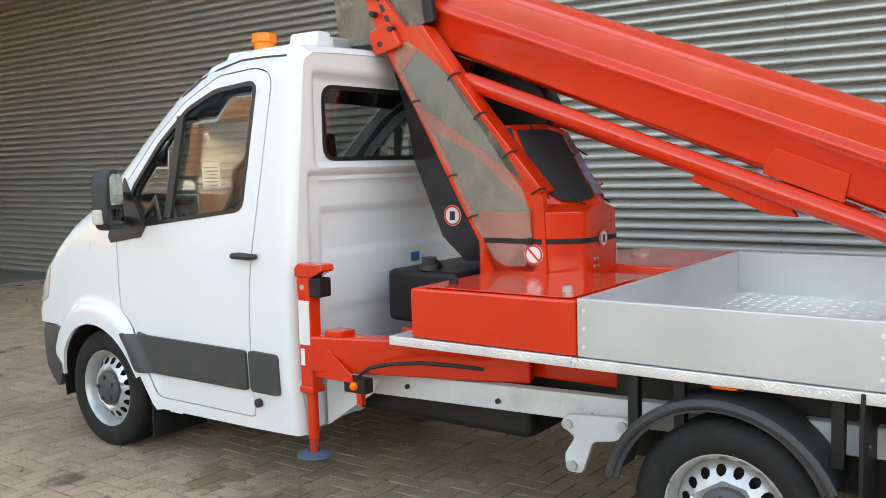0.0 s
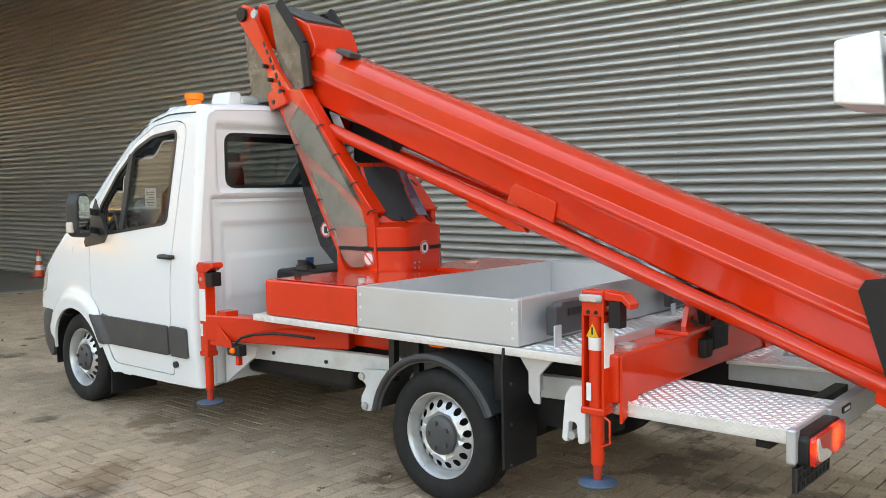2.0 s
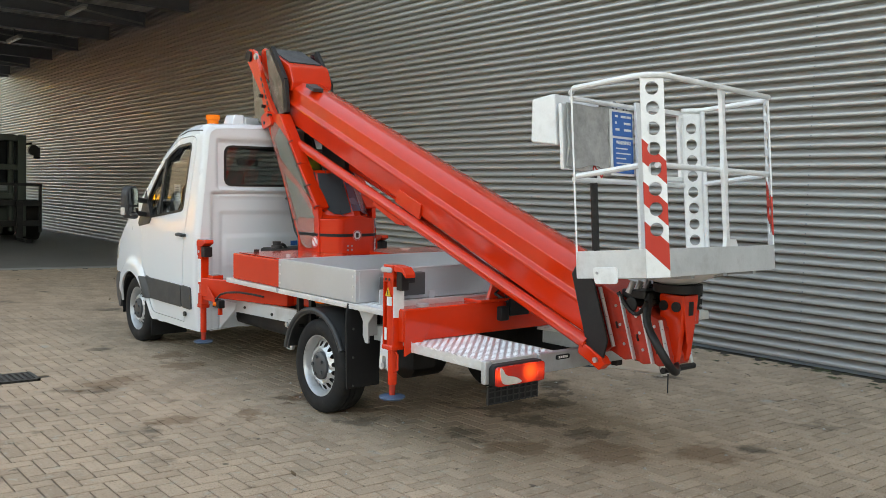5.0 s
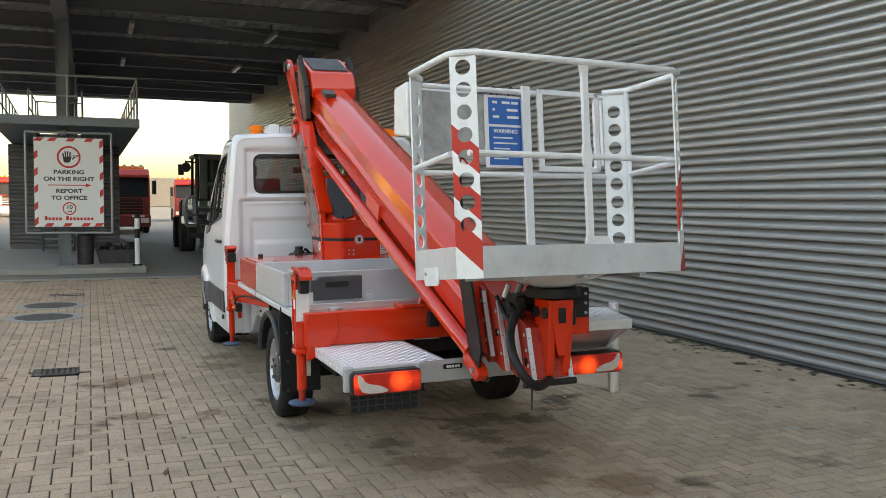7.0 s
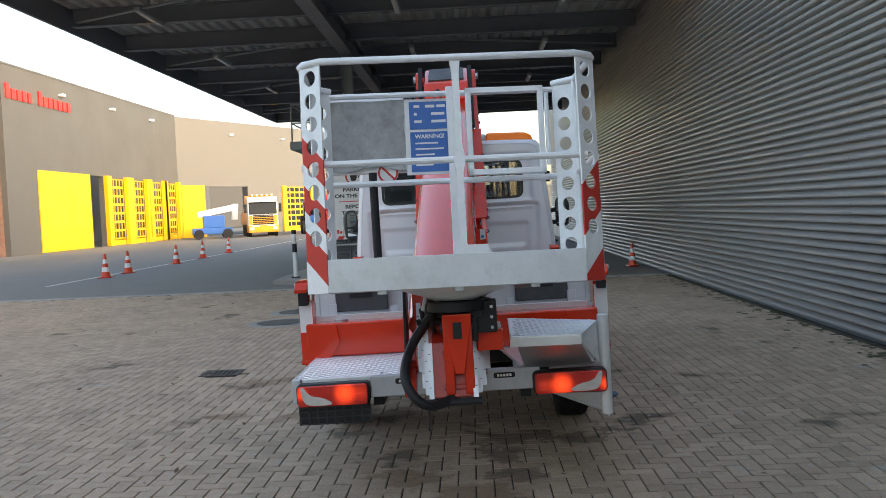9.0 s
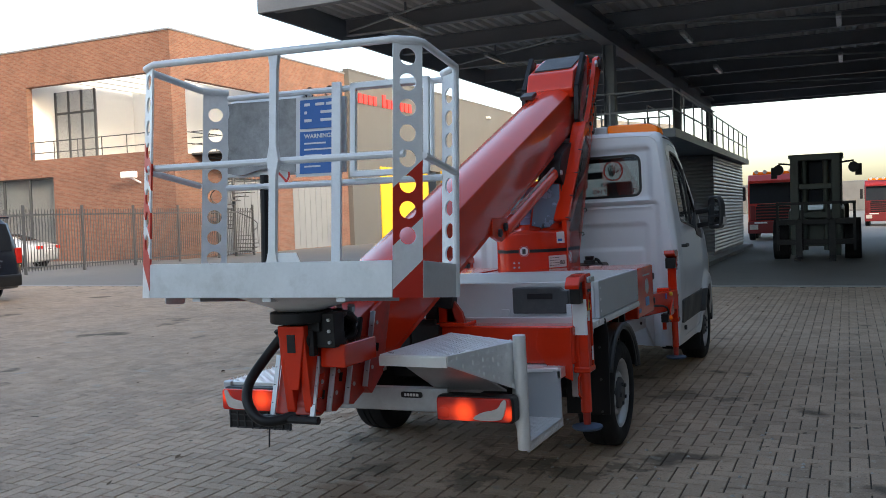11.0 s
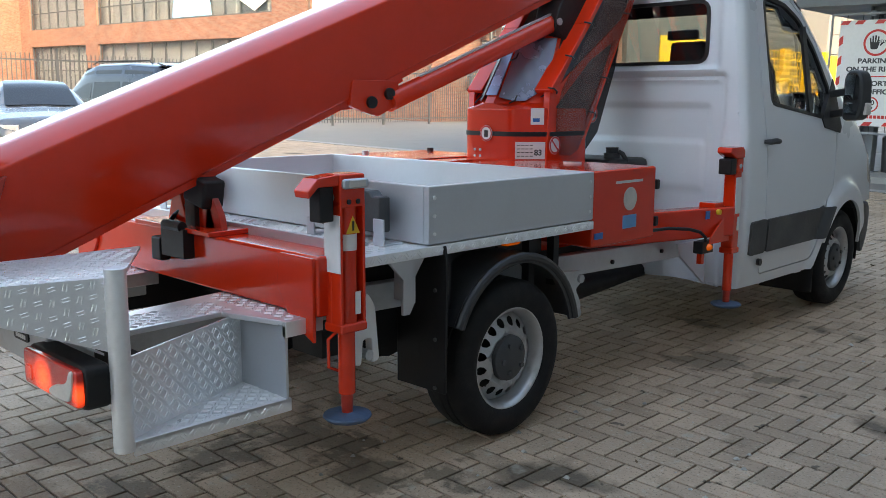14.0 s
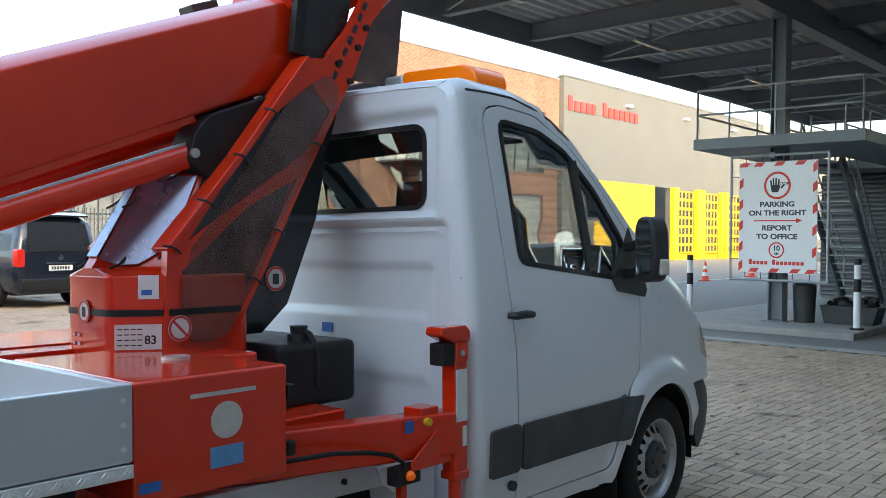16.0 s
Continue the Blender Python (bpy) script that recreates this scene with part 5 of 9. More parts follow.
# ---- outriggers ----
def outrigger(s, y, rear):
    X = (0.968 if s > 0 else 0.942) if rear else 0.955
    hx, hy = (0.045, 0.056) if rear else (0.037, 0.038)
    z_in, foot = (0.635, 0.315) if rear else (0.58, 0.25)
    side = lambda a, b, *r: Geo().box(min(s * (X + a), s * (X + b)), max(s * (X + a), s * (X + b)), *r)
    if rear:
        # channel open to the side, with the ram between its cheeks and a head block above
        leg = part("outrigger_leg", side(-0.045, -0.01, y - hy, y + hy, 0.66, 1.12), RED, truck, "red steel outrigger leg", bevel=0.005)
        for e in (-1, 1):
            part("cheek", side(-0.01, 0.043, y + e * 0.05 - 0.006, y + e * 0.05 + 0.006, 0.66, 1.1), RED, leg, bevel=0.003)
            part("head_bolt", Geo().tube(((s * (X + 0.044), y + e * 0.02, 1.095), (s * (X + 0.05), y + e * 0.02, 1.095)), 0.009, 8), BLACK, leg)
        part("head_block", side(-0.045, 0.045, y - hy, y + hy, 1.075, 1.19), RED, leg, bevel=0.008)
        part("side_bolt", Geo().tube(((s * X, y - hy - 0.008, 1.11), (s * X, y - hy, 1.11)), 0.014, 8), GALV, leg)
        part("ram", Geo().tube(((s * (X + 0.008), y, 0.64), (s * (X + 0.008), y, 1.08)), 0.034, 18), RED, leg, "red ram cylinder")
        part("warning_sign", Geo().prism([(y - 0.03, 0.985), (y + 0.03, 0.985), (y, 1.045)], "x", s * (X + 0.041), s * (X + 0.044)), YELLOW, leg, "yellow warning triangle")
        part("warning_mark", side(0.044, 0.0455, y - 0.004, y + 0.004, 0.995, 1.028), INK, leg)
        part("white_band", Geo().tube(((s * (X + 0.008), y, 0.925), (s * (X + 0.008), y, 0.982)), 0.0355, 18), PAPER, leg)
        part("hook", Geo().prism([(y - hy, 1.19), (y - hy - 0.09, 1.18), (y - hy - 0.13, 1.14), (y - hy - 0.125, 1.115), (y - hy - 0.085, 1.15), (y - hy, 1.15)], "x", s * X - 0.04, s * X + 0.04), RED, leg, "red hooked head plate", bevel=0.005)
        part("switch_box", Geo().box(s * X - 0.03, s * X + 0.03, y - hy - 0.075, y - hy - 0.015, 1.03, 1.15), BLACK, leg, bevel=0.006)
        part("collar", Geo().box(s * X - hx - 0.006, s * X + hx + 0.004, y - hy - 0.004, y + hy + 0.004, 0.635, 0.67), RED, leg, bevel=0.01)
        part("marker_lamp", side(0.045, 0.066, y - 0.055, y + 0.058, 1.14, 1.175), GALV, leg, "grey marker lamp housing", bevel=0.012)
        part("marker_lens", side(0.066, 0.07, y - 0.035, y + 0.038, 1.145, 1.17), CLEAR_LENS, leg, bevel=0.003)
    else:
        leg = part("outrigger_leg", Geo().box(s * X - hx, s * X + hx, y - hy, y + hy, 0.58, 1.13), RED, truck, "red steel outrigger leg", bevel=0.008)
        part("cap", Geo().prism([(y - 0.055, 1.12), (y + 0.05, 1.12), (y + 0.05, 1.165), (y + 0.025, 1.185), (y - 0.12, 1.185), (y - 0.13, 1.155)], "x", s * X - hx - 0.008, s * X + hx + 0.008), RED, leg, "red head plate", bevel=0.008)
        part("head_bolt", Geo().tube(((s * (X + hx), y, 1.075), (s * (X + hx + 0.01), y, 1.075)), 0.014, 8), GALV, leg)
        part("head_plate", side(hx, hx + 0.006, y - 0.035, y + 0.035, 1.04, 1.12), RED, leg, bevel=0.003)
        part("switch_box", Geo().box(s * X - 0.04, s * X + 0.04, y - 0.11, y - hy - 0.002, 1.03, 1.12), BLACK, leg, bevel=0.008)
        part("collar", Geo().box(s * X - hx - 0.006, s * X + hx + 0.006, y - hy - 0.006, y + hy + 0.006, 0.565, 0.6), RED, leg, bevel=0.008)
    part("reflector", Geo().box(s * X - 0.04, s * X + 0.043, y - hy - 0.004, y - hy, 0.85, 1.05) if rear else side(hx, hx + 0.003, y - 0.034, y + 0.034, 0.8, 1.01), PAPER, leg, "white reflective strip")
    part("small_reflector", side(hx, hx + 0.003, y + 0.005, y + 0.028, 0.7, 0.78), PAPER, leg)
    r = 0.031 if rear else 0.027
    part("inner_leg", Geo().tube(((s * X, y, foot + 0.09), (s * X, y, z_in)), r, 18), RED, leg, "red inner leg", bevel=0.004)
    part("spindle", Geo().tube(((s * X, y, foot + 0.015), (s * X, y, foot + 0.1)), [0.02, 0.023], 12), RED_WORN_SHADED, leg)
    part("foot_plate", Geo().lathe([(0, 0.0), (0.076, 0.0), (0.088, 0.012), (0.085, 0.018), (0.045, 0.026), (0, 0.026)], Matrix.Translation((s * X, y, foot - 0.005)), 28), FOOT_BLUE, leg, "blue-grey steel foot plate")
    return leg

for s in (-1, 1):
    outrigger(s, 1.97, False)
    arm_ = part("outrigger_beam", Geo().bar((s * 0.95, 1.95, 0.76), (s * 0.62, 0.95, 0.755), 0.11, 0.17), RED, truck, "red steel outrigger beam", bevel=0.012)
    part("gusset", Geo().prism([(1.92, 0.84), (1.7, 0.68), (1.7, 0.645), (1.93, 0.645)], "x", s * 0.965, s * 0.975), RED, arm_, bevel=0.003)
    part("beam_lug", Geo().box(s * 0.9 - 0.05, s * 0.9 + 0.05, 1.78, 1.88, 0.835, 0.87), RED, arm_, bevel=0.005)
    if s > 0:
        part("blue_label", Geo().box(0.936, 0.941, 1.7, 1.745, 0.785, 0.83, Matrix.Translation((0.0, 0.0, 0.0))), BLUE, arm_, "small blue label")
        part("yellow_dot", Geo().tube(((0.955, 1.8, 0.82), (0.975, 1.8, 0.82)), 0.016, 12), YELLOW, arm_)
    lamp = part("side_marker", Geo().box(s * 0.935 - 0.03, s * 0.935 + 0.03, 1.63, 1.76, 0.595, 0.665), BLACK, truck, "black side marker housing", bevel=0.006)
    part("lens", Geo().lathe([(0, 0.024), (0.011, 0.022), (0.018, 0.013), (0.02, 0.0), (0, 0.0)], Matrix.Translation((s * 0.965, 1.695, 0.63)) @ Matrix.Rotation(radians(90 * s), 4, "Y"), 20), ORANGE_LENS, lamp, "orange side marker lens")
    part("lug", Geo().box(s * 0.92 - 0.015, s * 0.92 + 0.015, 1.68, 1.71, 0.53, 0.6), RED, lamp)
    part("beam_cable", Geo().tube([(s * 0.955, 1.68, 0.655), (s * 0.965, 1.655, 0.69), (s * 0.962, 1.6, 0.725), (s * 0.945, 1.5, 0.75), (s * 0.905, 1.35, 0.765), (s * 0.86, 1.2, 0.76), (s * 0.82, 1.08, 0.75)], 0.009, 8), BLACK, arm_, "black cable")
    lr_ = outrigger(s, -0.948, True)
    mk = part("side_marker", Geo().prism(rounded([(-0.045, 0.826), (0.06, 0.826), (0.06, 0.867), (-0.045, 0.867)], 0.02), "x", s * 0.9, s * 0.935), ORANGE_LENS, truck, "orange side marker lamp", bevel=0.006)
    part("plate", Geo().box(min(s * 0.885, s * 0.9), max(s * 0.885, s * 0.9), -0.055, 0.07, 0.818, 0.875), BLACK, mk)
    part("corner_gusset", Geo().prism([(s * 0.93, 0.9), (s * 0.74, 0.9), (s * 0.72, 0.78), (s * 0.8, 0.66), (s * 0.93, 0.6)], "y", -1.065, -1.05), RED, lr_, bevel=0.004)
    part("lock_handle", Geo().tube(((s * 0.95, -0.98, 0.63), (s * 0.95, -1.015, 0.61), (s * 0.95, -1.015, 0.51), (s * 0.95, -0.975, 0.49)), 0.006, 8), RED, lr_)
rb = part("rear_beam", Geo().box(-0.94, 0.94, -1.05, -0.9, 0.69, 0.905), RED, truck, "red rear outrigger cross beam", bevel=0.012)
part("beam_top_plate", Geo().box(-0.3, 0.3, -1.08, -0.86, 0.905, 0.925), RED, rb, bevel=0.004)
part("round_cover", Geo().tube(((-0.72, -0.97, 0.905), (-0.72, -0.97, 0.92)), 0.045, 18), GALV, rb)
part("beam_lug", Geo().prism([(-0.16, 0.92), (0.0, 0.92), (-0.05, 1.05), (-0.11, 1.05)], "y", -1.0, -0.97).prism([(0.06, 0.92), (0.22, 0.92), (0.17, 1.05), (0.11, 1.05)], "y", -1.0, -0.97), RED, rb, bevel=0.004)
part("socket", Geo().box(-0.13, -0.05, -1.1, -1.05, 0.77, 0.87), BLACK, rb, bevel=0.01)
part("rest_pad", Geo().box(0.05, 0.21, -1.04, -0.94, -0.06, 0.06, Matrix.Translation((0, 0, 1.1)) @ Matrix.Rotation(radians(12), 4, "Y")), BLACK, rb, "black rubber boom rest", bevel=0.015)
part("rest_lug", Geo().prism([(0.14, 0.9), (0.27, 0.9), (0.25, 0.98), (0.2, 1.05), (0.16, 1.05)], "y", -1.0, -0.97), RED_WORN_SHADED, rb, bevel=0.004)
part("rest_arm", Geo().box(0.02, 0.1, -1.02, -0.96, 0.9, 1.06), BLACK, rb, bevel=0.006)
part("valve", Geo().box(-0.04, 0.14, -1.1, -1.05, 0.8, 0.92).tube(((-0.02, -1.09, 0.93), (0.12, -1.09, 0.93)), 0.022, 10).tube(((-0.05, -1.08, 0.9), (-0.1, -1.0, 0.95), (-0.02, -0.98, 1.0)), 0.012, 8), BLACK, rb, "black valve block with hoses", bevel=0.006)
for s in (-1, 1):
    part("wheel_well", Geo().box(min(s * 0.5, s * 0.69), max(s * 0.5, s * 0.69), -0.84, 0.52, 0.45, 0.84), BLACK, truck, "black inner wheel well")
part("deck_edge", Geo().box(-0.9, 0.9, -0.9, -0.885, 0.84, 0.94), ALU, truck, bevel=0.004)

# ---- tail: steps, lamps, bumper beam ----
part("tail_beam", Geo().box(-0.45, 0.5, -1.8, -1.75, 0.565, 0.685), GALV, truck, "galvanised tail beam", bevel=0.006)
for x in (-0.25, 0.3):
    pl = part("beam_plate", Geo().prism(rounded([(x - 0.06, 0.635), (x + 0.06, 0.635), (x + 0.06, 0.665), (x - 0.06, 0.665)], 0.012), "y", -1.806, -1.8), BLACK, truck, "small black oval plate")
    for i in range(5):
        part("mark", Geo().box(x - 0.04 + i * 0.017, x - 0.028 + i * 0.017, -1.8075, -1.806, 0.643, 0.657), PAPER, pl)
for s in (-1, 1):
    part("tail_arm", Geo().box(min(s * 0.38, s * 0.46), max(s * 0.38, s * 0.46), -1.75, -1.0, 0.56, 0.67), FRAME_GREY, truck, bevel=0.006)
stl = part("rear_step", Geo().box(-0.88, -0.28, -1.78, -0.99, 0.625, 0.685), ALU_BRIGHT, truck, "tread plate rear step", bevel=0.004)
tagged(part("step_tread", tread(-0.87, -0.29, -1.77, -1.0, lambda u, v, h: (u, v, 0.685 + h)), ALU_BRIGHT, stl), kind="stuff")
tagged(part("edge_tread", tread(-1.77, -1.0, 0.63, 0.682, lambda u, v, h: (-0.88 - h, u, v), 0.034), ALU_BRIGHT, stl), kind="stuff")
part("bump_stop", Geo().box(-0.895, -0.84, -1.8, -1.76, 0.55, 0.69), ALU, stl, bevel=0.01)


def tail_lamp(s):
    x0, x1 = sorted((s * 0.455, s * 0.865))
    lp = part("tail_lamp", Geo().prism(rounded([(x0, 0.54), (x1, 0.53), (x1, 0.665), (x0, 0.665)], 0.03), "y", -1.84, -1.76), BLACK, truck, "tail lamp with red and clear lenses in a black housing", bevel=0.01)
    def lens(a, b, z0, z1, mat, nm, d=0.0, lab=""):
        xa, xb = sorted((s * a, s * b))
        part(nm, Geo().prism(rounded([(xa, z0), (xb, z0), (xb, z1), (xa, z1)], 0.02), "y", -1.862 - d, -1.838), mat, lp, lab, bevel=0.006)
    lens(0.465, 0.855, 0.542, 0.658, RED_BULBS, "red_lens")
    lens(0.475, 0.535, 0.555, 0.61, RED_BULBS, "round_reflector", 0.003)
    poly = chaikin([(s * a, b) for a, b in ((0.64, 0.548), (0.8, 0.548), (0.825, 0.58), (0.84, 0.652), (0.815, 0.655), (0.79, 0.605), (0.7, 0.59))], 2)
    part("clear_lens", Geo().prism(poly, "y", -1.868, -1.84), CLEAR_LENS, lp, "clear reversing lens", bevel=0.004)
tail_lamp(-1)
tail_lamp(1)
ph = part("plate_holder", Geo().box(-0.86, -0.46, -1.79, -1.775, 0.425, 0.53), BLACK, truck, "black number plate grid", bevel=0.003)
ph2 = Geo()
for i in range(9):
    x = -0.86 + 0.4 * i / 8
    ph2.box(x - 0.004, x + 0.004, -1.797, -1.79, 0.425, 0.53)
for z in (0.43, 0.465, 0.5, 0.525):
    ph2.box(-0.86, -0.46, -1.797, -1.79, z - 0.003, z + 0.003)
part("grid", ph2, PLASTIC, ph)
# folding steps behind the other rear corner
st_hi = part("upper_step", Geo().prism([(0.33, -2.17), (0.35, -1.39), (0.84, -1.7), (0.69, -2.2)], "z", 0.9, 0.915), ALU_BRIGHT, truck, "upper tread plate step", bevel=0.003)
hi_poly = [(0.35, -2.15), (0.37, -1.43), (0.81, -1.7), (0.68, -2.17)]
tt = tread(0.3, 0.86, -2.2, -1.4, lambda u, v, h: (u, v, 0.915 + h))
keep = Geo()
for i in range(0, len(tt.v), 8):
    c = tt.v[i]
    if inside((c[0], c[1]), hi_poly):
        keep.add(tt.v[i:i + 8], ((4, 5, 6, 7), (0, 1, 5, 4), (1, 2, 6, 5), (2, 3, 7, 6), (3, 0, 4, 7)))
tagged(part("step_tread", keep, ALU_BRIGHT, st_hi), kind="stuff")
sk0, sk1 = Vector((0.695, -2.2, 0.0)), Vector((0.845, -1.7, 0.0))
sdir = sk1 - sk0
snrm = Vector((sdir.y, -sdir.x, 0)).normalized()
def on_skirt(u, v, h):
    """u along the skirt from its nose, v down from its top edge as a share of its depth there."""
    p = sk0 + sdir * u + snrm * h
    return (p.x, p.y, 0.915 - v * (0.045 + 0.2 * u))
sg = Geo().add([on_skirt(u, v, h) for h in (0.0, -0.008) for u, v in ((0, 0), (1, 0), (1, 1), (0, 1))], ((0, 1, 2, 3), (7, 6, 5, 4), (0, 4, 5, 1), (1, 5, 6, 2), (2, 6, 7, 3), (3, 7, 4, 0)))
part("step_skirt", turned(sg, lambda c: Vector((c.x - 0.77, c.y + 1.95, 0)) * 0.2 + snrm), ALU_BRIGHT, st_hi, "tread plate skirt")
sb = Geo()
for i in range(13):
    u = (i + 0.7) / 14
    n_ = max(1, int((0.045 + 0.2 * u) / 0.034))
    for k in range(n_):
        c = Vector(on_skirt(u, (k + 0.5) / n_, 0.001))
        s_ = 1 if (i + k) % 2 else -1
        t_, z_ = sdir.normalized(), Vector((0, 0, 1))
        a_ = (t_ * 0.25 * s_ + z_).normalized() if (i + k) % 2 else (t_ + z_ * 0.25).normalized()
        w_ = a_.cross(snrm).normalized()
        for o in (-0.005, 0.005):
            q = c + w_ * o
            sb.add([q - a_ * 0.012 - w_ * 0.0018, q + a_ * 0.012 - w_ * 0.0018, q + a_ * 0.012 + w_ * 0.0018, q - a_ * 0.012 + w_ * 0.0018, q - a_ * 0.008 + snrm * 0.002, q + a_ * 0.008 + snrm * 0.002], ((0, 1, 5, 4), (1, 2, 5), (2, 3, 4, 5), (3, 0, 4)))
tagged(part("skirt_tread", turned(sb, lambda c: snrm), ALU_BRIGHT, st_hi), kind="stuff")
part("step_front", Geo().bar((0.33, -2.172, 0.885), (0.69, -2.202, 0.885), 0.01, 0.045), ALU_BRIGHT, st_hi)
part("step_stay", Geo().add([(0.36, -2.1, 0.898), (0.68, -2.12, 0.898), (0.8, -1.75, 0.68), (0.42, -1.75, 0.68), (0.36, -2.1, 0.89), (0.68, -2.12, 0.89), (0.8, -1.75, 0.672), (0.42, -1.75, 0.672)], ((0, 1, 2, 3), (7, 6, 5, 4), (0, 4, 5, 1), (1, 5, 6, 2), (2, 6, 7, 3), (3, 7, 4, 0))), GALV, st_hi)
part("step_post", Geo().tube(((0.87, -1.735, 0.385), (0.87, -1.735, 0.95)), 0.032, 14), ALU_BRIGHT, truck, "round aluminium step post", bevel=0.004)
st_mid = part("middle_step", Geo().prism([(0.3, -1.02), (0.88, -1.0), (0.88, -1.14), (0.6, -1.22), (0.62, -1.7), (0.4, -1.7)], "z", 0.665, 0.685), ALU_BRIGHT, truck, "middle tread plate step", bevel=0.003)
tagged(part("step_tread", tread(0.33, 0.86, -1.13, -1.02, lambda u, v, h: (u, v, 0.685 + h)), ALU_BRIGHT, st_mid), kind="stuff")
tagged(part("step_tread", tread(0.42, 0.6, -1.68, -1.16, lambda u, v, h: (u, v, 0.685 + h)), ALU_BRIGHT, st_mid), kind="stuff")
part("step_edge", Geo().box(0.87, 0.89, -1.15, -0.99, 0.63, 0.685), ALU_BRIGHT, st_mid)
part("riser", Geo().box(0.6, 0.885, -1.15, -1.14, 0.41, 0.67), ALU, st_mid, "plain aluminium riser")
inner = Geo().prism([(0.6, -1.15), (0.61, -1.15), (0.86, -1.7), (0.85, -1.7)], "z", 0.41, 0.67)
iw = part("inner_wall", inner, ALU_BRIGHT, st_mid, "tread plate inner wall")
tagged(part("wall_tread", tread(0.0, 0.6, 0.42, 0.66, lambda u, v, h: (0.61 + 0.25 * u / 0.6 + h * 0.9, -1.15 - 0.55 * u / 0.6 + h * 0.4, v)), ALU_BRIGHT, iw), kind="stuff")
st_lo = part("lower_step", Geo().prism([(0.6, -1.15), (0.885, -1.13), (0.885, -1.71), (0.85, -1.72)], "z", 0.395, 0.412), ALU_BRIGHT, truck, "lower tread plate step", bevel=0.003)
lo_poly = [(0.63, -1.16), (0.875, -1.14), (0.875, -1.66), (0.85, -1.66)]
tt, keep = tread(0.6, 0.88, -1.7, -1.14, lambda u, v, h: (u, v, 0.412 + h)), Geo()
for i in range(0, len(tt.v), 8):
    c = tt.v[i]
    if inside((c[0], c[1]), lo_poly):
        keep.add(tt.v[i:i + 8], ((4, 5, 6, 7), (0, 1, 5, 4), (1, 2, 6, 5), (2, 3, 7, 6), (3, 0, 4, 7)))
tagged(part("step_tread", keep, ALU_BRIGHT, st_lo), kind="stuff")
tagged(part("edge_tread", tread(-1.7, -1.14, 0.37, 0.412, lambda u, v, h: (0.885 + h, u, v), 0.034), ALU_BRIGHT, st_lo), kind="stuff")
part("edge", Geo().box(0.875, 0.885, -1.71, -1.13, 0.365, 0.41), ALU_BRIGHT, st_lo)

# ---- turret, tower, boom ----
DRUM = rounded([(-0.3, 1.45), (-0.3, 1.07), (-0.17, 0.905), (0.17, 0.905), (0.3, 1.07), (0.3, 1.45)], 0.05)
tur = part("turret", Geo().prism(DRUM, "z", 1.08, 1.4), RED, truck, "red rounded turret cover", bevel=0.01, sharp=50)
# faceted hood over the drum: height, rear edge, half width behind, half width, start of the flank
HOOD = [(1.395, 0.907, 0.17, 0.296, 1.07), (1.425, 0.905, 0.045, 0.25, 1.105), (1.79, 1.126, 0.03, 0.2, 1.292), (1.82, 1.2, 0.03, 0.18, 1.33)]


def hood_ring(h):
    z, yr, wr, w, ym = h
    return [(-wr, yr, z), (wr, yr, z), (w, ym, z), (w, 1.4, z), (-w, 1.4, z), (-w, ym, z)]


def hood_at(face, u, z, d):
    """A place on one facet of the hood, u from its first edge to its second, lifted by d."""
    zs = [h[0] for h in HOOD]
    q = hood_ring([float(np.interp(z, zs, [h[k] for h in HOOD])) for k in range(5)])
    a, b = Vector(q[face]), Vector(q[(face + 1) % 6])
    t = b - a
    n = Vector((t.y, -t.x, 0.25)).normalized()
    return tuple(a + t * u + n * d)


hg = Geo()
for h in HOOD:
    hg.v += hood_ring(h)
hg.f = [(i * 6 + k, i * 6 + (k + 1) % 6, (i + 1) * 6 + (k + 1) % 6, (i + 1) * 6 + k) for i in range(len(HOOD) - 1) for k in range(6)] + [tuple((len(HOOD) - 1) * 6 + k for k in range(6))]
part("hood", turned(hg, lambda c: Vector((c.x, c.y - 1.2, 0.05))), RED, tur, "red faceted hood", bevel=0.012, sharp=25)
for s in (-1, 1):
    # facet k: its share of the width, and the lower and upper edge of the film along it
    for k, u0, u1, low, high in (((1 if s > 0 else 5), 0.03, 0.92, ((0, 1.455), (0.35, 1.43), (0.6, 1.435), (0.9, 1.5)), ((0, 1.76), (0.25, 1.785), (1, 1.785))), ((2 if s > 0 else 4), 0.02, 0.96, ((0, 1.45), (1, 1.6)), ((0, 1.79), (1, 1.8)))):
        fg, n_ = Geo(), 9
        for i in range(n_):
            u = u0 + (u1 - u0) * i / (n_ - 1)
            z0, z1 = np.interp(u, *zip(*low)), np.interp(u, *zip(*high))
            for j in range(5):
                fg.v.append(hood_at(k, u if s > 0 else 1 - u, z0 + (z1 - z0) * j / 4, 0.012))
        fg.f = [(i * 5 + j, i * 5 + 5 + j, i * 5 + 6 + j, i * 5 + 1 + j) for i in range(n_ - 1) for j in range(4)]
        # the right slanting facet gets the sky-tinted film, the other facets black
        thick(part("guard_film", turned(fg, lambda c: Vector((c.x, c.y - 1.3, 0.1))), TURRET_FILM if s > 0 and k == 1 else BLACK, tur, "glossy guard film", sharp=60), 0.004)
    for k, u, z in (((1 if s > 0 else 5), 0.08, 1.66), ((1 if s > 0 else 5), 0.35, 1.425), ((1 if s > 0 else 5), 0.93, 1.46), ((1 if s > 0 else 5), 0.55, 1.77)):
        c = Vector(hood_at(k, u if s > 0 else 1 - u, z, 0.02))
        part("cable_tie", Geo().tube((c + Vector((0, -0.035, -0.012)), c + Vector((s * 0.012, 0, 0.004)), c + Vector((0, 0.03, 0.03))), 0.0045, 6), BLACK, tur)
nf = Geo()
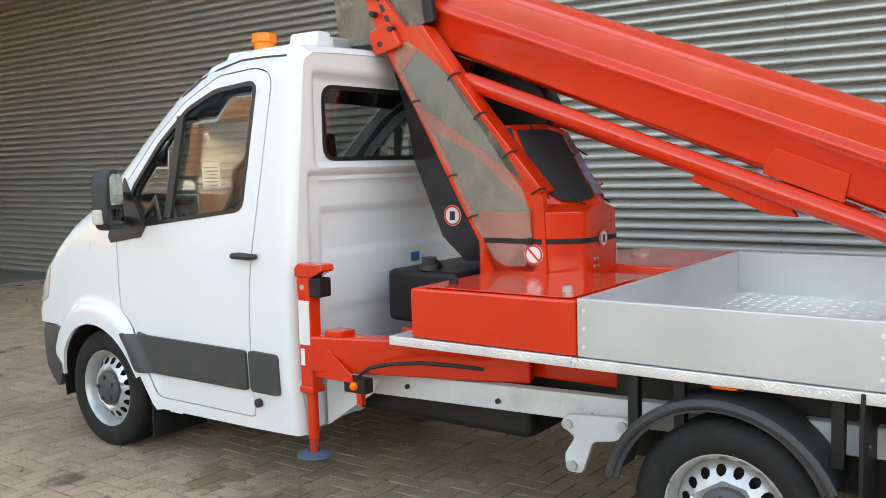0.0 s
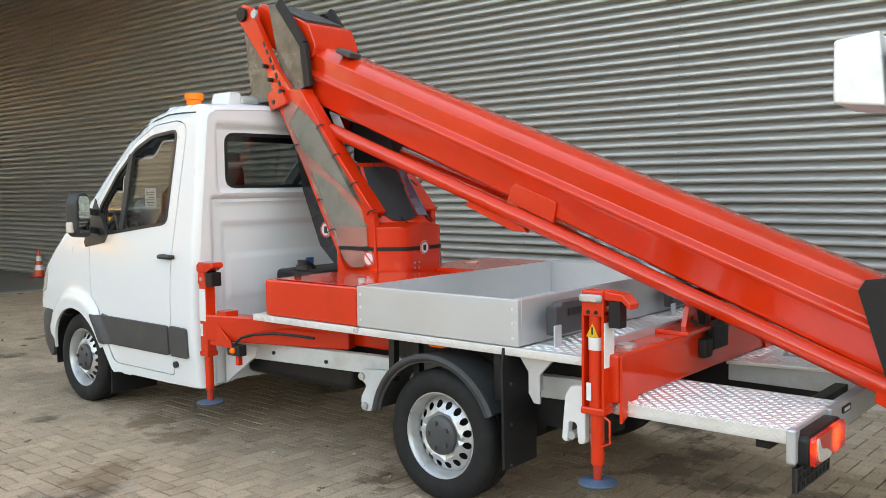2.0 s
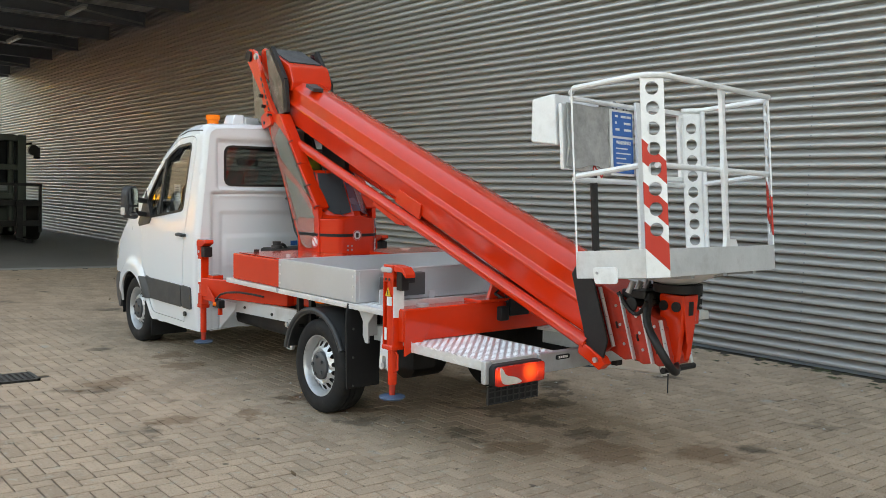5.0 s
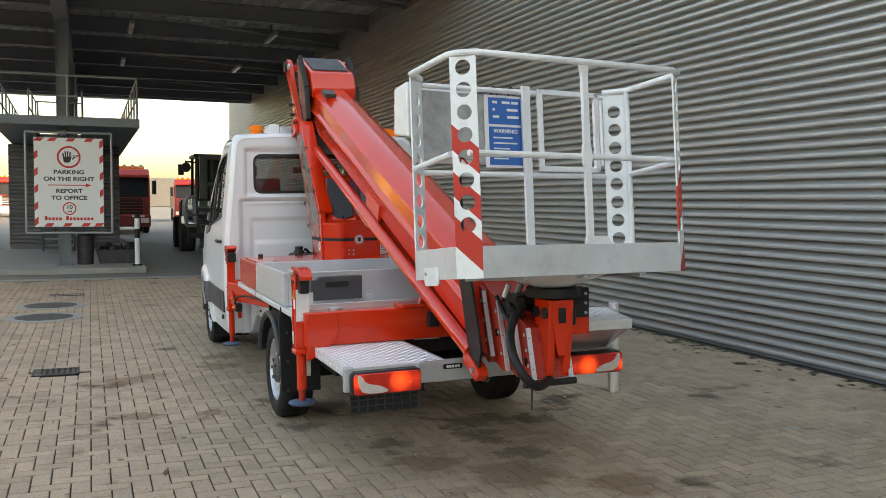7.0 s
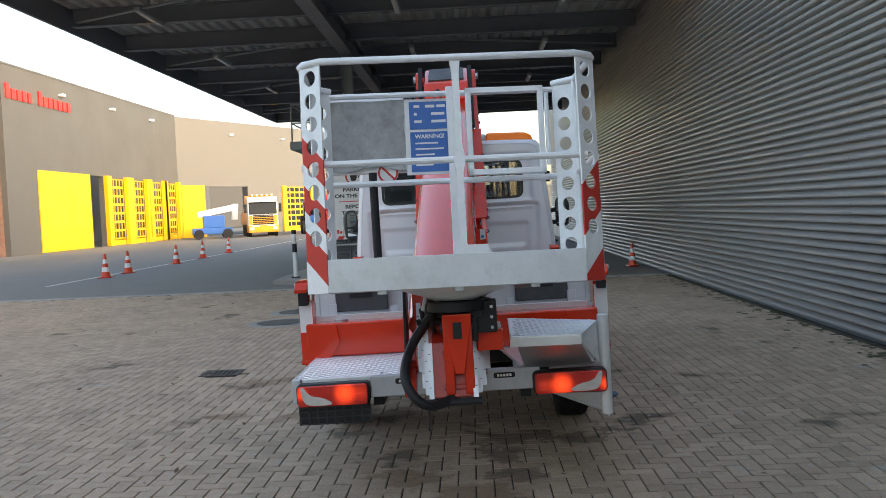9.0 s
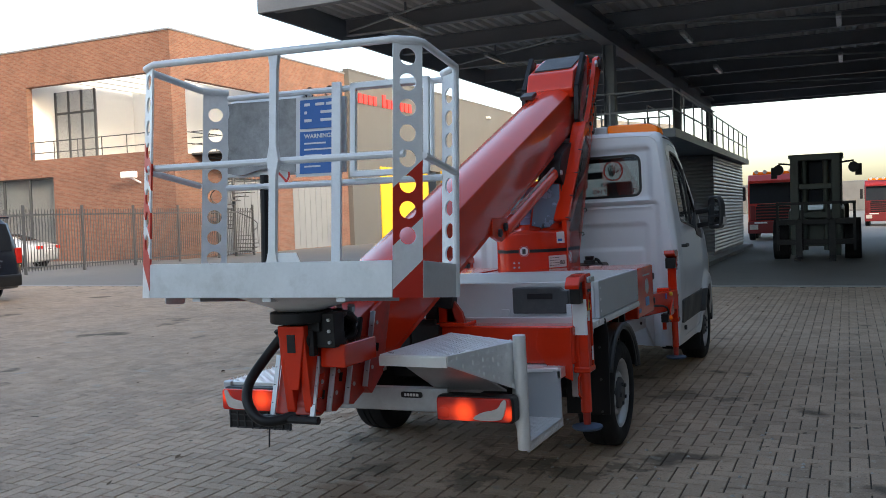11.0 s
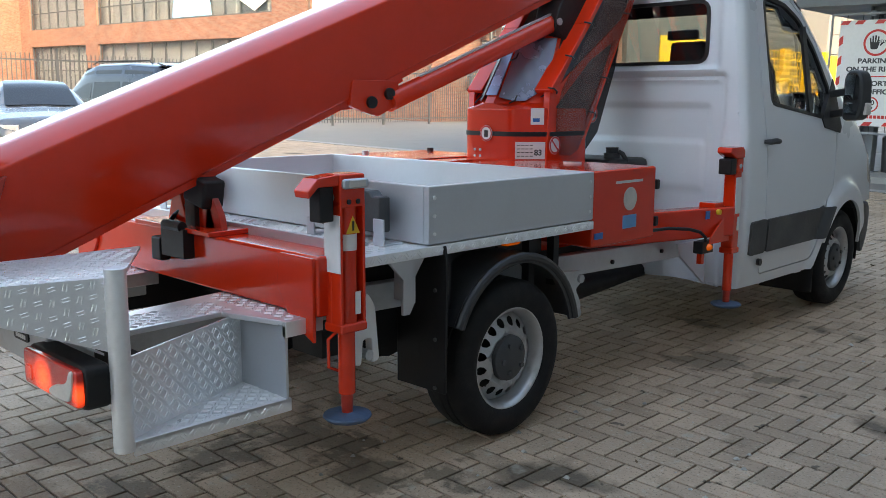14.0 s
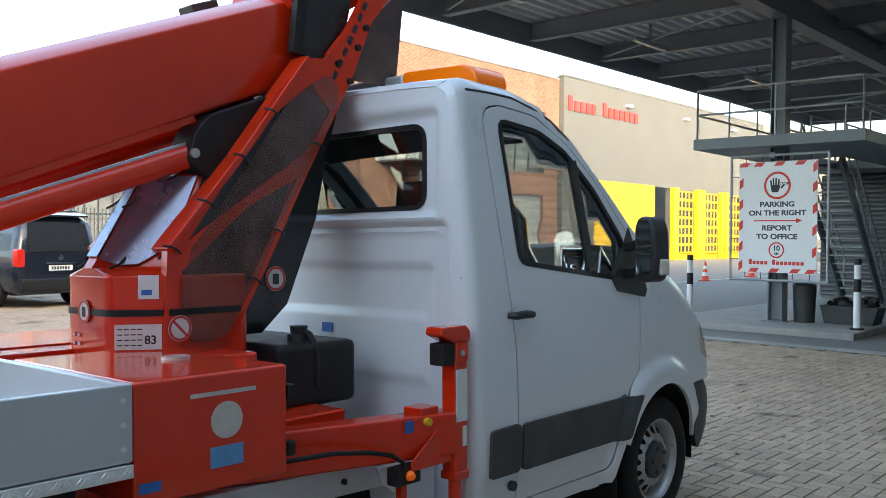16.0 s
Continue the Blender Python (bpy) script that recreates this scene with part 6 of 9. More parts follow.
for i in range(3):
    for j in range(6):
        nf.v.append(hood_at(0, 0.02 + 0.48 * i, 1.46 + 0.06 * j, 0.012))
nf.f = [(i * 6 + j, i * 6 + 6 + j, i * 6 + 7 + j, i * 6 + 1 + j) for i in range(2) for j in range(5)]
thick(part("guard_film", turned(nf, lambda c: Vector((0, -1, 0.1))), TURRET_FILM, tur, "glossy guard film", sharp=60), 0.004)


def band(z0, z1, d):
    """A band round the drum, d proud of it."""
    out = rounded([(-0.3 - d, 1.45), (-0.3 - d, 1.066), (-0.172, 0.905 - d), (0.172, 0.905 - d), (0.3 + d, 1.066), (0.3 + d, 1.45)], 0.05)
    g, n = Geo(), len(out)
    g.v = [(x, y, z) for z in (z0, z1) for x, y in out]
    g.f = [(i, (i + 1) % n, n + (i + 1) % n, n + i) for i in range(n) if not (out[i][1] > 1.4 and out[(i + 1) % n][1] > 1.4)]
    return turned(g, lambda c: Vector((c.x, c.y - 1.3, 0)))


thick(part("turret_strap", band(1.245, 1.27, 0.006), BLACK, tur, "black rubber strap"), 0.005)
part("strap_buckle", Geo().box(-0.31, -0.304, 1.12, 1.16, 1.24, 1.275), BLACK, tur, bevel=0.002)
thick(part("turret_foot", band(1.06, 1.085, 0.01), BLACK, tur), 0.01)
def sticker(c, n, r, parent, bar=True):
    q = Vector(n).to_track_quat("Z", "Y").to_matrix().to_4x4()
    m = Matrix.Translation(c) @ q
    b = part("round_sticker", Geo().tube(((0, 0, 0), (0, 0, 0.002)), r, 24), PAPER, parent, "round warning sticker", m=m)
    part("sticker_ring", Geo().lathe([(r * 0.78, 0.002), (r * 0.97, 0.002), (r * 0.97, 0.003), (r * 0.78, 0.003)], Matrix.Identity(4), 24), RED_LABEL, b)
    if bar:
        part("sticker_symbol", Geo().box(-r * 0.3, r * 0.3, -r * 0.45, r * 0.4, 0.002, 0.003), INK, b)
    else:
        part("sticker_bar", Geo().box(-r * 0.8, r * 0.8, -r * 0.1, r * 0.1, 0.002, 0.003, Matrix.Rotation(radians(-45), 4, "Z")), RED_LABEL, b)
sticker((-0.01, 0.897, 1.258), (0, -1, 0), 0.045, tur)
# labels on the slanting facet
FACET = Matrix.Translation((0.2355, 0.9855, 0)) @ Matrix.Rotation(math.atan2(0.165, 0.13), 4, "Z") @ Matrix.Rotation(radians(90), 4, "X")
pl = part("rating_label", Geo().box(-0.085, 0.085, 1.12, 1.215, 0.002, 0.004), PAPER, tur, "white rating label", m=FACET)
part("white_label", Geo().box(0.0, 0.075, 1.31, 1.4, 0.002, 0.004), PAPER, tur, "small white label", m=FACET)
part("label_mark", Geo().box(0.012, 0.05, 1.325, 1.345, 0.004, 0.005), BLUE, tur, m=FACET)
lettering("rating_number", "83", 0.045, INK, pl, Matrix.Translation((0.045, 1.155, 0.0045)))
for i in range(4):
    for z in range(4):
        part("print_bar", Geo().box(-0.075 + i * 0.024, -0.057 + i * 0.024, 1.135 + z * 0.02, 1.139 + z * 0.02, 0.004, 0.005), INK, pl)
for x in (-0.06, -0.1):
    for z in (1.13, 1.165):
        part("turret_screw", Geo().tube(((x, 0.906, z), (x, 0.899, z)), 0.008, 8), GALV, tur)

ARM = [(1.05, 1.1), (1.34, 1.1), (1.52, 1.4), (1.745, 1.81), (1.975, 2.2), (2.03, 2.3), (2.14, 2.55), (2.42, 2.88), (2.43, 2.95), (2.36, 2.99), (2.28, 2.96), (2.0, 2.5), (1.86, 2.34), (1.76, 2.33), (1.58, 2.15), (1.4, 1.87), (1.07, 1.49)]
for s in (-1, 1):
    xa, xb = (s * 0.255, s * 0.3)
    h1 = [(1.885, 2.11), (1.78, 2.22), (1.57, 2.06), (1.38, 1.83), (1.16, 1.53), (1.46, 1.73), (1.755, 1.92)]
    h2 = [(1.695, 1.8), (1.44, 1.67), (1.13, 1.41), (1.15, 1.24), (1.3, 1.13), (1.5, 1.45)]
    g = turned(panel(ARM, [h1, h2], lambda y, z, s=s: (s * 0.3, y, z), 0.1), lambda c, s=s: Vector((s, 0, 0)))
    tw = thick(part("tower_arm", g, RED, truck, "red tower arm with film guards"), 0.04)
    for h in (h1, h2):
        # left film carries painted glints, right film has its shade in the colour
        part("guard_film", Geo().prism(shrunk(h, -0.015), "x", s * 0.282, s * 0.29), MESH_GREY if s < 0 else SHADED_PANE, tw, "blotchy translucent guard film")
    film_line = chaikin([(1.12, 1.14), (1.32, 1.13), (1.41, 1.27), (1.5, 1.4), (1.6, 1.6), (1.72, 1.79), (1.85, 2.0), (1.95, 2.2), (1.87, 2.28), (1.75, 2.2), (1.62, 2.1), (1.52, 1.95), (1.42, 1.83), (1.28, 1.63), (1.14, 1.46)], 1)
    part("outer_film", Geo().prism(film_line, "x", s * 0.3015, s * 0.304), FILM if s > 0 else HAZE_FILM, tw, "worn translucent film over the arm")
    part("edge_flange", Geo().bar((s * 0.255, 1.07, 1.49), (s * 0.255, 1.4, 1.87), 0.03, 0.12, (1, 0, 0)).bar((s * 0.255, 1.4, 1.87), (s * 0.255, 1.76, 2.33), 0.03, 0.12, (1, 0, 0)), RED, tw, "broad red rear flange", bevel=0.006)
    part("pivot", Geo().tube(((s * 0.3, 2.36, 2.915), (s * 0.325, 2.36, 2.915)), 0.05, 18), BLACK, tw)
    part("pivot", Geo().tube(((s * 0.3, 2.22, 2.9), (s * 0.32, 2.22, 2.9)), 0.03, 14), GALV, tw)
    if s < 0:
        part("knuckle", Geo().prism(rounded([(1.86, 2.24), (2.04, 2.2), (2.08, 2.32), (1.95, 2.38)], 0.03), "x", s * 0.3, s * 0.335), RED, tw, bevel=0.008)
    for y, z in ((2.0, 2.26), (1.93, 2.33), (2.05, 2.42), (2.1, 2.52)):
        part("arm_bolt", Geo().tube(((s * 0.3, y, z), (s * (0.34 if s < 0 else 0.315), y, z)), 0.016, 8), BLACK, tw)
    for y, z in ((1.08, 1.5), (1.23, 1.68), (1.4, 1.87), (1.55, 2.07), (1.46, 1.37), (1.58, 1.57), (1.8, 1.95)):
        part("cable_tie", Geo().tube(((s * 0.3, y - 0.03, z + 0.012), (s * 0.326, y - 0.005, z + 0.006), (s * 0.326, y + 0.02, z - 0.008), (s * 0.304, y + 0.045, z - 0.02)), 0.0045, 6), BLACK, tw)
    for i in range(8):
        p = Vector((s * 0.3015, 2.13 - i * 0.031, 2.68 - i * 0.058))
        part("letter_bar", Geo().box(-0.0015, 0.0015, -0.02, 0.02, -0.011, 0.011, Matrix.Translation(p) @ Matrix.Rotation(radians(62), 4, "X")), INK, tw)
    sticker((s * 0.3035, 1.12, 1.195), (s, 0, 0), 0.05, tw, False)
    up1 = [(2.14, 2.96), (2.03, 2.96), (1.78, 2.64), (1.74, 2.36), (1.9, 2.32), (2.02, 2.48)]
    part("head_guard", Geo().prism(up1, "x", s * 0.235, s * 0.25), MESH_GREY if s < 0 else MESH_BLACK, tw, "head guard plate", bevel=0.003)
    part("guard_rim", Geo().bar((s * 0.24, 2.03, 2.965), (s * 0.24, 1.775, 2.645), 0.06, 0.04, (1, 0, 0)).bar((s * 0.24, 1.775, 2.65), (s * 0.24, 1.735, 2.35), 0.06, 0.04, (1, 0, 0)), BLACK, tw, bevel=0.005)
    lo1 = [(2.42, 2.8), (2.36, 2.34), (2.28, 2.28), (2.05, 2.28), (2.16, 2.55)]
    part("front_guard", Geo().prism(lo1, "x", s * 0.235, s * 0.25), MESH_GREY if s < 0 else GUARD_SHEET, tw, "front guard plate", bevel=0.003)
    dk = [(2.02, 2.36), (1.95, 2.2), (1.48, 1.36), (1.36, 1.13), (1.62, 1.13), (1.76, 1.25), (1.93, 1.64), (2.0, 1.96), (2.1, 2.25)]
    bkp = part("black_guard", Geo().prism(dk, "x", s * 0.125, s * 0.15), MESH_BLACK, truck, "black guard plate ahead of the tower", bevel=0.004)
    sticker((s * 0.1535, 1.69, 1.365), (s, 0, 0), 0.055, bkp)
part("tower_cross", Geo().box(-0.26, 0.26, 1.16, 1.36, 1.1, 1.35), RED, truck, "red tower cross member", bevel=0.01)
part("tower_top_bar", Geo().bar((-0.26, 2.33, 2.9), (0.26, 2.33, 2.9), 0.06, 0.06), RED, truck, "red tower top bar", bevel=0.01)
hb = part("boom_head", Geo().prism(rounded([(2.33, 2.98), (2.26, 3.0), (1.77, 2.79), (1.7, 2.63), (1.74, 2.55), (2.05, 2.6), (2.32, 2.75)], 0.03), "x", -0.2, 0.22), RED, truck, "red boom head block", bevel=0.01)
part("head_lid", Geo().bar((0.01, 2.22, 2.99), (0.01, 1.84, 2.827), 0.34, 0.012), TRIM_GREY, hb)
part("head_collar", Geo().prism([(1.98, 2.72), (1.9, 2.7), (1.9, 2.22), (1.98, 2.22)], "x", -0.215, 0.215), BLACK, truck, "black boom collar", bevel=0.006)

BA = math.atan(0.3944)
MBOOM = Matrix.Translation((0.0, 0.0, 1.7495)) @ Matrix.Rotation(BA, 4, "X")
section = [(0.09, 0.195), (0.182, 0.147), (0.19, 0.02), (0.188, -0.02), (0.162, -0.195), (0.12, -0.215), (-0.12, -0.2), (-0.17, -0.176), (-0.183, -0.035), (-0.202, -0.012), (-0.203, 0.004), (-0.179, 0.03), (-0.178, 0.135), (-0.09, 0.195)]
bg = Geo().prism(section, "y", -2.0, 2.05)
# the mouth of the boom is cut on the slant
bg.v = [(x, -2.112 + 0.77 * z if y < 0 else y, z) for x, y, z in bg.v]
boom = part("boom", bg, RED, truck, "glossy red telescopic boom", bevel=0.008, m=MBOOM)
part("rub_plate", Geo().prism([(-0.32, -0.205), (-0.3, -0.09), (0.0, -0.09), (0.02, -0.12), (0.02, -0.205)], "x", -0.19, -0.168), RED, boom, bevel=0.003)
part("top_catch", Geo().box(-0.16, -0.05, 1.6, 1.74, 0.2, 0.235), TRIM_GREY, boom, bevel=0.006)
part("rubber_skirt", Geo().prism([(-1.832, 1.171), (-1.862, 1.222), (-1.96, 1.235), (-2.011, 1.131), (-2.131, 0.797), (-2.101, 0.682), (-1.97, 0.749), (-1.947, 0.814)], "x", -0.222, -0.206), BLACK, truck, "black rubber skirt at the boom mouth", bevel=0.003)
tb = part("tube_bracket", Geo().prism([(-1.92, 0.765), (-1.91, 0.69), (-2.081, 0.61), (-2.131, 0.653), (-2.1, 0.69), (-1.965, 0.755)], "x", -0.235, -0.17), RED, truck, "red bracket at the end of the levelling tube", bevel=0.006)
part("bolt", Geo().tube(((-0.235, -2.06, 0.67), (-0.25, -2.06, 0.67)), 0.018, 6), GALV, tb)
part("weld_strip", Geo().bar((0.14, -2.1, -0.212), (0.14, 1.3, -0.212), 0.03, 0.028), RED, boom)
ly = part("level_cylinder", Geo().tube(((-0.205, 1.55, 2.05), (-0.2, -1.96, 0.752)), 0.044, 18), RED, truck, "long red levelling tube under the boom")
part("tube_rail", Geo().bar((-0.13, -2.1, -0.245), (-0.13, -0.05, -0.245), 0.05, 0.06), RED_WORN_SHADED, boom, "worn red rail under the boom")
part("tube_lug", Geo().prism([(0.35, 1.59), (0.0, 1.455), (-0.05, 1.385), (0.06, 1.395), (0.4, 1.54)], "x", -0.2, -0.16), RED, ly, bevel=0.004)
rc = part("lift_cylinder", Geo().tube(((0.155, 1.55, 1.977), (0.155, 0.0, 1.43)), 0.05, 18), RED, truck, "red lift cylinder beside the boom")
part("hook_plate", Geo().prism(rounded([(-0.24, 1.53), (-0.255, 1.41), (-0.16, 1.38), (-0.085, 1.362), (0.06, 1.425), (0.04, 1.53)], 0.015), "x", 0.15, 0.18), RED, rc, "red bracket with pins", bevel=0.004)
for y, z in ((-0.021, 1.468), (-0.133, 1.428)):
    part("pin", Geo().tube(((0.175, y, z), (0.197, y, z)), 0.028, 14), BLACK, rc)
part("cylinder_strip", Geo().bar((0.16, 0.2, 1.555), (0.16, 1.3, 1.945), 0.02, 0.01), ALU, rc, "pale strip along the cylinder")
# added black block in place of the shade under the boom's front
part("motor_cover", Geo().prism(rounded([(1.21, 1.85), (1.25, 1.97), (1.31, 2.04), (1.62, 2.16), (1.62, 1.84), (1.32, 1.77)], 0.03), "x", 0.06, 0.22), BLACK, rc, "black block standing in for shade under the boom", bevel=0.02)
part("underside_bolt", Geo().tube(((0.22, 1.24, 1.88), (0.232, 1.24, 1.88)), 0.02, 8), GALV, rc)

# telescopic ends, each inside the last, and the basket arm
ENDS = ((-1.995, 1.1, -2.115, 0.75, 0.195), (-2.135, 1.06, -2.255, 0.69, 0.17), (-2.275, 1.0, -2.375, 0.68, 0.148), (-2.4, 0.94, -2.475, 0.68, 0.126))
for i, (ya, za, yb, zb, k) in enumerate(ENDS):
    body = [(ya + 0.015, za), (yb + 0.015, zb), (yb + 0.08, zb - (0.05 if i == 0 else 0.015)), (yb + 0.2, zb + 0.03), (ya + 0.22, za + 0.08)]
    ext = part("boom_section", Geo().prism(body, "x", -k + 0.06, k + 0.01), RED_WORN_SHADED, truck, "worn and shade-darkened red telescope section", bevel=0.006)
    for s in (-1, 1):
        x = s * (k + 0.006) + (0.01 if s > 0 else 0.06)
        part("slide_strip", Geo().bar((x, ya, za), (x, yb, zb), 0.01, 0.024, (1, 0, 0)), ALU, ext, "bare metal slide strip")
        for t in (0.2, 0.5, 0.8):
            part("bolt", Geo().tube(((x, ya + (yb - ya) * t, za + (zb - za) * t), (x + s * 0.009, ya + (yb - ya) * t, za + (zb - za) * t)), 0.006, 6), BLACK, ext)
            part("bolt", Geo().tube(((x, ya + 0.055 + (yb - ya) * t, za + (zb - za) * t + 0.01), (x + s * 0.004, ya + 0.055 + (yb - ya) * t, za + (zb - za) * t + 0.01)), 0.01, 8), GALV, ext)
        part("slot", Geo().bar((s * k + (0.011 if s > 0 else 0.059), ya + 0.025, za - 0.16), (s * k + (0.011 if s > 0 else 0.059), ya + 0.012, za - 0.2), 0.003, 0.03, (1, 0, 0)), BLACK, ext)
jib = part("basket_arm", Geo().prism(rounded([(-2.349, 0.84), (-2.400, 0.67), (-2.464, 0.69), (-2.493, 0.9), (-2.503, 1.09), (-2.33, 1.09)], 0.02), "x", 0.0, 0.045).prism(rounded([(-2.349, 0.84), (-2.400, 0.67), (-2.464, 0.69), (-2.493, 0.9), (-2.503, 1.09), (-2.33, 1.09)], 0.02), "x", 0.095, 0.14).prism([(0.0, 1.09), (0.14, 1.09), (0.14, 1.05), (0.095, 0.8), (0.05, 0.8), (0.0, 1.05)], "y", -2.506, -2.493), RED, truck, "red basket arm with pins", bevel=0.006)
part("arm_slot", Geo().prism([(0.05, 0.97), (0.092, 0.97), (0.092, 1.05), (0.05, 1.05)], "y", -2.509, -2.503), BLACK, jib)
part("arm_latch", Geo().box(0.141, 0.17, -2.477, -2.439, 0.95, 1.07), BLACK, jib, "black latch", bevel=0.006)
part("side_block", Geo().box(0.16, 0.29, -2.413, -2.12, 0.89, 0.995), RED, jib, bevel=0.008)
part("upper_block", Geo().box(0.16, 0.25, -2.426, -2.362, 0.995, 1.09), RED, jib, bevel=0.008)
part("valve_block", Geo().box(-0.09, 0.1, -2.3, -2.12, 1.05, 1.1).tube(((-0.1, -2.2, 1.015), (0.1, -2.2, 1.015)), 0.045, 16), BLACK, jib, "black valve block", bevel=0.01)
for x in (-0.1, -0.03, 0.05, 0.12, 0.19):
    part("fitting", Geo().tube(((x, -2.18, 1.08), (x + 0.02, -2.2, 1.15)), 0.018, 8), GALV, jib)
for y, z, r in ((-2.420, 0.72, 0.032), (-2.368, 1.02, 0.03), (-2.458, 1.02, 0.03), (-2.388, 0.88, 0.022)):
    part("arm_pin", Geo().tube(((-0.012, y, z), (0.15, y, z)), r, 14), BLACK if z > 1 else RED_WORN_SHADED, jib)
part("foot_pin", Geo().tube(((-0.13, -2.47, 0.66), (0.17, -2.47, 0.66)), 0.018, 10), BLACK, jib)
HOSE = [(-0.05, -2.3, 1.07), (-0.1, -2.33, 1.02), (-0.165, -2.37, 0.93), (-0.2, -2.47, 0.83), (-0.185, -2.52, 0.755), (-0.14, -2.535, 0.69), (-0.085, -2.53, 0.655), (-0.01, -2.48, 0.66), (0.04, -2.43, 0.68)]
for k in range(2):
    HOSE = [HOSE[0]] + [tuple(p[j] * (1 - t) + q[j] * t for j in range(3)) for p, q in zip(HOSE[:-1], HOSE[1:]) for t in (0.25, 0.75)] + [HOSE[-1]]
part("arm_hose", Geo().tube(HOSE, 0.024, 12), BLACK, jib, "thick black hose")
part("hanging_wire", Geo().tube(((-0.09, -2.48, 0.64), (-0.095, -2.485, 0.53)), 0.004, 5), BLACK, jib)
for k in range(6):
    hx, hr = 0.1 + 0.025 * k, 0.05 + 0.008 * (k % 3)
    part("bundled_hose", Geo().tube([(hx + 0.01 * math.sin(t * 5 + k), -2.2 - 0.022 * k + hr * 1.6 * math.cos(t), 1.06 + hr * math.sin(t)) for t in np.linspace(-2.6, 3.0, 14)], 0.017, 8), BLACK, jib)
part("turntable", Geo().tube(((0.07, -2.41, 1.1), (0.07, -2.41, 1.15)), 0.142, 36).box(0.04, 0.2, -2.47, -2.33, 1.06, 1.135), BLACK, jib, "black basket turntable", bevel=0.006)
part("turntable_block", Geo().box(0.165, 0.265, -2.45, -2.36, 0.985, 1.14), BLACK, jib, "black block beside the turntable", bevel=0.006)
for z in (1.01, 1.06, 1.11):
    part("block_bolt", Geo().tube(((0.24, -2.45, z), (0.24, -2.46, z)), 0.008, 8), GALV, jib)
part("turntable_ring", Geo().tube(((0.07, -2.42, 1.145), (0.07, -2.42, 1.2)), [0.09, 0.1], 24), BLACK, jib)
for dx in (-0.12, -0.06, 0.15, 0.21):
    part("hydraulic_hose", Geo().tube([(dx + 0.02 * math.sin(t * 3), -2.12 - 0.2 * t, 1.08 - 0.12 * math.sin(t * 2.6)) for t in np.linspace(0, 1.1, 9)], 0.013, 8), BLACK, jib)

# ---- work basket ----
MBK = UP @ Matrix.Translation((0.048, -2.418, 1.21)) @ Matrix.Rotation(radians(5.0), 4, "Z") @ Matrix.Rotation(radians(-5.4), 4, "X")
BW, BD, BH = 0.684, 0.3, 1.052
ch = 0.098
cf = BD - ch * 0.8
bk = part("basket_floor", Geo().prism([(-BW + ch, -BD + 0.006), (BW - ch, -BD + 0.006), (BW - 0.006, -cf), (BW - 0.006, cf), (BW - ch, BD - 0.006), (-BW + ch, BD - 0.006), (-BW + 0.006, cf), (-BW + 0.006, -cf)], "z", 0.0, 0.03), GALV, truck, "work basket floor", bevel=0.004, m=MBK)
part("toe_board", Geo().box(-BW + ch, BW - ch, -BD - 0.005, -BD + 0.005, 0.0, 0.15), TOE, bk, "scuffed grey toe board", bevel=0.002)
part("toe_board", Geo().box(-BW + ch, BW - ch, BD - 0.005, BD + 0.005, 0.0, 0.15), TOE, bk, bevel=0.002)
def striped(base, bands):
    """Two broad red diagonal bands over the paint of a corner plate."""
    m = base.copy()
    nt = m.node_tree
    b = nt.nodes["Principled BSDF"]
    was = b.inputs["Base Color"].links[0].from_socket
    tc, sp = nt.nodes.new("ShaderNodeTexCoord"), nt.nodes.new("ShaderNodeSeparateXYZ")
    nt.links.new(tc.outputs["Object"], sp.inputs[0])
    ma = nt.nodes.new("ShaderNodeMath")
    ma.operation = "MULTIPLY_ADD"
    ma.inputs[1].default_value = 0.95
    nt.links.new(sp.outputs[0], ma.inputs[0])
    nt.links.new(sp.outputs[2], ma.inputs[2])
    r = ramp(nt, ma.outputs[0], bands)
    r.color_ramp.interpolation = "CONSTANT"
    mx = nt.nodes.new("ShaderNodeMix")
    mx.data_type = "RGBA"
    nt.links.new(r.outputs[0], mx.inputs["Factor"])
    nt.links.new(was, mx.inputs["A"])
    mx.inputs["B"].default_value = (0.55, 0.03, 0.015, 1)
    nt.links.new(mx.outputs["Result"], b.inputs["Base Color"])
    return m


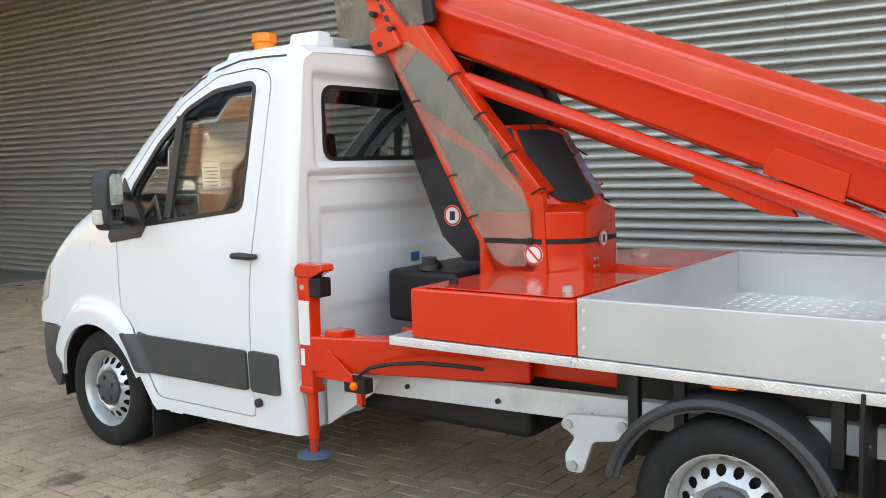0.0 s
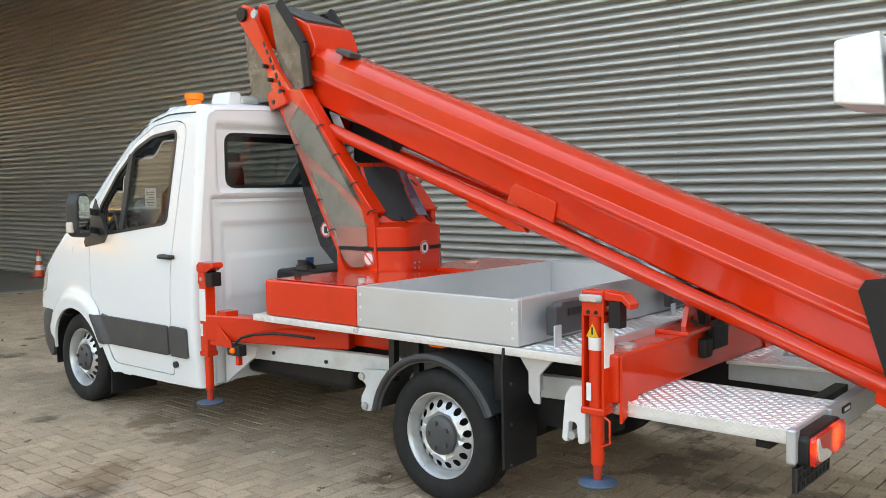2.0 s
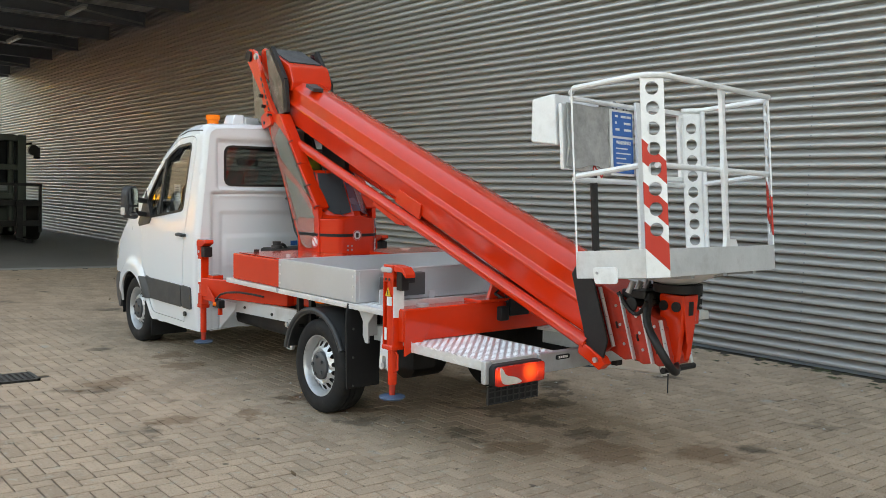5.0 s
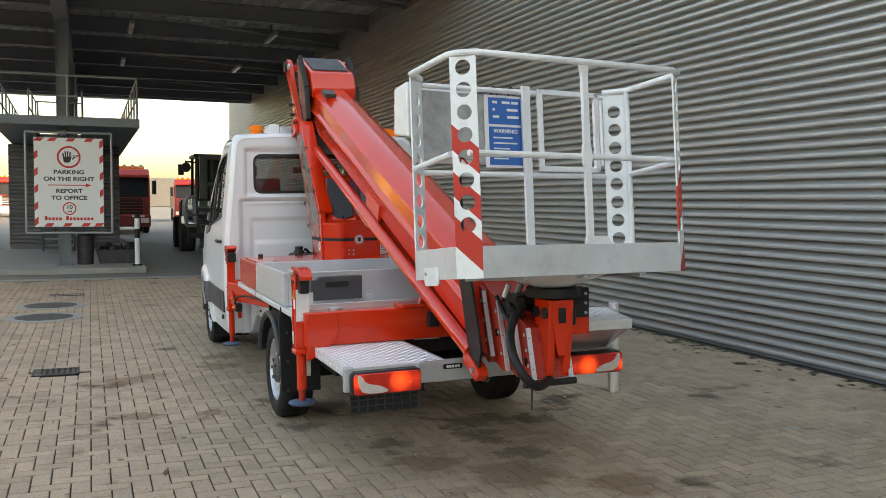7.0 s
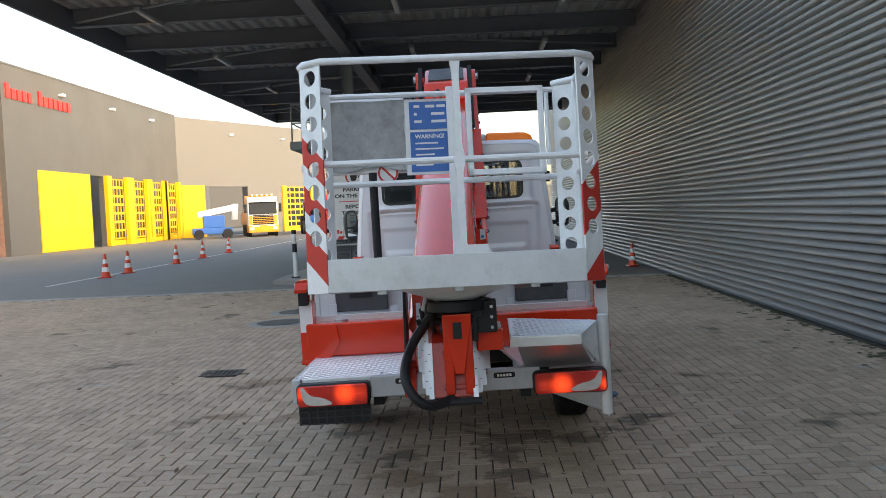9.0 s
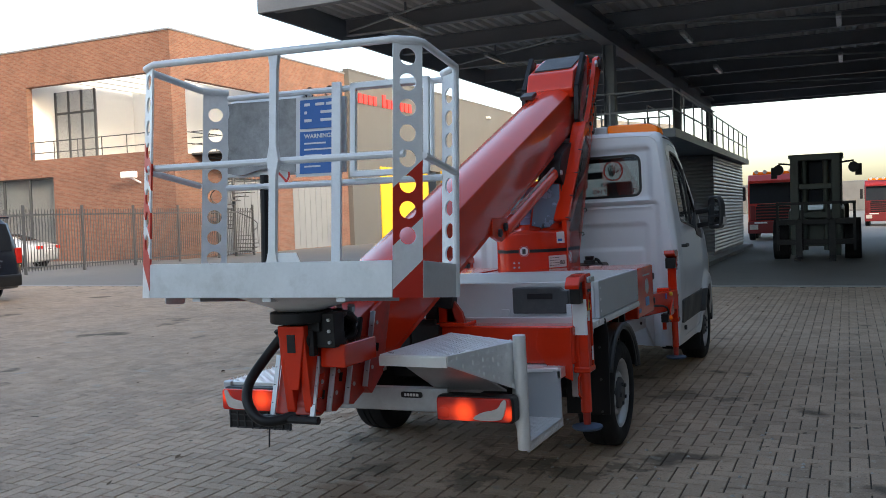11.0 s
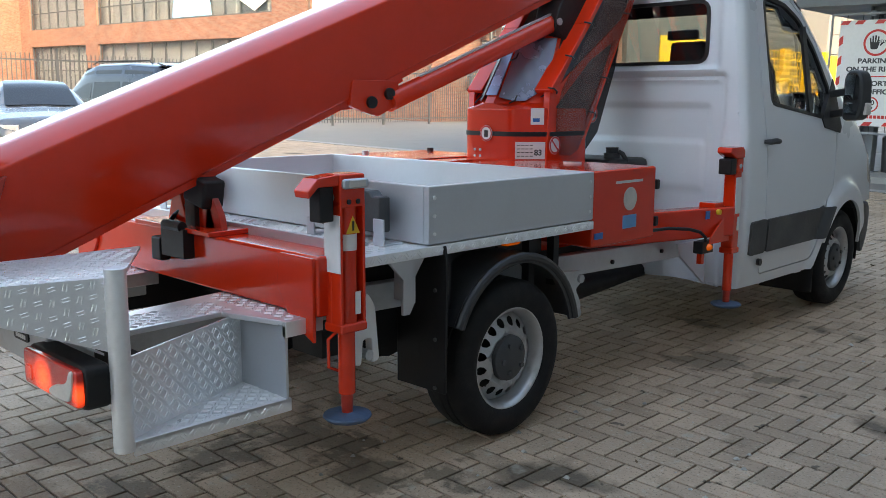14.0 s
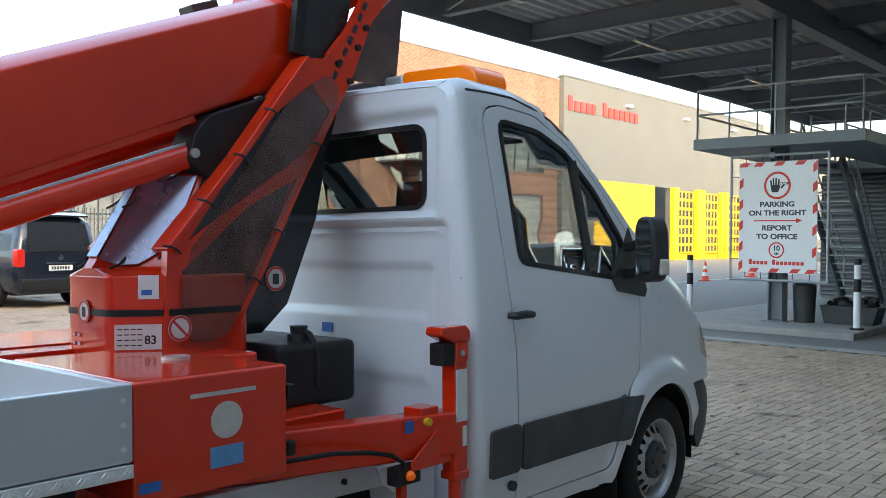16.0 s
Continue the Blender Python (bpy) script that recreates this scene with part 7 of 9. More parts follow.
RD_, WT_ = (1, 1, 1), (0, 0, 0)
STRIPED = {1: striped(BASKET, ((0.0, RD_), (0.15, WT_), (0.325, RD_), (0.56, WT_))), -1: striped(BASKET, ((0.0, WT_), (0.15, RD_), (0.29, WT_), (0.38, RD_), (0.5, WT_), (0.6, RD_), (0.72, WT_)))}
for s in (-1, 1):
    part("toe_board", Geo().box(s * BW - 0.005, s * BW + 0.005, -BD + ch * 0.8, BD - ch * 0.8, 0.0, 0.15), TOE, bk, "scuffed grey toe board", bevel=0.002)
    # chamfered corner plates with round holes, the rear ones with hazard stripes
    for e in (-1, 1):
        a, b = Vector((s * BW, e * (BD - ch * 0.8), 0)), Vector((s * (BW - ch), e * BD, 0))
        L = (b - a).length
        t = (b - a).normalized()
        nrm = Vector((t.y, -t.x, 0)) * (1 if (t.y * s - t.x * e) > 0 else -1)
        yv = Vector((0, 0, 1)).cross(t)
        mp = Matrix.Translation(a) @ Matrix((t, yv, Vector((0, 0, 1)))).transposed().to_4x4()
        sgn = 1 if yv.dot(nrm) > 0 else -1
        holes = [[(L / 2 + 0.036 * math.cos(q), (0.25 if e < 0 else 0.2) + i * 0.105 + 0.036 * math.sin(q)) for q in np.linspace(0, 2 * math.pi, 19)[:-1]] for i in range(8)]
        cp = turned(panel([(0, 0), (L, 0), (L, BH - 0.01), (0, BH - 0.01)], holes, lambda u, z, sgn=sgn: (u, 0.004 * sgn, z), 0.06), lambda c, sgn=sgn: Vector((0, sgn, 0)))
        thick(part("corner_plate", cp, STRIPED[s] if e < 0 else BASKET, bk, "perforated corner plate with red hazard stripes" if e < 0 else "perforated corner plate", m=mp), 0.008)
R = 0.0165
part("top_rail", Geo().tube([(-BW + ch, BD, BH), (-BW, BD - ch, BH)] + [(-BW, -BD + ch, BH), (-BW + 0.02, -BD + 0.05, BH), (-BW + ch, -BD, BH), (BW - ch, -BD, BH), (BW - 0.02, -BD + 0.05, BH), (BW, -BD + ch, BH), (BW, BD - ch, BH), (BW - ch, BD, BH)], R, 10), BASKET, bk, "silver top rail")
part("front_rail", Geo().tube(((-BW + ch, BD, BH - 0.03), (BW - ch, BD, BH - 0.03)), 0.015, 8), BASKET, bk)
part("knee_rail", Geo().tube(((-BW + ch * 0.6, -BD + 0.03, 0.585), (BW - ch * 0.6, -BD + 0.03, 0.585)), R, 10), BASKET, bk, "silver knee rail")
for s in (-1, 1):
    part("knee_rail", Geo().tube(((s * BW, -BD + ch, 0.585), (s * BW, BD - ch, 0.565)), 0.016, 8), BASKET, bk)
part("corner_post", Geo().tube(((BW, BD - ch, 0.0), (BW, BD - ch, BH)), 0.016, 10), BASKET, bk)
lp_ = part("lug_plate", Geo().prism(rounded([(-0.05, -0.03), (0.1, -0.03), (0.11, 0.06), (-0.05, 0.06)], 0.02), "x", -BW - 0.014, -BW - 0.005), BASKET, bk, "small bolted lug plate", bevel=0.002)
part("bolt", Geo().tube(((-BW - 0.02, 0.08, 0.03), (-BW - 0.014, 0.08, 0.03)), 0.008, 8), GALV, lp_)
part("front_knee_rail", Geo().tube(((-BW + ch, BD, 0.56), (BW - ch, BD, 0.56)), 0.016, 8), BASKET, bk)
g = Geo()
for z0, z1, w0, w1 in ((0.13, 0.2, 0.03, 0.016), (0.2, 0.52, 0.016, 0.016), (0.52, 0.585, 0.016, 0.028), (0.585, 0.65, 0.028, 0.016), (0.65, 0.98, 0.016, 0.016), (0.98, BH, 0.016, 0.026)):
    g.add([(0.03 + sx * w, -BD + 0.01 + sy * 0.012, z) for z, w in ((z0, w0), (z1, w1)) for sx, sy in ((-1, -1), (1, -1), (1, 1), (-1, 1))], ((0, 1, 5, 4), (1, 2, 6, 5), (2, 3, 7, 6), (3, 0, 4, 7)))
part("centre_post", g, BASKET, bk, "flattened tube centre post", sharp=60)
part("centre_post", Geo().box(0.02, 0.07, BD - 0.03, BD - 0.01, 0.03, BH), BASKET, bk, bevel=0.003)
# gate
part("gate_frame", Geo().box(0.12, 0.15, BD - 0.035, BD - 0.01, 0.58, 1.04).box(0.5, 0.53, BD - 0.035, BD - 0.01, 0.58, 1.04).box(0.12, 0.53, BD - 0.035, BD - 0.01, 1.01, 1.04).box(0.12, 0.53, BD - 0.035, BD - 0.01, 0.58, 0.61), BASKET, bk, "silver gate frame", bevel=0.004)
part("gate_hinge", Geo().tube(((0.545, BD - 0.03, 0.62), (0.545, BD - 0.03, 1.0)), 0.012, 8), BASKET, bk)
BC = BD + 0.075
# control console, canvas cover, blue notices
part("control_box", Geo().prism([(BC + 0.01, 0.76), (BC + 0.2, 0.8), (BC + 0.18, 1.05), (BC + 0.01, 1.06)], "x", -0.63, -0.2), BASKET, bk, "white control box", bevel=0.012)
part("console_panel", Geo().box(-0.62, 0.06, BC - 0.03, BC - 0.005, 0.62, 1.0), BASKET, bk, "grey console panel", bevel=0.006)
sticker((-0.3, BC - 0.032, 0.62), (0, -1, 0), 0.055, bk, False)
cl = Geo()
for i in range(13):
    for j in range(15):
        u, v = i / 12, j / 14
        dz = 0.006 * math.sin(u * 9 + v * 4) + 0.008 * noise.noise(Vector((u * 4, v * 4, 2)))
        cl.v.append((-0.6 + 0.4 * u + (0.008 * math.sin(v * 12) if i in (0, 12) else 0), BC - 0.055 - dz, 1.0 - 0.36 * v - (0.012 * math.sin(u * 8) if j == 14 else 0)))
cl.f = [(i * 15 + j, i * 15 + j + 1, (i + 1) * 15 + j + 1, (i + 1) * 15 + j) for i in range(12) for j in range(14)]
thick(part("canvas_cover", turned(cl, lambda c: Vector((0, -1, 0))), CLOTH, bk, "dirty grey canvas cover", sharp=80), 0.01)
nb = part("notice_panel", Geo().box(-0.2, 0.045, BC - 0.06, BC - 0.052, 0.6, 1.0), PAPER, bk, "white panel with two blue notices", bevel=0.002)
for z0, z1 in ((0.84, 0.985), (0.615, 0.825)):
    part("blue_notice", Geo().box(-0.175, 0.03, BC - 0.064, BC - 0.06, z0, z1), BLUE, nb, "blue notice")
    rows = ((0.96, -0.15, -0.12), (0.96, -0.09, -0.04), (0.96, -0.03, 0.015), (0.92, -0.15, -0.135), (0.92, -0.06, 0.01), (0.88, -0.15, -0.11), (0.88, -0.06, 0.015)) if z0 > 0.8 else ((0.765, -0.15, -0.03), (0.735, -0.15, 0.0), (0.705, -0.15, -0.05), (0.675, -0.15, 0.0), (0.65, -0.15, -0.06))
    for z, xa, xb in rows:
        part("print_bar", Geo().box(xa, xb, BC - 0.066, BC - 0.064, z - (0.007 if z0 > 0.8 else 0.004), z + (0.007 if z0 > 0.8 else 0.004)), PAPER, nb)
lettering("notice_word", "WARNING!", 0.03, PAPER, nb, Matrix.Translation((-0.072, BC - 0.0655, 0.8)) @ Matrix.Rotation(radians(90), 4, "X"))
for x in (-0.13, -0.02):
    part("clip", Geo().tube([(x + 0.02 * math.cos(a), BC - 0.05, 1.02 + 0.03 * math.sin(a)) for a in np.linspace(0.3, 6.0, 12)], 0.004, 6), BLACK, bk)
part("cable_post", Geo().tube(((-0.38, BC - 0.06, 0.62), (-0.37, BC - 0.05, 0.05)), 0.022, 10), BLACK, bk, "black flexible conduit")
part("floor_lug", Geo().prism([(0.0, 0.15), (0.16, 0.15), (0.14, 0.19), (0.02, 0.19)], "y", -BD + 0.008, -BD + 0.014), BASKET, bk)
for x in (-0.35, 0.0, 0.35):
    part("floor_channel", Geo().box(x - 0.02, x + 0.02, -BD + 0.01, BD - 0.01, -0.016, 0.0), GALV, bk)
part("basket_mount", Geo().tube(((0.0, 0, -0.062), (0.0, 0, -0.05), (0.0, 0, 0.001)), [0.1, 0.12, 0.28], 32), BASKET, bk, "shallow conical basket mount")

# ---- buildings across the yard ----
def brick_material():
    m, nt, b = nodes_of("red_brick")
    pos = nt.nodes.new("ShaderNodeNewGeometry").outputs["Position"]
    sep = nt.nodes.new("ShaderNodeSeparateXYZ")
    nt.links.new(pos, sep.inputs[0])
    add = nt.nodes.new("ShaderNodeMath")
    add.operation = "ADD"
    nt.links.new(sep.outputs[0], add.inputs[0])
    nt.links.new(sep.outputs[1], add.inputs[1])
    comb = nt.nodes.new("ShaderNodeCombineXYZ")
    nt.links.new(add.outputs[0], comb.inputs[0])
    nt.links.new(sep.outputs[2], comb.inputs[1])
    bt = nt.nodes.new("ShaderNodeTexBrick")
    nt.links.new(comb.outputs[0], bt.inputs["Vector"])
    for k, v in (("Scale", 1.0), ("Mortar Size", 0.006), ("Brick Width", 0.22), ("Row Height", 0.065), ("Bias", -0.1)):
        bt.inputs[k].default_value = v
    bt.inputs["Color1"].default_value = (0.17, 0.07, 0.045, 1)
    bt.inputs["Color2"].default_value = (0.24, 0.117, 0.078, 1)
    bt.inputs["Mortar"].default_value = (0.19, 0.155, 0.128, 1)
    n = noise_node(nt, 0.5, 6, 0.7)
    r = ramp(nt, n.outputs[0], ((0.3, (0.78, 0.76, 0.75)), (0.7, (1.1, 1.08, 1.05))))
    mx = nt.nodes.new("ShaderNodeMix")
    mx.data_type, mx.blend_type = "RGBA", "MULTIPLY"
    mx.inputs["Factor"].default_value = 1
    nt.links.new(bt.outputs[0], mx.inputs["A"])
    nt.links.new(r.outputs[0], mx.inputs["B"])
    nt.links.new(mx.outputs["Result"], b.inputs["Base Color"])
    b.inputs["Roughness"].default_value = 0.85
    bp = nt.nodes.new("ShaderNodeBump")
    bp.inputs["Strength"].default_value, bp.inputs["Distance"].default_value = 0.5, 0.01
    bp.invert = True
    nt.links.new(bt.outputs["Fac"], bp.inputs["Height"])
    nt.links.new(bp.outputs[0], b.inputs["Normal"])
    return m


BRICK = brick_material()
RENDER_WHITE = surface("white_render", (0.7, 0.69, 0.66), 0.8, var=0.05, scale=0.5, fine=20, bump=0.1)
HALL_GREY = surface("beige_hall_sheet", (0.135, 0.132, 0.126), 0.55, var=0.05, scale=0.2, fine=4, bump=0.03, blotch=0.15, blotch_color=(0.16, 0.152, 0.135))
# hall sheet set darker, for the lettered face, its coping and end wall
HALL_DULL = surface("darker_hall_sheet", (0.1, 0.097, 0.091), 0.55, var=0.05, scale=0.2, fine=4, bump=0.03, blotch=0.15, blotch_color=(0.12, 0.115, 0.105))
WIN_FRAME = surface("dark_window_frame", (0.05, 0.052, 0.055), 0.5, var=0.08, bump=0.02)
PANE = surface("far_window_pane", (0.03, 0.05, 0.07), 0.05, var=0.3, scale=0.6, fine=3, bump=0.0, spec=0.4)
PANE.node_tree.nodes["Principled BSDF"].inputs["Alpha"].default_value = 0.3
GARAGE = surface("grey_garage_door", (0.2, 0.21, 0.22), 0.5, var=0.08, scale=1, fine=10, bump=0.05)
CURTAIN = surface("pale_window_column", (0.6, 0.6, 0.57), 0.7, var=0.08, scale=0.8, bump=0.05)


def facade(put, L, H, openings, t=0.35):
    """A wall of length L and height H with rectangular openings; put(u, d, z) gives the place at depth d behind the face."""
    us = sorted({0, L, *[o[0] for o in openings], *[o[1] for o in openings]})
    zs = sorted({0, H, *[o[2] for o in openings], *[o[3] for o in openings]})
    g, nz = Geo(), len(zs)
    g.v = [put(u, d, z) for d in (0, t) for u in us for z in zs]
    half = len(us) * nz
    solid_ = lambda i, k: 0 <= i < len(us) - 1 and 0 <= k < nz - 1 and not any(a < (us[i] + us[i + 1]) / 2 < b and c < (zs[k] + zs[k + 1]) / 2 < d for a, b, c, d in openings)
    for i in range(len(us) - 1):
        for k in range(nz - 1):
            if not solid_(i, k):
                continue
            a, b, c, d = i * nz + k, (i + 1) * nz + k, (i + 1) * nz + k + 1, i * nz + k + 1
            g.f += [(a, b, c, d), (d + half, c + half, b + half, a + half)]
            for di, dk, p, q in ((-1, 0, d, a), (1, 0, b, c), (0, -1, a, b), (0, 1, c, d)):
                if not solid_(i + di, k + dk):
                    g.f.append((p, p + half, q + half, q))
    return g


def window_in(parent, put, o, nu, nz, lab="dark framed window"):
    u0, u1, z0, z1 = o
    g = Geo()
    def slab(a, b, c, d, da, db):
        vs = [put(u, dd, z) for dd in (da, db) for u, z in ((a, c), (b, c), (b, d), (a, d))]
        return Geo().add(vs, ((0, 1, 2, 3), (7, 6, 5, 4), (0, 4, 5, 1), (1, 5, 6, 2), (2, 6, 7, 3), (3, 7, 4, 0)))
    w = part("window", slab(u0, u1, z0, z0 + 0.08, 0.12, 0.24), WIN_FRAME, parent, lab)
    part("frame", slab(u0, u1, z1 - 0.08, z1, 0.12, 0.24), WIN_FRAME, w)
    for i in range(nu + 1):
        u = u0 + (u1 - u0) * i / nu
        part("mullion", slab(max(u0, u - 0.045), min(u1, u + 0.045), z0, z1, 0.13, 0.24), WIN_FRAME, w)
    for k in range(1, nz):
        z = z0 + (z1 - z0) * k / nz
        part("transom", slab(u0, u1, z - 0.035, z + 0.035, 0.14, 0.24), WIN_FRAME, w)
    for i in range(nu):
        for k in range(nz):
            a, b = u0 + (u1 - u0) * i / nu, u0 + (u1 - u0) * (i + 1) / nu
            c, d = z0 + (z1 - z0) * k / nz, z0 + (z1 - z0) * (k + 1) / nz
            part("pane", slab(a, b, c, d, 0.19, 0.21), PANE, w)
    return w


BX, BY0, BHT = -26.2, 26.75, 10.7
office = thing("brick_office", "two storey red brick office with ribbon windows and loggia", "building")
put_s = lambda u, d, z: (BX - u, BY0 + d, z)
put_e = lambda u, d, z: (BX - d, BY0 + u, z)
south = [(1.3, 9.4, 5.15, 8.85), (12.6, 34.0, 5.55, 9.3), (7.8, 34.0, 0.5, 4.25), (36, 46, 5.55, 9.3), (36, 46, 0.5, 4.25)]
east = [(0.95, 7.9, 5.0, 8.55), (9.6, 14.4, 5.2, 8.65), (3.4, 8.0, 0.02, 3.9), (9.6, 14.3, 0.02, 3.9)]
part("wall", facade(put_s, 48, BHT, south), BRICK, office, "red brick south wall")
part("wall", facade(lambda u, d, z: put_e(u + 0.35, d, z), 15.75 - 0.35, BHT, [(a - 0.35, b - 0.35, c, d) for a, b, c, d in east]), BRICK, office, "red brick east wall")
part("roof", Geo().box(BX - 48, BX - 10.2, BY0 + 0.36, 42.3, BHT - 0.5, BHT - 0.3), DARK_CLADDING, office)
part("coping", Geo().box(BX - 48.05, BX + 0.05, BY0 - 0.05, BY0 + 0.4, BHT, BHT + 0.08), DARK_STEEL, office)
part("coping", Geo().box(BX - 0.4, BX + 0.05, BY0 + 0.4, 42.5, BHT, BHT + 0.08), DARK_STEEL, office)
# rooms behind the openings
part("inner_core", Geo().box(BX - 47.5, BX - 10.2, BY0 + 0.8, 42, 0.1, BHT - 0.5).box(BX - 10.2, BX - 0.8, BY0 + 0.8, 42, 0.1, 4.9).box(BX - 10.2, BX - 0.8, 35.0, 42, 4.9, BHT - 0.5), CURTAIN, office)
lg = part("loggia", Geo().box(BX - 10.2, BX - 0.35, BY0 + 0.35, 35.0, 4.9, 5.0), RENDER_WHITE, office, "white rendered roof terrace")
part("terrace_wall", Geo().box(BX - 10.2, BX - 10.0, BY0 + 0.36, 35, 5.0, BHT - 0.4).box(BX - 10.0, BX - 0.36, 34.8, 35, 5.0, BHT - 0.4), RENDER_WHITE, lg)
for i in range(7):
    x = BX - 1.6 - i * 1.25
    part("terrace_beam", Geo().box(x - 0.1, x + 0.1, BY0 + 0.36, 34.8, BHT - 1.3, BHT - 0.9), RENDER_WHITE, lg)
part("terrace_glazing", Geo().box(BX - 9.35, BX - 6.6, BY0 + 1.8, BY0 + 1.9, 5.0, 8.8), PANE, lg, "dark terrace glazing")
for i in range(4):
    x = BX - 9.35 + 2.75 * i / 3
    part("mullion", Geo().box(x - 0.06, x + 0.06, BY0 + 1.74, BY0 + 1.8, 5.0, 8.8), WIN_FRAME, lg)
part("transom", Geo().box(BX - 9.35, BX - 6.6, BY0 + 1.74, BY0 + 1.8, 7.6, 7.72), WIN_FRAME, lg)
for z in (5.5, 6.05):
    part("balcony_rail", Geo().tube((put_s(1.3, 0.1, z), put_s(9.4, 0.1, z)), 0.025, 6), WIN_FRAME, office)
    part("balcony_rail", Geo().tube((put_e(0.95, 0.1, z), put_e(7.9, 0.1, z)), 0.025, 6), WIN_FRAME, office)
for i in range(6):
    part("balcony_post", Geo().tube((put_s(1.35 + 8.0 * i / 5, 0.1, 5.15), put_s(1.35 + 8.0 * i / 5, 0.1, 6.08)), 0.025, 6), WIN_FRAME, office)
    part("balcony_post", Geo().tube((put_e(1.0 + 6.85 * i / 5, 0.1, 5.0), put_e(1.0 + 6.85 * i / 5, 0.1, 6.08)), 0.025, 6), WIN_FRAME, office)
window_in(office, put_s, south[1], 13, 3, "long ribbon window of the upper storey")
window_in(office, put_s, south[2], 14, 2, "long ground floor glazing")
window_in(office, put_s, south[3], 6, 3)
window_in(office, put_s, south[4], 6, 2)
window_in(office, put_e, east[1], 4, 2)
for k, o in enumerate(east[2:]):
    gd = part("garage_door", Geo().box(BX - 0.24, BX - 0.18, BY0 + o[0], BY0 + o[1], 0.02, 3.9), GARAGE, office, "grey panelled garage door")
    for i in range(8):
        y = BY0 + o[0] + (o[1] - o[0]) * (i + 0.5) / 8
        part("door_rib", Geo().box(BX - 0.18, BX - 0.16, y - 0.03, y + 0.03, 0.02, 3.9), GARAGE, gd)
for u in np.arange(13.4, 34, 3.27):
    part("inner_column", Geo().tube((put_s(u, 0.55, 5.55), put_s(u, 0.55, 9.3)), 0.22, 12), CURTAIN, office)
bill = part("window_banner", Geo().add([put_s(u, 0.1, z) for u, z in ((12.8, 9.2), (18.6, 9.2), (18.0, 8.2), (16.4, 6.6), (14.4, 5.7), (12.8, 6.4))], ((0, 1, 2, 3, 4, 5),)), RENDER_WHITE, office, "white banner inside the window")
thick(bill, 0.02)
dome = [(21.2 + 2.3 * math.cos(t), 5.65 + 2.5 * math.sin(t)) for t in np.linspace(0, math.pi, 13)]
bl_ = part("window_banner", Geo().add([put_s(u, 0.1, z) for u, z in dome], (tuple(range(13)),)), surface("pale_blue_banner", (0.2, 0.42, 0.62), 0.6, var=0.1, bump=0), office, "pale blue dome shaped banner")
thick(bl_, 0.02)
for i in range(8):
    u = 16.6 - i * 0.42
    part("letter_bar", Geo().box(BX - u - 0.12, BX - u + 0.12, BY0 + 0.07, BY0 + 0.095, 7.35, 7.75), INK, bill)
camb = part("wall_camera", Geo().box(BX - 2.5, BX - 1.7, BY0 - 0.9, BY0 - 0.6, 3.9, 4.2), PAPER, office, "white wall camera", bevel=0.04)
part("camera_bracket", Geo().bar((BX - 2.1, BY0, 3.7), (BX - 2.1, BY0 - 0.75, 3.95), 0.08, 0.08), PAPER, camb)
# spiral fire stair at the corner of the terrace
sp = thing("spiral_stair", "black steel spiral fire stair against the brick wall", "stairs")
SC = Vector((BX + 1.3, BY0 + 2.6, 0))
part("pole", Geo().tube((SC, SC + Vector((0, 0, 6.1))), 0.08, 10), WIN_FRAME, sp)
hp = []
for i in range(26):
    a = i * 0.42
    z = 0.2 + i * 0.19
    part("tread", Geo().prism([(0, -0.05), (1.1, -0.22), (1.1, 0.22), (0, 0.05)], "z", z, z + 0.04).mapped(Matrix.Translation(SC) @ Matrix.Rotation(a, 4, "Z")), WIN_FRAME, sp)
    hp.append(SC + Vector((1.1 * math.cos(a), 1.1 * math.sin(a), z + 1.0)))
    if i % 2 == 0:
        part("baluster", Geo().tube((SC + Vector((1.1 * math.cos(a), 1.1 * math.sin(a), z)), hp[-1]), 0.018, 5), WIN_FRAME, sp)
part("hand_rail", Geo().tube(hp, 0.025, 6), WIN_FRAME, sp)
part("landing", Geo().box(BX + 0.02, BX + 2.2, BY0 + 1.2, BY0 + 4.2, 4.95, 5.03), WIN_FRAME, sp)
for z in (5.45, 5.75, 6.05):
    part("landing_rail", Geo().tube(((BX + 0.05, BY0 + 1.22, z), (BX + 2.18, BY0 + 1.22, z), (BX + 2.18, BY0 + 4.2, z)), 0.025, 6), WIN_FRAME, sp)

hallb = thing("workshop_hall", "long beige steel workshop hall with yellow roller doors", "hall")
HX, HH = -25.9, 10.9
HY0, HY1 = 42.55, 72.0
doors_a = [(11.0, 13.2, 0.02, 5.0), (14.0, 16.9, 0.02, 4.9), (18.2, 21.0, 0.02, 4.9), (22.2, 25.0, 0.02, 4.9), (25.9, 28.6, 0.02, 4.9)]
put_h = lambda u, d, z: (HX - d, HY0 + u, z)
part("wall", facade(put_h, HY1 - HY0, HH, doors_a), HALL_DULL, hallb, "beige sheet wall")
PB = Vector((-16.2, 92.5, 0))
PA = Vector((HX, HY1, 0))
db = (PB - PA).normalized()
LB = 25.8
nb_ = Vector((-db.y, db.x, 0))
put_b = lambda u, d, z: tuple(PA + db * u + nb_ * d + Vector((0, 0, z)))
doors_b = [(3.4, 9.5, 0.02, 4.7), (15.6, 19.8, 0.02, 4.7)]
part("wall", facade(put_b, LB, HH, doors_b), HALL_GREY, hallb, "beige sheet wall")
part("hall_inside", Geo().box(HX - 30, HX - 9, HY0, HY1 + 40, 0.02, HH - 0.4), DARK_CLADDING, hallb)
part("roof", Geo().box(HX - 30, HX - 0.3, HY0, HY1, HH - 0.3, HH - 0.1), DARK_CLADDING, hallb)
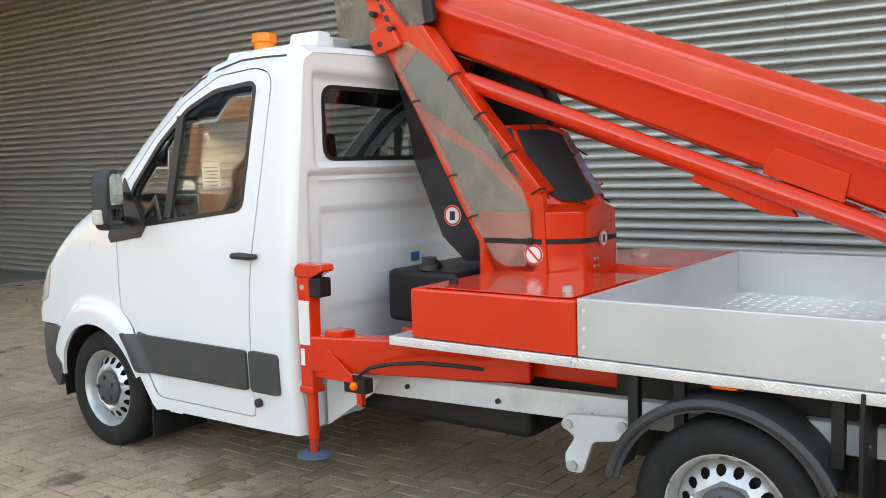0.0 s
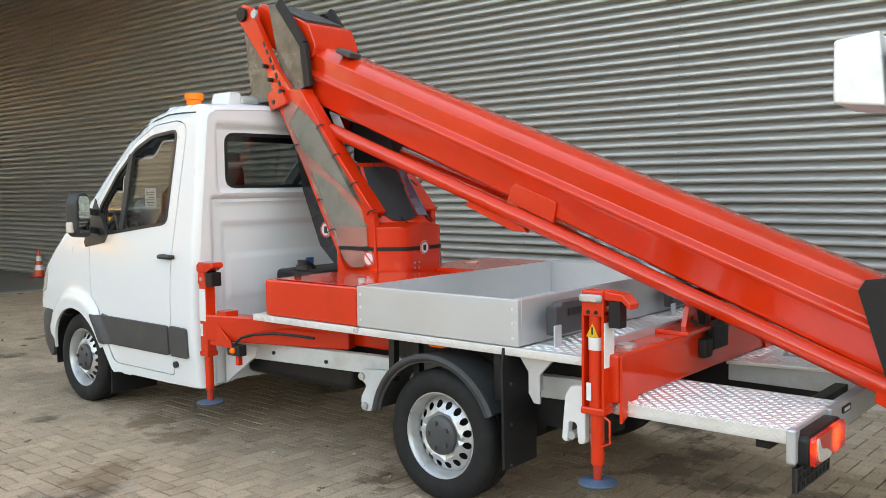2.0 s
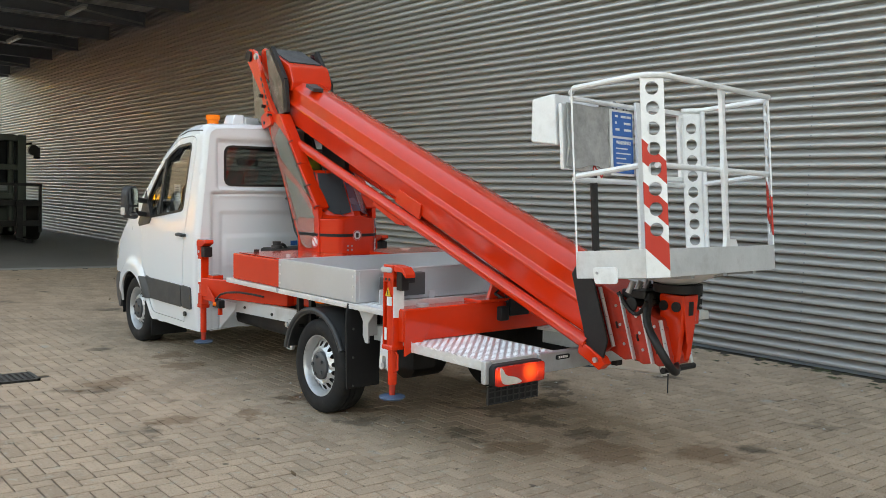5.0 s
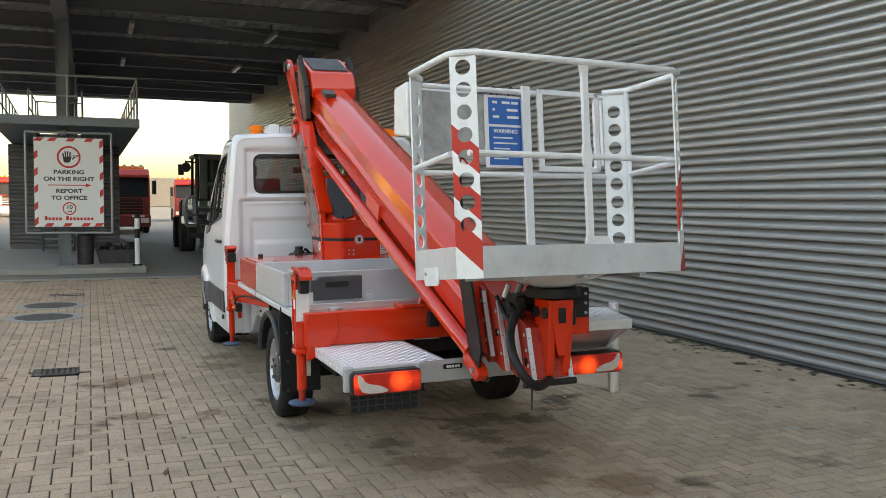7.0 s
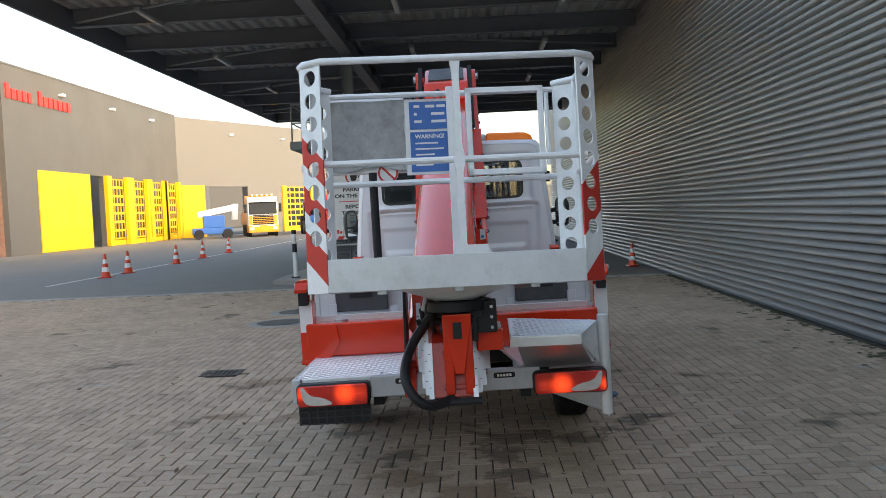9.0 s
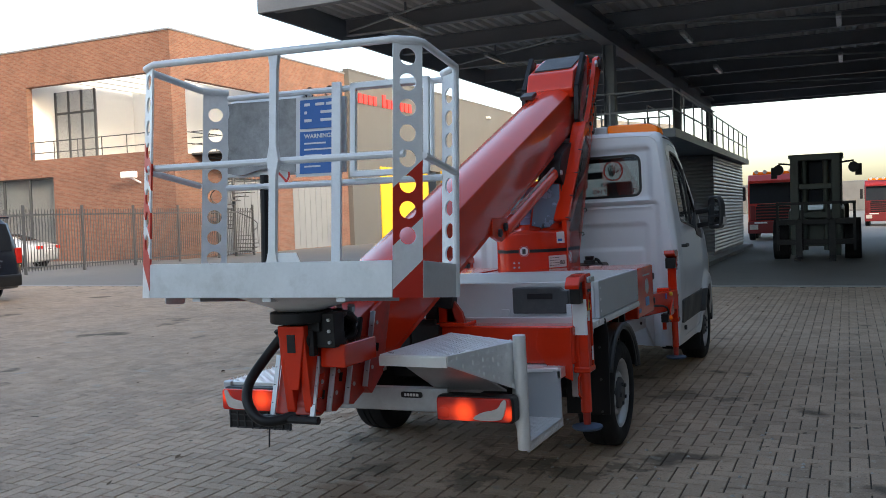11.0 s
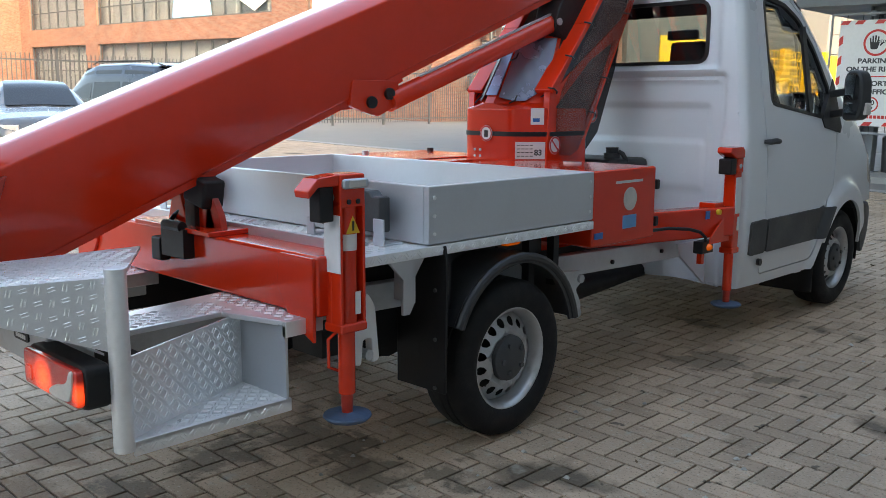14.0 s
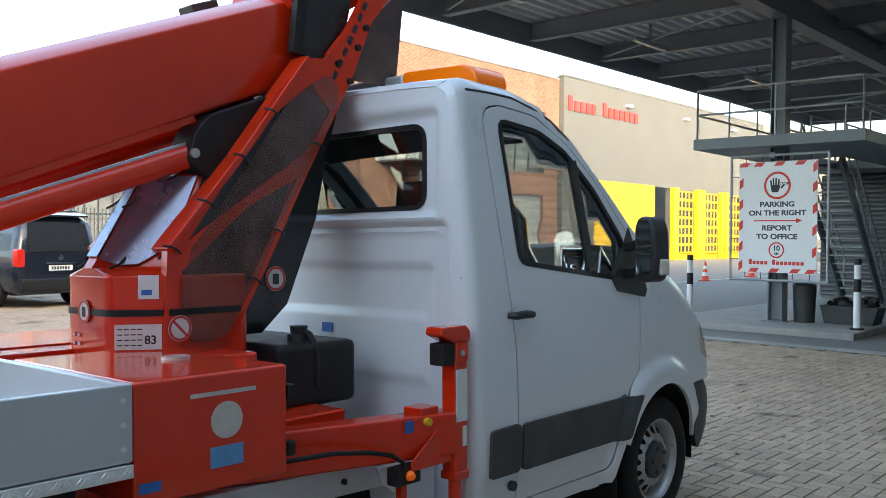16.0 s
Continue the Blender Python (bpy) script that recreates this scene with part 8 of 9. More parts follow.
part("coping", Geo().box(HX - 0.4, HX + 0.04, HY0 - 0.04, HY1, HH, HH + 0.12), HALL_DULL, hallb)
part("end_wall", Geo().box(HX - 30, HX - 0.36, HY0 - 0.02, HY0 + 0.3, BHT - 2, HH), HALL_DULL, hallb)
def hslab(put, a, b, c, d, da, db_):
    vs = [put(u, dd, z) for dd in (da, db_) for u, z in ((a, c), (b, c), (b, d), (a, d))]
    return Geo().add(vs, ((0, 1, 2, 3), (7, 6, 5, 4), (0, 4, 5, 1), (1, 5, 6, 2), (2, 6, 7, 3), (3, 7, 4, 0)))
part("yellow_panel", hslab(put_h, 3.6, 10.9, 0.02, 5.05, -0.06, -0.005), YELLOW, hallb, "yellow wall panel")
def glazed_door(put, o):
    mat = YELLOW
    u0, u1, z0, z1 = o
    d = part("sectional_door", hslab(put, u0, u1, z0, z0 + 0.45, 0.05, 0.15), mat, hallb, "yellow glazed sectional door")
    for k in range(8):
        z = z0 + 0.45 + (z1 - z0 - 0.45) * k / 7
        part("door_rail", hslab(put, u0, u1, z - 0.09, z + 0.09, 0.05, 0.14), mat, d)
    for k in range(6):
        u = u0 + (u1 - u0) * k / 5
        part("door_stile", hslab(put, max(u0, u - 0.05), min(u1, u + 0.05), z0, z1, 0.06, 0.13), mat, d)
    part("door_pane", hslab(put, u0, u1, z0, z1, 0.08, 0.1), PANE, d)
for o in doors_a[1:]:
    glazed_door(put_h, o)
glazed_door(put_b, doors_b[1])
for o in doors_a[1:]:
    for a, b in ((o[0] - 0.75, o[0]), (o[1], o[1] + 0.6)):
        part("door_jamb", hslab(put_h, a, b, 0.02, 5.05, -0.3, -0.01), YELLOW, hallb)
part("yellow_panel", hslab(put_b, 0.3, 3.3, 0.02, 4.8, -0.06, -0.005), YELLOW, hallb)
for a in (14.9, 19.85):
    part("door_jamb", hslab(put_b, a, a + 0.7, 0.02, 4.8, -0.2, -0.005), YELLOW, hallb)
for i in range(13):
    if i == 5:
        continue
    u = 0.4 + i * 0.64
    part("letter_bar", hslab(put_h, u, u + 0.4, 9.0, 9.85 if i in (0, 6) else 9.6, -0.1, -0.02), RED_LABEL, hallb, "red raised letter shape")
part("gable_wall", Geo().add([put_b(LB, d, z) for d in (0, 14) for z in (0, HH)] + [put_b(LB - 0.3, d, z) for d in (0, 14) for z in (0, HH)], ((0, 2, 3, 1), (4, 5, 7, 6), (0, 1, 5, 4), (2, 6, 7, 3), (1, 3, 7, 5), (0, 4, 6, 2))), HALL_GREY, hallb)
for u in (7.0, 15.0, 23.0):
    part("wall_lamp", hslab(put_h, u, u + 0.5, 9.9, 10.05, -0.3, -0.01), PAPER, hallb)
    part("wall_lamp", hslab(put_b, u, u + 0.5, 9.6, 9.75, -0.3, -0.01), PAPER, hallb)
solid("far_hall", Geo().box(-80, -48, 60, 110, 0, 13), HALL_GREY, "pale sheet hall far behind the office", "hall", bevel=0.1)
solid("far_block", Geo().box(-58, -20, 150, 170, 0, 9), HALL_GREY, "low pale industrial block far off", "building", bevel=0.1)
solid("end_wall_block", Geo().box(-30, 60, 190, 200, 0, 6), DARK_CLADDING, "low dark shed roofs far beyond the yard", "building", bevel=0.1)
solid("street_block", Geo().box(-90, -75, -60, 40, 0, 9), BRICK, "brick block across the street", "building", bevel=0.05)
solid("rear_block", Geo().box(-60, 2, -75, -60, 0, 8), HALL_GREY, "pale works building behind the yard", "building", bevel=0.05)

# railing fence before the office
fence = thing("bar_fence", "black steel bar fence along the yard", "fence")
FX = -24.6
bar_me = Geo().box(-0.012, 0.012, -0.012, 0.012, 0.1, 2.35).mesh("fence_bar", WIN_FRAME)
post_me = Geo().box(-0.04, 0.04, -0.04, 0.04, 0.0, 2.5).mesh("fence_post", WIN_FRAME)
for i in range(13):
    part("post", post_me, None, fence, m=Matrix.Translation((FX, -2.0 + i * 2.7, 0)))
for i in range(240):
    y = -2.0 + i * 0.135
    part("bar", bar_me, None, fence, m=Matrix.Translation((FX, y, 0)))
for z in (0.25, 2.15):
    part("rail", Geo().box(FX - 0.02, FX + 0.02, -2.0, 30.4, z - 0.025, z + 0.025), WIN_FRAME, fence)

# ---- vehicles in the yard ----
CAR_GLASS = surface("car_glass", (0.02, 0.024, 0.03), 0.07, var=0.1, bump=0, spec=0.3)
def car(x, y, heading, color, kind_, label):
    """A parked car, lofted from stations along its length. It faces its local +x."""
    paint = surface("car_paint", color, 0.25, metal=0.2, var=0.05, scale=2, bump=0.0, coat=0.5)
    c = thing("car", label, "car", "parked cars", m=Matrix.Translation((x, y, 0)) @ Matrix.Rotation(radians(heading), 4, "Z"))
    van = kind_ == "van"
    # place, underside, half width, belt, roof, half width of the roof
    if van:
        st = [(-2.47, 0.42, 0.78, 0.72, 0.76, 0.7), (-2.45, 0.3, 0.9, 0.95, 1.02, 0.76), (-2.4, 0.28, 0.93, 1.08, 1.4, 0.78), (-2.3, 0.27, 0.945, 1.1, 1.82, 0.74), (-2.15, 0.26, 0.95, 1.1, 1.92, 0.72), (-1.0, 0.25, 0.95, 1.09, 1.97, 0.73), (0.2, 0.25, 0.95, 1.08, 1.94, 0.73), (0.6, 0.25, 0.95, 1.07, 1.85, 0.72), (1.0, 0.25, 0.95, 1.06, 1.56, 0.73), (1.45, 0.26, 0.94, 1.05, 1.15, 0.76), (1.9, 0.27, 0.92, 1.0, 1.06, 0.72), (2.25, 0.28, 0.86, 0.86, 0.93, 0.62), (2.4, 0.32, 0.74, 0.7, 0.76, 0.5), (2.45, 0.4, 0.62, 0.58, 0.62, 0.42)]
        wins = [(-2.12, -1.02, -2.06, -1.04), (-0.94, 0.1, -0.92, 0.1), (0.18, 1.22, 0.18, 0.66)]
        ax, tail, nose = (-1.5, 1.5), (-2.45, 1.1), 2.44
    else:
        st = [(-2.5, 0.45, 0.7, 0.75, 0.8, 0.55), (-2.45, 0.35, 0.84, 0.95, 1.0, 0.65), (-2.2, 0.28, 0.91, 1.0, 1.08, 0.68), (-1.75, 0.25, 0.94, 1.01, 1.13, 0.66), (-1.2, 0.24, 0.95, 1.0, 1.38, 0.6), (-0.6, 0.24, 0.95, 0.99, 1.5, 0.58), (0.0, 0.24, 0.95, 0.98, 1.52, 0.59), (0.45, 0.24, 0.95, 0.97, 1.43, 0.62), (1.2, 0.24, 0.94, 0.95, 1.06, 0.7), (1.75, 0.25, 0.93, 0.92, 0.99, 0.68), (2.15, 0.26, 0.89, 0.84, 0.92, 0.62), (2.38, 0.28, 0.8, 0.72, 0.82, 0.52), (2.47, 0.36, 0.68, 0.62, 0.7, 0.45), (2.49, 0.42, 0.6, 0.55, 0.6, 0.4)]
        wins = [(-1.62, -0.5, -1.1, -0.46), (-0.42, 0.98, -0.38, 0.5)]
        ax, tail, nose = (-1.55, 1.55), (-2.49, 0.85), 2.47
    xs = [q[0] for q in st]

    def half(px):
        zb, w, belt, top, rw = (float(np.interp(px, xs, [q[k] for q in st])) for k in range(1, 6))
        h = min(1.0, (top - belt) / 0.5)
        return [(0, zb), (w * 0.86, zb), (w * 0.965, zb + 0.1), (w, zb + (belt - zb) * 0.45), (w * 0.992, zb + (belt - zb) * 0.75), (w * 0.965, belt), (w * 0.965 + (rw - w * 0.965) * 0.55, belt + (top - belt) * (0.55 + 0.04 * h)), (rw, top - 0.07 * h - 0.015), (rw * 0.78, top - 0.012), (0, top + 0.012)]

    def flank_at(px, v, d):
        q = half(px)
        (ya, za), (yb, zb_) = q[5], q[7]
        return ya + (yb - ya) * v + d + 0.012 * math.sin(v * math.pi), za + (zb_ - za) * v

    g, grid = Geo(), sorted(set(xs) | set(np.round(np.linspace(-2.4, 2.4, 33), 3)))
    for px in grid:
        q = half(px)
        g.v += [(px, yy, zz) for yy, zz in q] + [(px, -yy, zz) for yy, zz in q[-2:0:-1]]
    m = 18
    g.f = [tuple(range(m)), tuple(range(m * (len(grid) - 1), m * len(grid)))]
    g.f += [(k * m + i, (k + 1) * m + i, (k + 1) * m + (i + 1) % m, k * m + (i + 1) % m) for k in range(len(grid) - 1) for i in range(m)]
    part("body", turned(g, lambda q: Vector((q.x * 0.25, q.y, q.z - 0.7))), paint, c, "glossy car body", sharp=50)
    for s in (-1, 1):
        for x0, x1, t0, t1 in wins:
            gg, n_ = Geo(), 8
            for i in range(n_ + 1):
                for v in (0.08, 0.5, 0.9):
                    a, b = x0 + (t0 - x0) * v, x1 + (t1 - x1) * v
                    px = a + (b - a) * i / n_
                    yy, zz = flank_at(px, v, 0.006)
                    gg.v.append((px, s * yy, zz))
            gg.f = [(i * 3 + k, i * 3 + 3 + k, i * 3 + 4 + k, i * 3 + 1 + k) for i in range(n_) for k in range(2)]
            part("side_window", turned(gg, lambda q, s=s: Vector((0, s, 0.2))), CAR_GLASS, c)
        if van:
            part("rear_lamp", Geo().prism(rounded([(min(s * 0.77, s * 0.94), 0.84), (max(s * 0.77, s * 0.94), 0.84), (max(s * 0.77, s * 0.94), 1.2), (min(s * 0.77, s * 0.94), 1.2)], 0.04), "x", -2.47, -2.3), RED_LENS, c, "red rear lamp", bevel=0.02)
            part("roof_rail", Geo().tube(((-2.0, s * 0.7, 1.93), (-1.9, s * 0.7, 2.0), (0.1, s * 0.7, 1.99), (0.3, s * 0.7, 1.92)), 0.018, 8), BLACK, c)
        else:
            part("rear_lamp", Geo().box(-2.49, -2.36, min(s * 0.5, s * 0.86), max(s * 0.5, s * 0.86), 0.8, 0.95), RED_LENS, c, "red rear lamp", bevel=0.02)
        yh = 0.66 if van else 0.7
        part("head_lamp", Geo().prism(rounded([(nose - 0.02, s * (yh - 0.16)), (nose - 0.1, s * (yh + 0.06)), (nose - 0.33, s * (yh + 0.185)), (nose - 0.36, s * (yh - 0.1))], 0.04), "z", 0.66, 0.8), CLEAR_LENS, c, "clear swept headlamp", bevel=0.03)
        part("sill_trim", Geo().box(-1.1, 1.05, s * 0.935 - 0.015, s * 0.935 + 0.015, 0.26, 0.34), BLACK, c)
        part("door_mirror", Geo().prism(rounded([(0.82, 1.0), (1.02, 1.0), (1.0, 1.15), (0.85, 1.17)], 0.04), "y", s * 0.95, s * 1.12), paint, c, bevel=0.03)
        for hx_ in (-0.75, 0.25):
            part("door_handle", Geo().box(hx_ - 0.1, hx_ + 0.1, s * 0.95 - 0.01, s * 0.95 + 0.025, 0.86, 0.89), paint, c)
        for a in ax:
            tm = Matrix.Translation((a, s * 0.955, 0.33)) @ Matrix.Rotation(radians(-90 * s), 4, "X")
            part("arch_shadow", Geo().lathe([(0.3, -0.03), (0.385, -0.012), (0.385, -0.06), (0.3, -0.06)], tm, 28), BLACK, c)
            ww = part("wheel", Geo().lathe([(0.21, 0), (0.3, 0.0), (0.328, -0.03), (0.328, -0.17), (0.3, -0.2), (0.21, -0.2)], tm, 28), RUBBER, c)
            spokes = Geo().lathe([(0, -0.012), (0.06, -0.008), (0.075, -0.03), (0, -0.05)], tm, 16).lathe([(0.195, -0.02), (0.215, -0.002), (0.215, -0.1), (0.195, -0.1)], tm, 24)
            for k in range(10):
                t_ = 2 * math.pi * k / 10
                spokes.bar(tm @ Vector((0.05 * math.cos(t_), 0.05 * math.sin(t_), -0.02)), tm @ Vector((0.2 * math.cos(t_), 0.2 * math.sin(t_), -0.02)), 0.022, 0.03, (0, 1, 0))
            part("rim", spokes, RIM, ww)
            part("brake", Geo().lathe([(0, -0.08), (0.195, -0.08), (0.195, -0.1), (0, -0.1)], tm, 20), BLACK, ww)

    def screen(nm, x0, x1, k0, k1, sx):
        """Glass across the car between two stations, lifted a little outward."""
        gg = Geo()
        for i in range(7):
            px = x0 + (x1 - x0) * i / 6
            q = half(px)
            for u in (-1, -0.5, 0, 0.5, 1):
                rw_ = q[8][0] * (k0 + (k1 - k0) * i / 6)
                gg.v.append((px + sx * 0.012, u * rw_, q[9][1] + 0.008 - 0.02 * abs(u) ** 2))
        gg.f = [(i * 5 + k, i * 5 + 5 + k, i * 5 + 6 + k, i * 5 + 1 + k) for i in range(6) for k in range(4)]
        part(nm, turned(gg, lambda q: Vector((sx, 0, 0.6))), CAR_GLASS, c)
    if van:
        screen("rear_screen", -2.435, -2.32, 1.12, 1.1, -1)
        screen("windscreen", 0.62, 1.42, 1.15, 1.12, 1)
        part("spoiler", Geo().prism([(-2.42, 1.86), (-2.1, 1.93), (-2.1, 1.96), (-2.42, 1.9)], "y", -0.66, 0.66), paint, c, bevel=0.01)
        part("rear_bumper", Geo().prism(rounded([(-2.52, 0.34), (-2.3, 0.32), (-2.3, 0.62), (-2.52, 0.6)], 0.04), "y", -0.86, 0.86), BLACK, c, "dark rear bumper", bevel=0.04)
        part("badge", Geo().tube(((-2.475, 0, 1.02), (-2.465, 0, 1.02)), 0.055, 14), CHROME, c)
        part("plate_bar", Geo().box(-2.48, -2.46, -0.34, 0.34, 0.9, 0.93), CHROME, c)
    else:
        screen("rear_screen", -1.7, -0.75, 1.15, 1.12, -1)
        screen("windscreen", 0.1, 1.15, 1.12, 1.12, 1)
    gr = part("grille", Geo().prism(rounded([(-0.46, 0.76), (0.46, 0.76), (0.5, 0.62), (0.4, 0.42), (-0.4, 0.42), (-0.5, 0.62)], 0.05), "x", nose - 0.12, nose + 0.02), BLACK, c, "dark grille with chrome bars", bevel=0.01)
    for z in (0.46, 0.525, 0.59, 0.655, 0.72):
        hwz = float(np.interp(z, [0.42, 0.62, 0.76], [0.4, 0.5, 0.46]))
        part("grille_bar", Geo().box(nose + 0.0, nose + 0.032, -hwz, hwz, z - 0.009, z + 0.009), CHROME, gr)
    for s in (-1, 1):
        part("air_intake", Geo().prism(rounded([(nose - 0.35, s * 0.5), (nose - 0.02, s * 0.5), (nose - 0.1, s * 0.72), (nose - 0.3, s * 0.84)], 0.03), "z", 0.36, 0.5), BLACK, c, "dark lower air intake", bevel=0.02)
        for z in (0.4, 0.46):
            part("intake_trim", Geo().prism([(nose - 0.3, s * 0.5), (nose - 0.005, s * 0.49), (nose - 0.085, s * 0.73), (nose - 0.29, s * 0.85)], "z", z - 0.006, z + 0.006), CHROME, c)
    pr = part("rear_plate", Geo().box(tail[0] - 0.03, tail[0] + 0.02, -0.26, 0.26, 0.76, 0.87), PAPER, c)
    pf = part("front_plate", Geo().box(nose + 0.03, nose + 0.05, -0.26, 0.26, 0.4, 0.5), PAPER, c)
    for k in range(7):
        part("print_bar", Geo().box(tail[0] - 0.033, tail[0] - 0.03, -0.19 + k * 0.06, -0.15 + k * 0.06, 0.785, 0.845), INK, pr)
        part("print_bar", Geo().box(nose + 0.05, nose + 0.053, -0.19 + k * 0.06, -0.15 + k * 0.06, 0.42, 0.48), INK, pf)
    return c

CHROME = surface("chrome", (0.6, 0.6, 0.6), 0.2, metal=1.0, var=0.4, scale=18, bump=0)
car(-17.2, 7.38, 187, (0.012, 0.016, 0.028), "van", "dark blue parked passenger van with red rear lamps")
car(-13.95, 3.85, -14, (0.1, 0.105, 0.112), "saloon", "silver grey saloon car with a chrome grille")
car(-30.5, 20.3, 200, (0.6, 0.6, 0.6), "saloon", "white car parked behind the bar fence")
car(-22.0, 1.0, 5, (0.03, 0.05, 0.08), "saloon", "dark blue parked saloon car")

LORRY_GLASS = surface("lorry_glass", (0.02, 0.022, 0.025), 0.35, var=0.1, bump=0, spec=0.25)
def lorry(x, y, heading, colors, length, label, load=None, scale=1.0):
    cab_p = surface("lorry_paint", colors[0], 0.35, var=0.06, scale=2, bump=0.02, coat=0.4)
    low_p = surface("lorry_lower_paint", colors[1], 0.4, var=0.06, scale=2, bump=0.02, coat=0.3)
    c = thing("lorry", label, "lorry", "lorries in the yard", m=Matrix.Translation((x, y, 0)) @ Matrix.Rotation(radians(heading), 4, "Z") @ Matrix.Scale(scale, 4))
    part("cab", Geo().prism([(0.0, 0.9), (0.02, 1.9), (-0.15, 3.0), (-0.5, 3.3), (-2.1, 3.3), (-2.1, 0.9)], "y", -1.22, 1.22), cab_p, c, "lorry cab", bevel=0.06)
    part("bumper", Geo().box(-1.9, 0.1, -1.24, 1.24, 0.35, 0.95), low_p, c, bevel=0.05)
    part("windscreen", Geo().bar((0.045, 0, 1.85), (-0.12, 0, 2.85), 2.25, 0.03, (1, 0, 0)), LORRY_GLASS, c)
    part("sun_visor", Geo().box(-0.1, 0.15, -1.15, 1.15, 2.85, 3.0), cab_p, c, bevel=0.02)
    gr = part("grille", Geo().box(0.0, 0.06, -0.85, 0.85, 1.0, 1.7), BLACK, c, bevel=0.02)
    for z in (1.1, 1.25, 1.4, 1.55):
        part("grille_bar", Geo().box(0.06, 0.08, -0.85, 0.85, z, z + 0.05), low_p, gr)
    for s in (-1, 1):
        part("head_lamp", Geo().box(0.08, 0.13, s * 0.95 - 0.2, s * 0.95 + 0.2, 0.55, 0.8), CLEAR_LENS, c, bevel=0.02)
        part("side_window", Geo().box(-1.3, -0.3, s * 1.225 - 0.01, s * 1.225 + 0.01, 1.95, 2.75), CAR_GLASS, c)
        part("mirror", Geo().box(-0.1, 0.1, s * 1.42 - 0.1, s * 1.42 + 0.1, 2.0, 2.7), BLACK, c, bevel=0.03)
        for a in [-0.9] + [-3.2 - 1.3 * i for i in range(int((length - 3) / 1.5))]:
            tm = Matrix.Translation((a, s * 1.22, 0.5)) @ Matrix.Rotation(radians(-90 * s), 4, "X")
            part("wheel", Geo().lathe([(0.0, -0.02), (0.25, -0.02), (0.28, 0), (0.45, 0), (0.5, -0.04), (0.5, -0.28), (0.0, -0.28)], tm, 24), RUBBER, c)
    for x in (-0.8, -0.4, 0.0, 0.4, 0.8):
        part("roof_lamp", Geo().tube(((-0.3, x, 3.42), (-0.2, x, 3.42)), 0.1, 10), CLEAR_LENS, c)
    for s in (-1, 1):
        part("bumper_stripe", Geo().box(0.1, 0.115, s * 0.62 - 0.3, s * 0.62 + 0.3, 0.85, 0.93), PAPER, c)
        part("cab_corner", Geo().box(-0.05, 0.07, s * 1.0 - 0.12, s * 1.0 + 0.12, 1.0, 1.75), low_p, c, bevel=0.03)
    part("name_band", Geo().box(0.02, 0.07, -0.8, 0.8, 1.72, 1.8), BLACK, c)
    part("chassis", Geo().box(-length, -1.8, -0.5, 0.5, 0.7, 1.0), BLACK, c)
    part("roof_lamps", Geo().box(-0.9, -0.7, -1.0, 1.0, 3.3, 3.45), BEACON, c, bevel=0.03)
    part("body", Geo().prism(load or [(-2.4, 1.0), (-2.4, 2.6), (-length, 2.6), (-length, 1.0)], "y", -1.2, 1.2), low_p, c, "lorry body", bevel=0.05)
    return c

YEL, ORG, RDD, WHT, BLU = (0.8, 0.5, 0.02), (0.75, 0.33, 0.02), (0.55, 0.03, 0.02), (0.7, 0.7, 0.7), (0.03, 0.12, 0.4)
lorry(-17.0, 66.0, -72, (WHT, ORG), 10, "white and orange heavy crane lorry", [(-2.3, 1.0), (-2.4, 3.2), (-4.0, 3.5), (-6.0, 2.2), (-10, 2.0), (-10, 1.0)])
lorry(-10.9, 68.0, -78, (RDD, RDD), 9, "red lorry with striped white front", [(-2.4, 1.0), (-2.4, 3.4), (-9, 3.4), (-9, 1.0)])
lorry(-8.0, 74.0, -80, (RDD, WHT), 9, "red lorry parked in the far yard")
lorry(-0.7, 36.5, -88, (RDD, (0.2, 0.02, 0.02)), 8, "red lorry parked behind the cabin", scale=0.9)
lorry(4.4, 58.0, -92, ((0.3, 0.02, 0.02), (0.2, 0.02, 0.02)), 8, "dark red machine parked behind the forklift", scale=0.9)

blue_p = surface("blue_machine_paint", BLU, 0.4, var=0.08, scale=2, bump=0.03, coat=0.3)
crane = thing("mobile_crane", "small blue and white pick and carry crane", "crane", m=Matrix.Translation((-21.2, 66, 0)) @ Matrix.Rotation(radians(20), 4, "Z"))
part("chassis", Geo().box(-1.7, 1.5, -0.8, 0.8, 0.4, 0.9), blue_p, crane, bevel=0.05)
part("engine_cover", Geo().box(-0.8, 0.9, -0.75, 0.75, 0.9, 1.9), blue_p, crane, bevel=0.06)
part("boom", Geo().bar((-1.2, 0, 2.0), (1.9, 0, 2.55), 0.45, 0.5), PAPER, crane, "white crane boom", bevel=0.03)
part("boom_head", Geo().prism([(1.5, 1.5), (2.0, 1.5), (2.1, 2.8), (1.6, 2.8)], "y", -0.25, 0.25), PAPER, crane, bevel=0.03)
for a in (-1.2, 1.1):
    for s in (-1, 1):
        part("wheel", Geo().tube(((a, s * 0.6, 0.4), (a, s * 0.9, 0.4)), 0.4, 20), RUBBER, crane)
trac = thing("tractor", "blue farm tractor standing in the yard", "tractor", m=Matrix.Translation((-13.6, 70, 0)) @ Matrix.Rotation(radians(-75), 4, "Z"))
part("bonnet", Geo().box(0.0, 1.7, -0.4, 0.4, 0.8, 1.6), blue_p, trac, bevel=0.08)
part("cab", Geo().prism([(-1.4, 1.2), (0.0, 1.2), (-0.1, 2.7), (-1.3, 2.7)], "y", -0.75, 0.75), CAR_GLASS, trac, "glazed cab", bevel=0.05)
part("cab_roof", Geo().box(-1.45, 0.1, -0.8, 0.8, 2.7, 2.85), blue_p, trac, bevel=0.04)
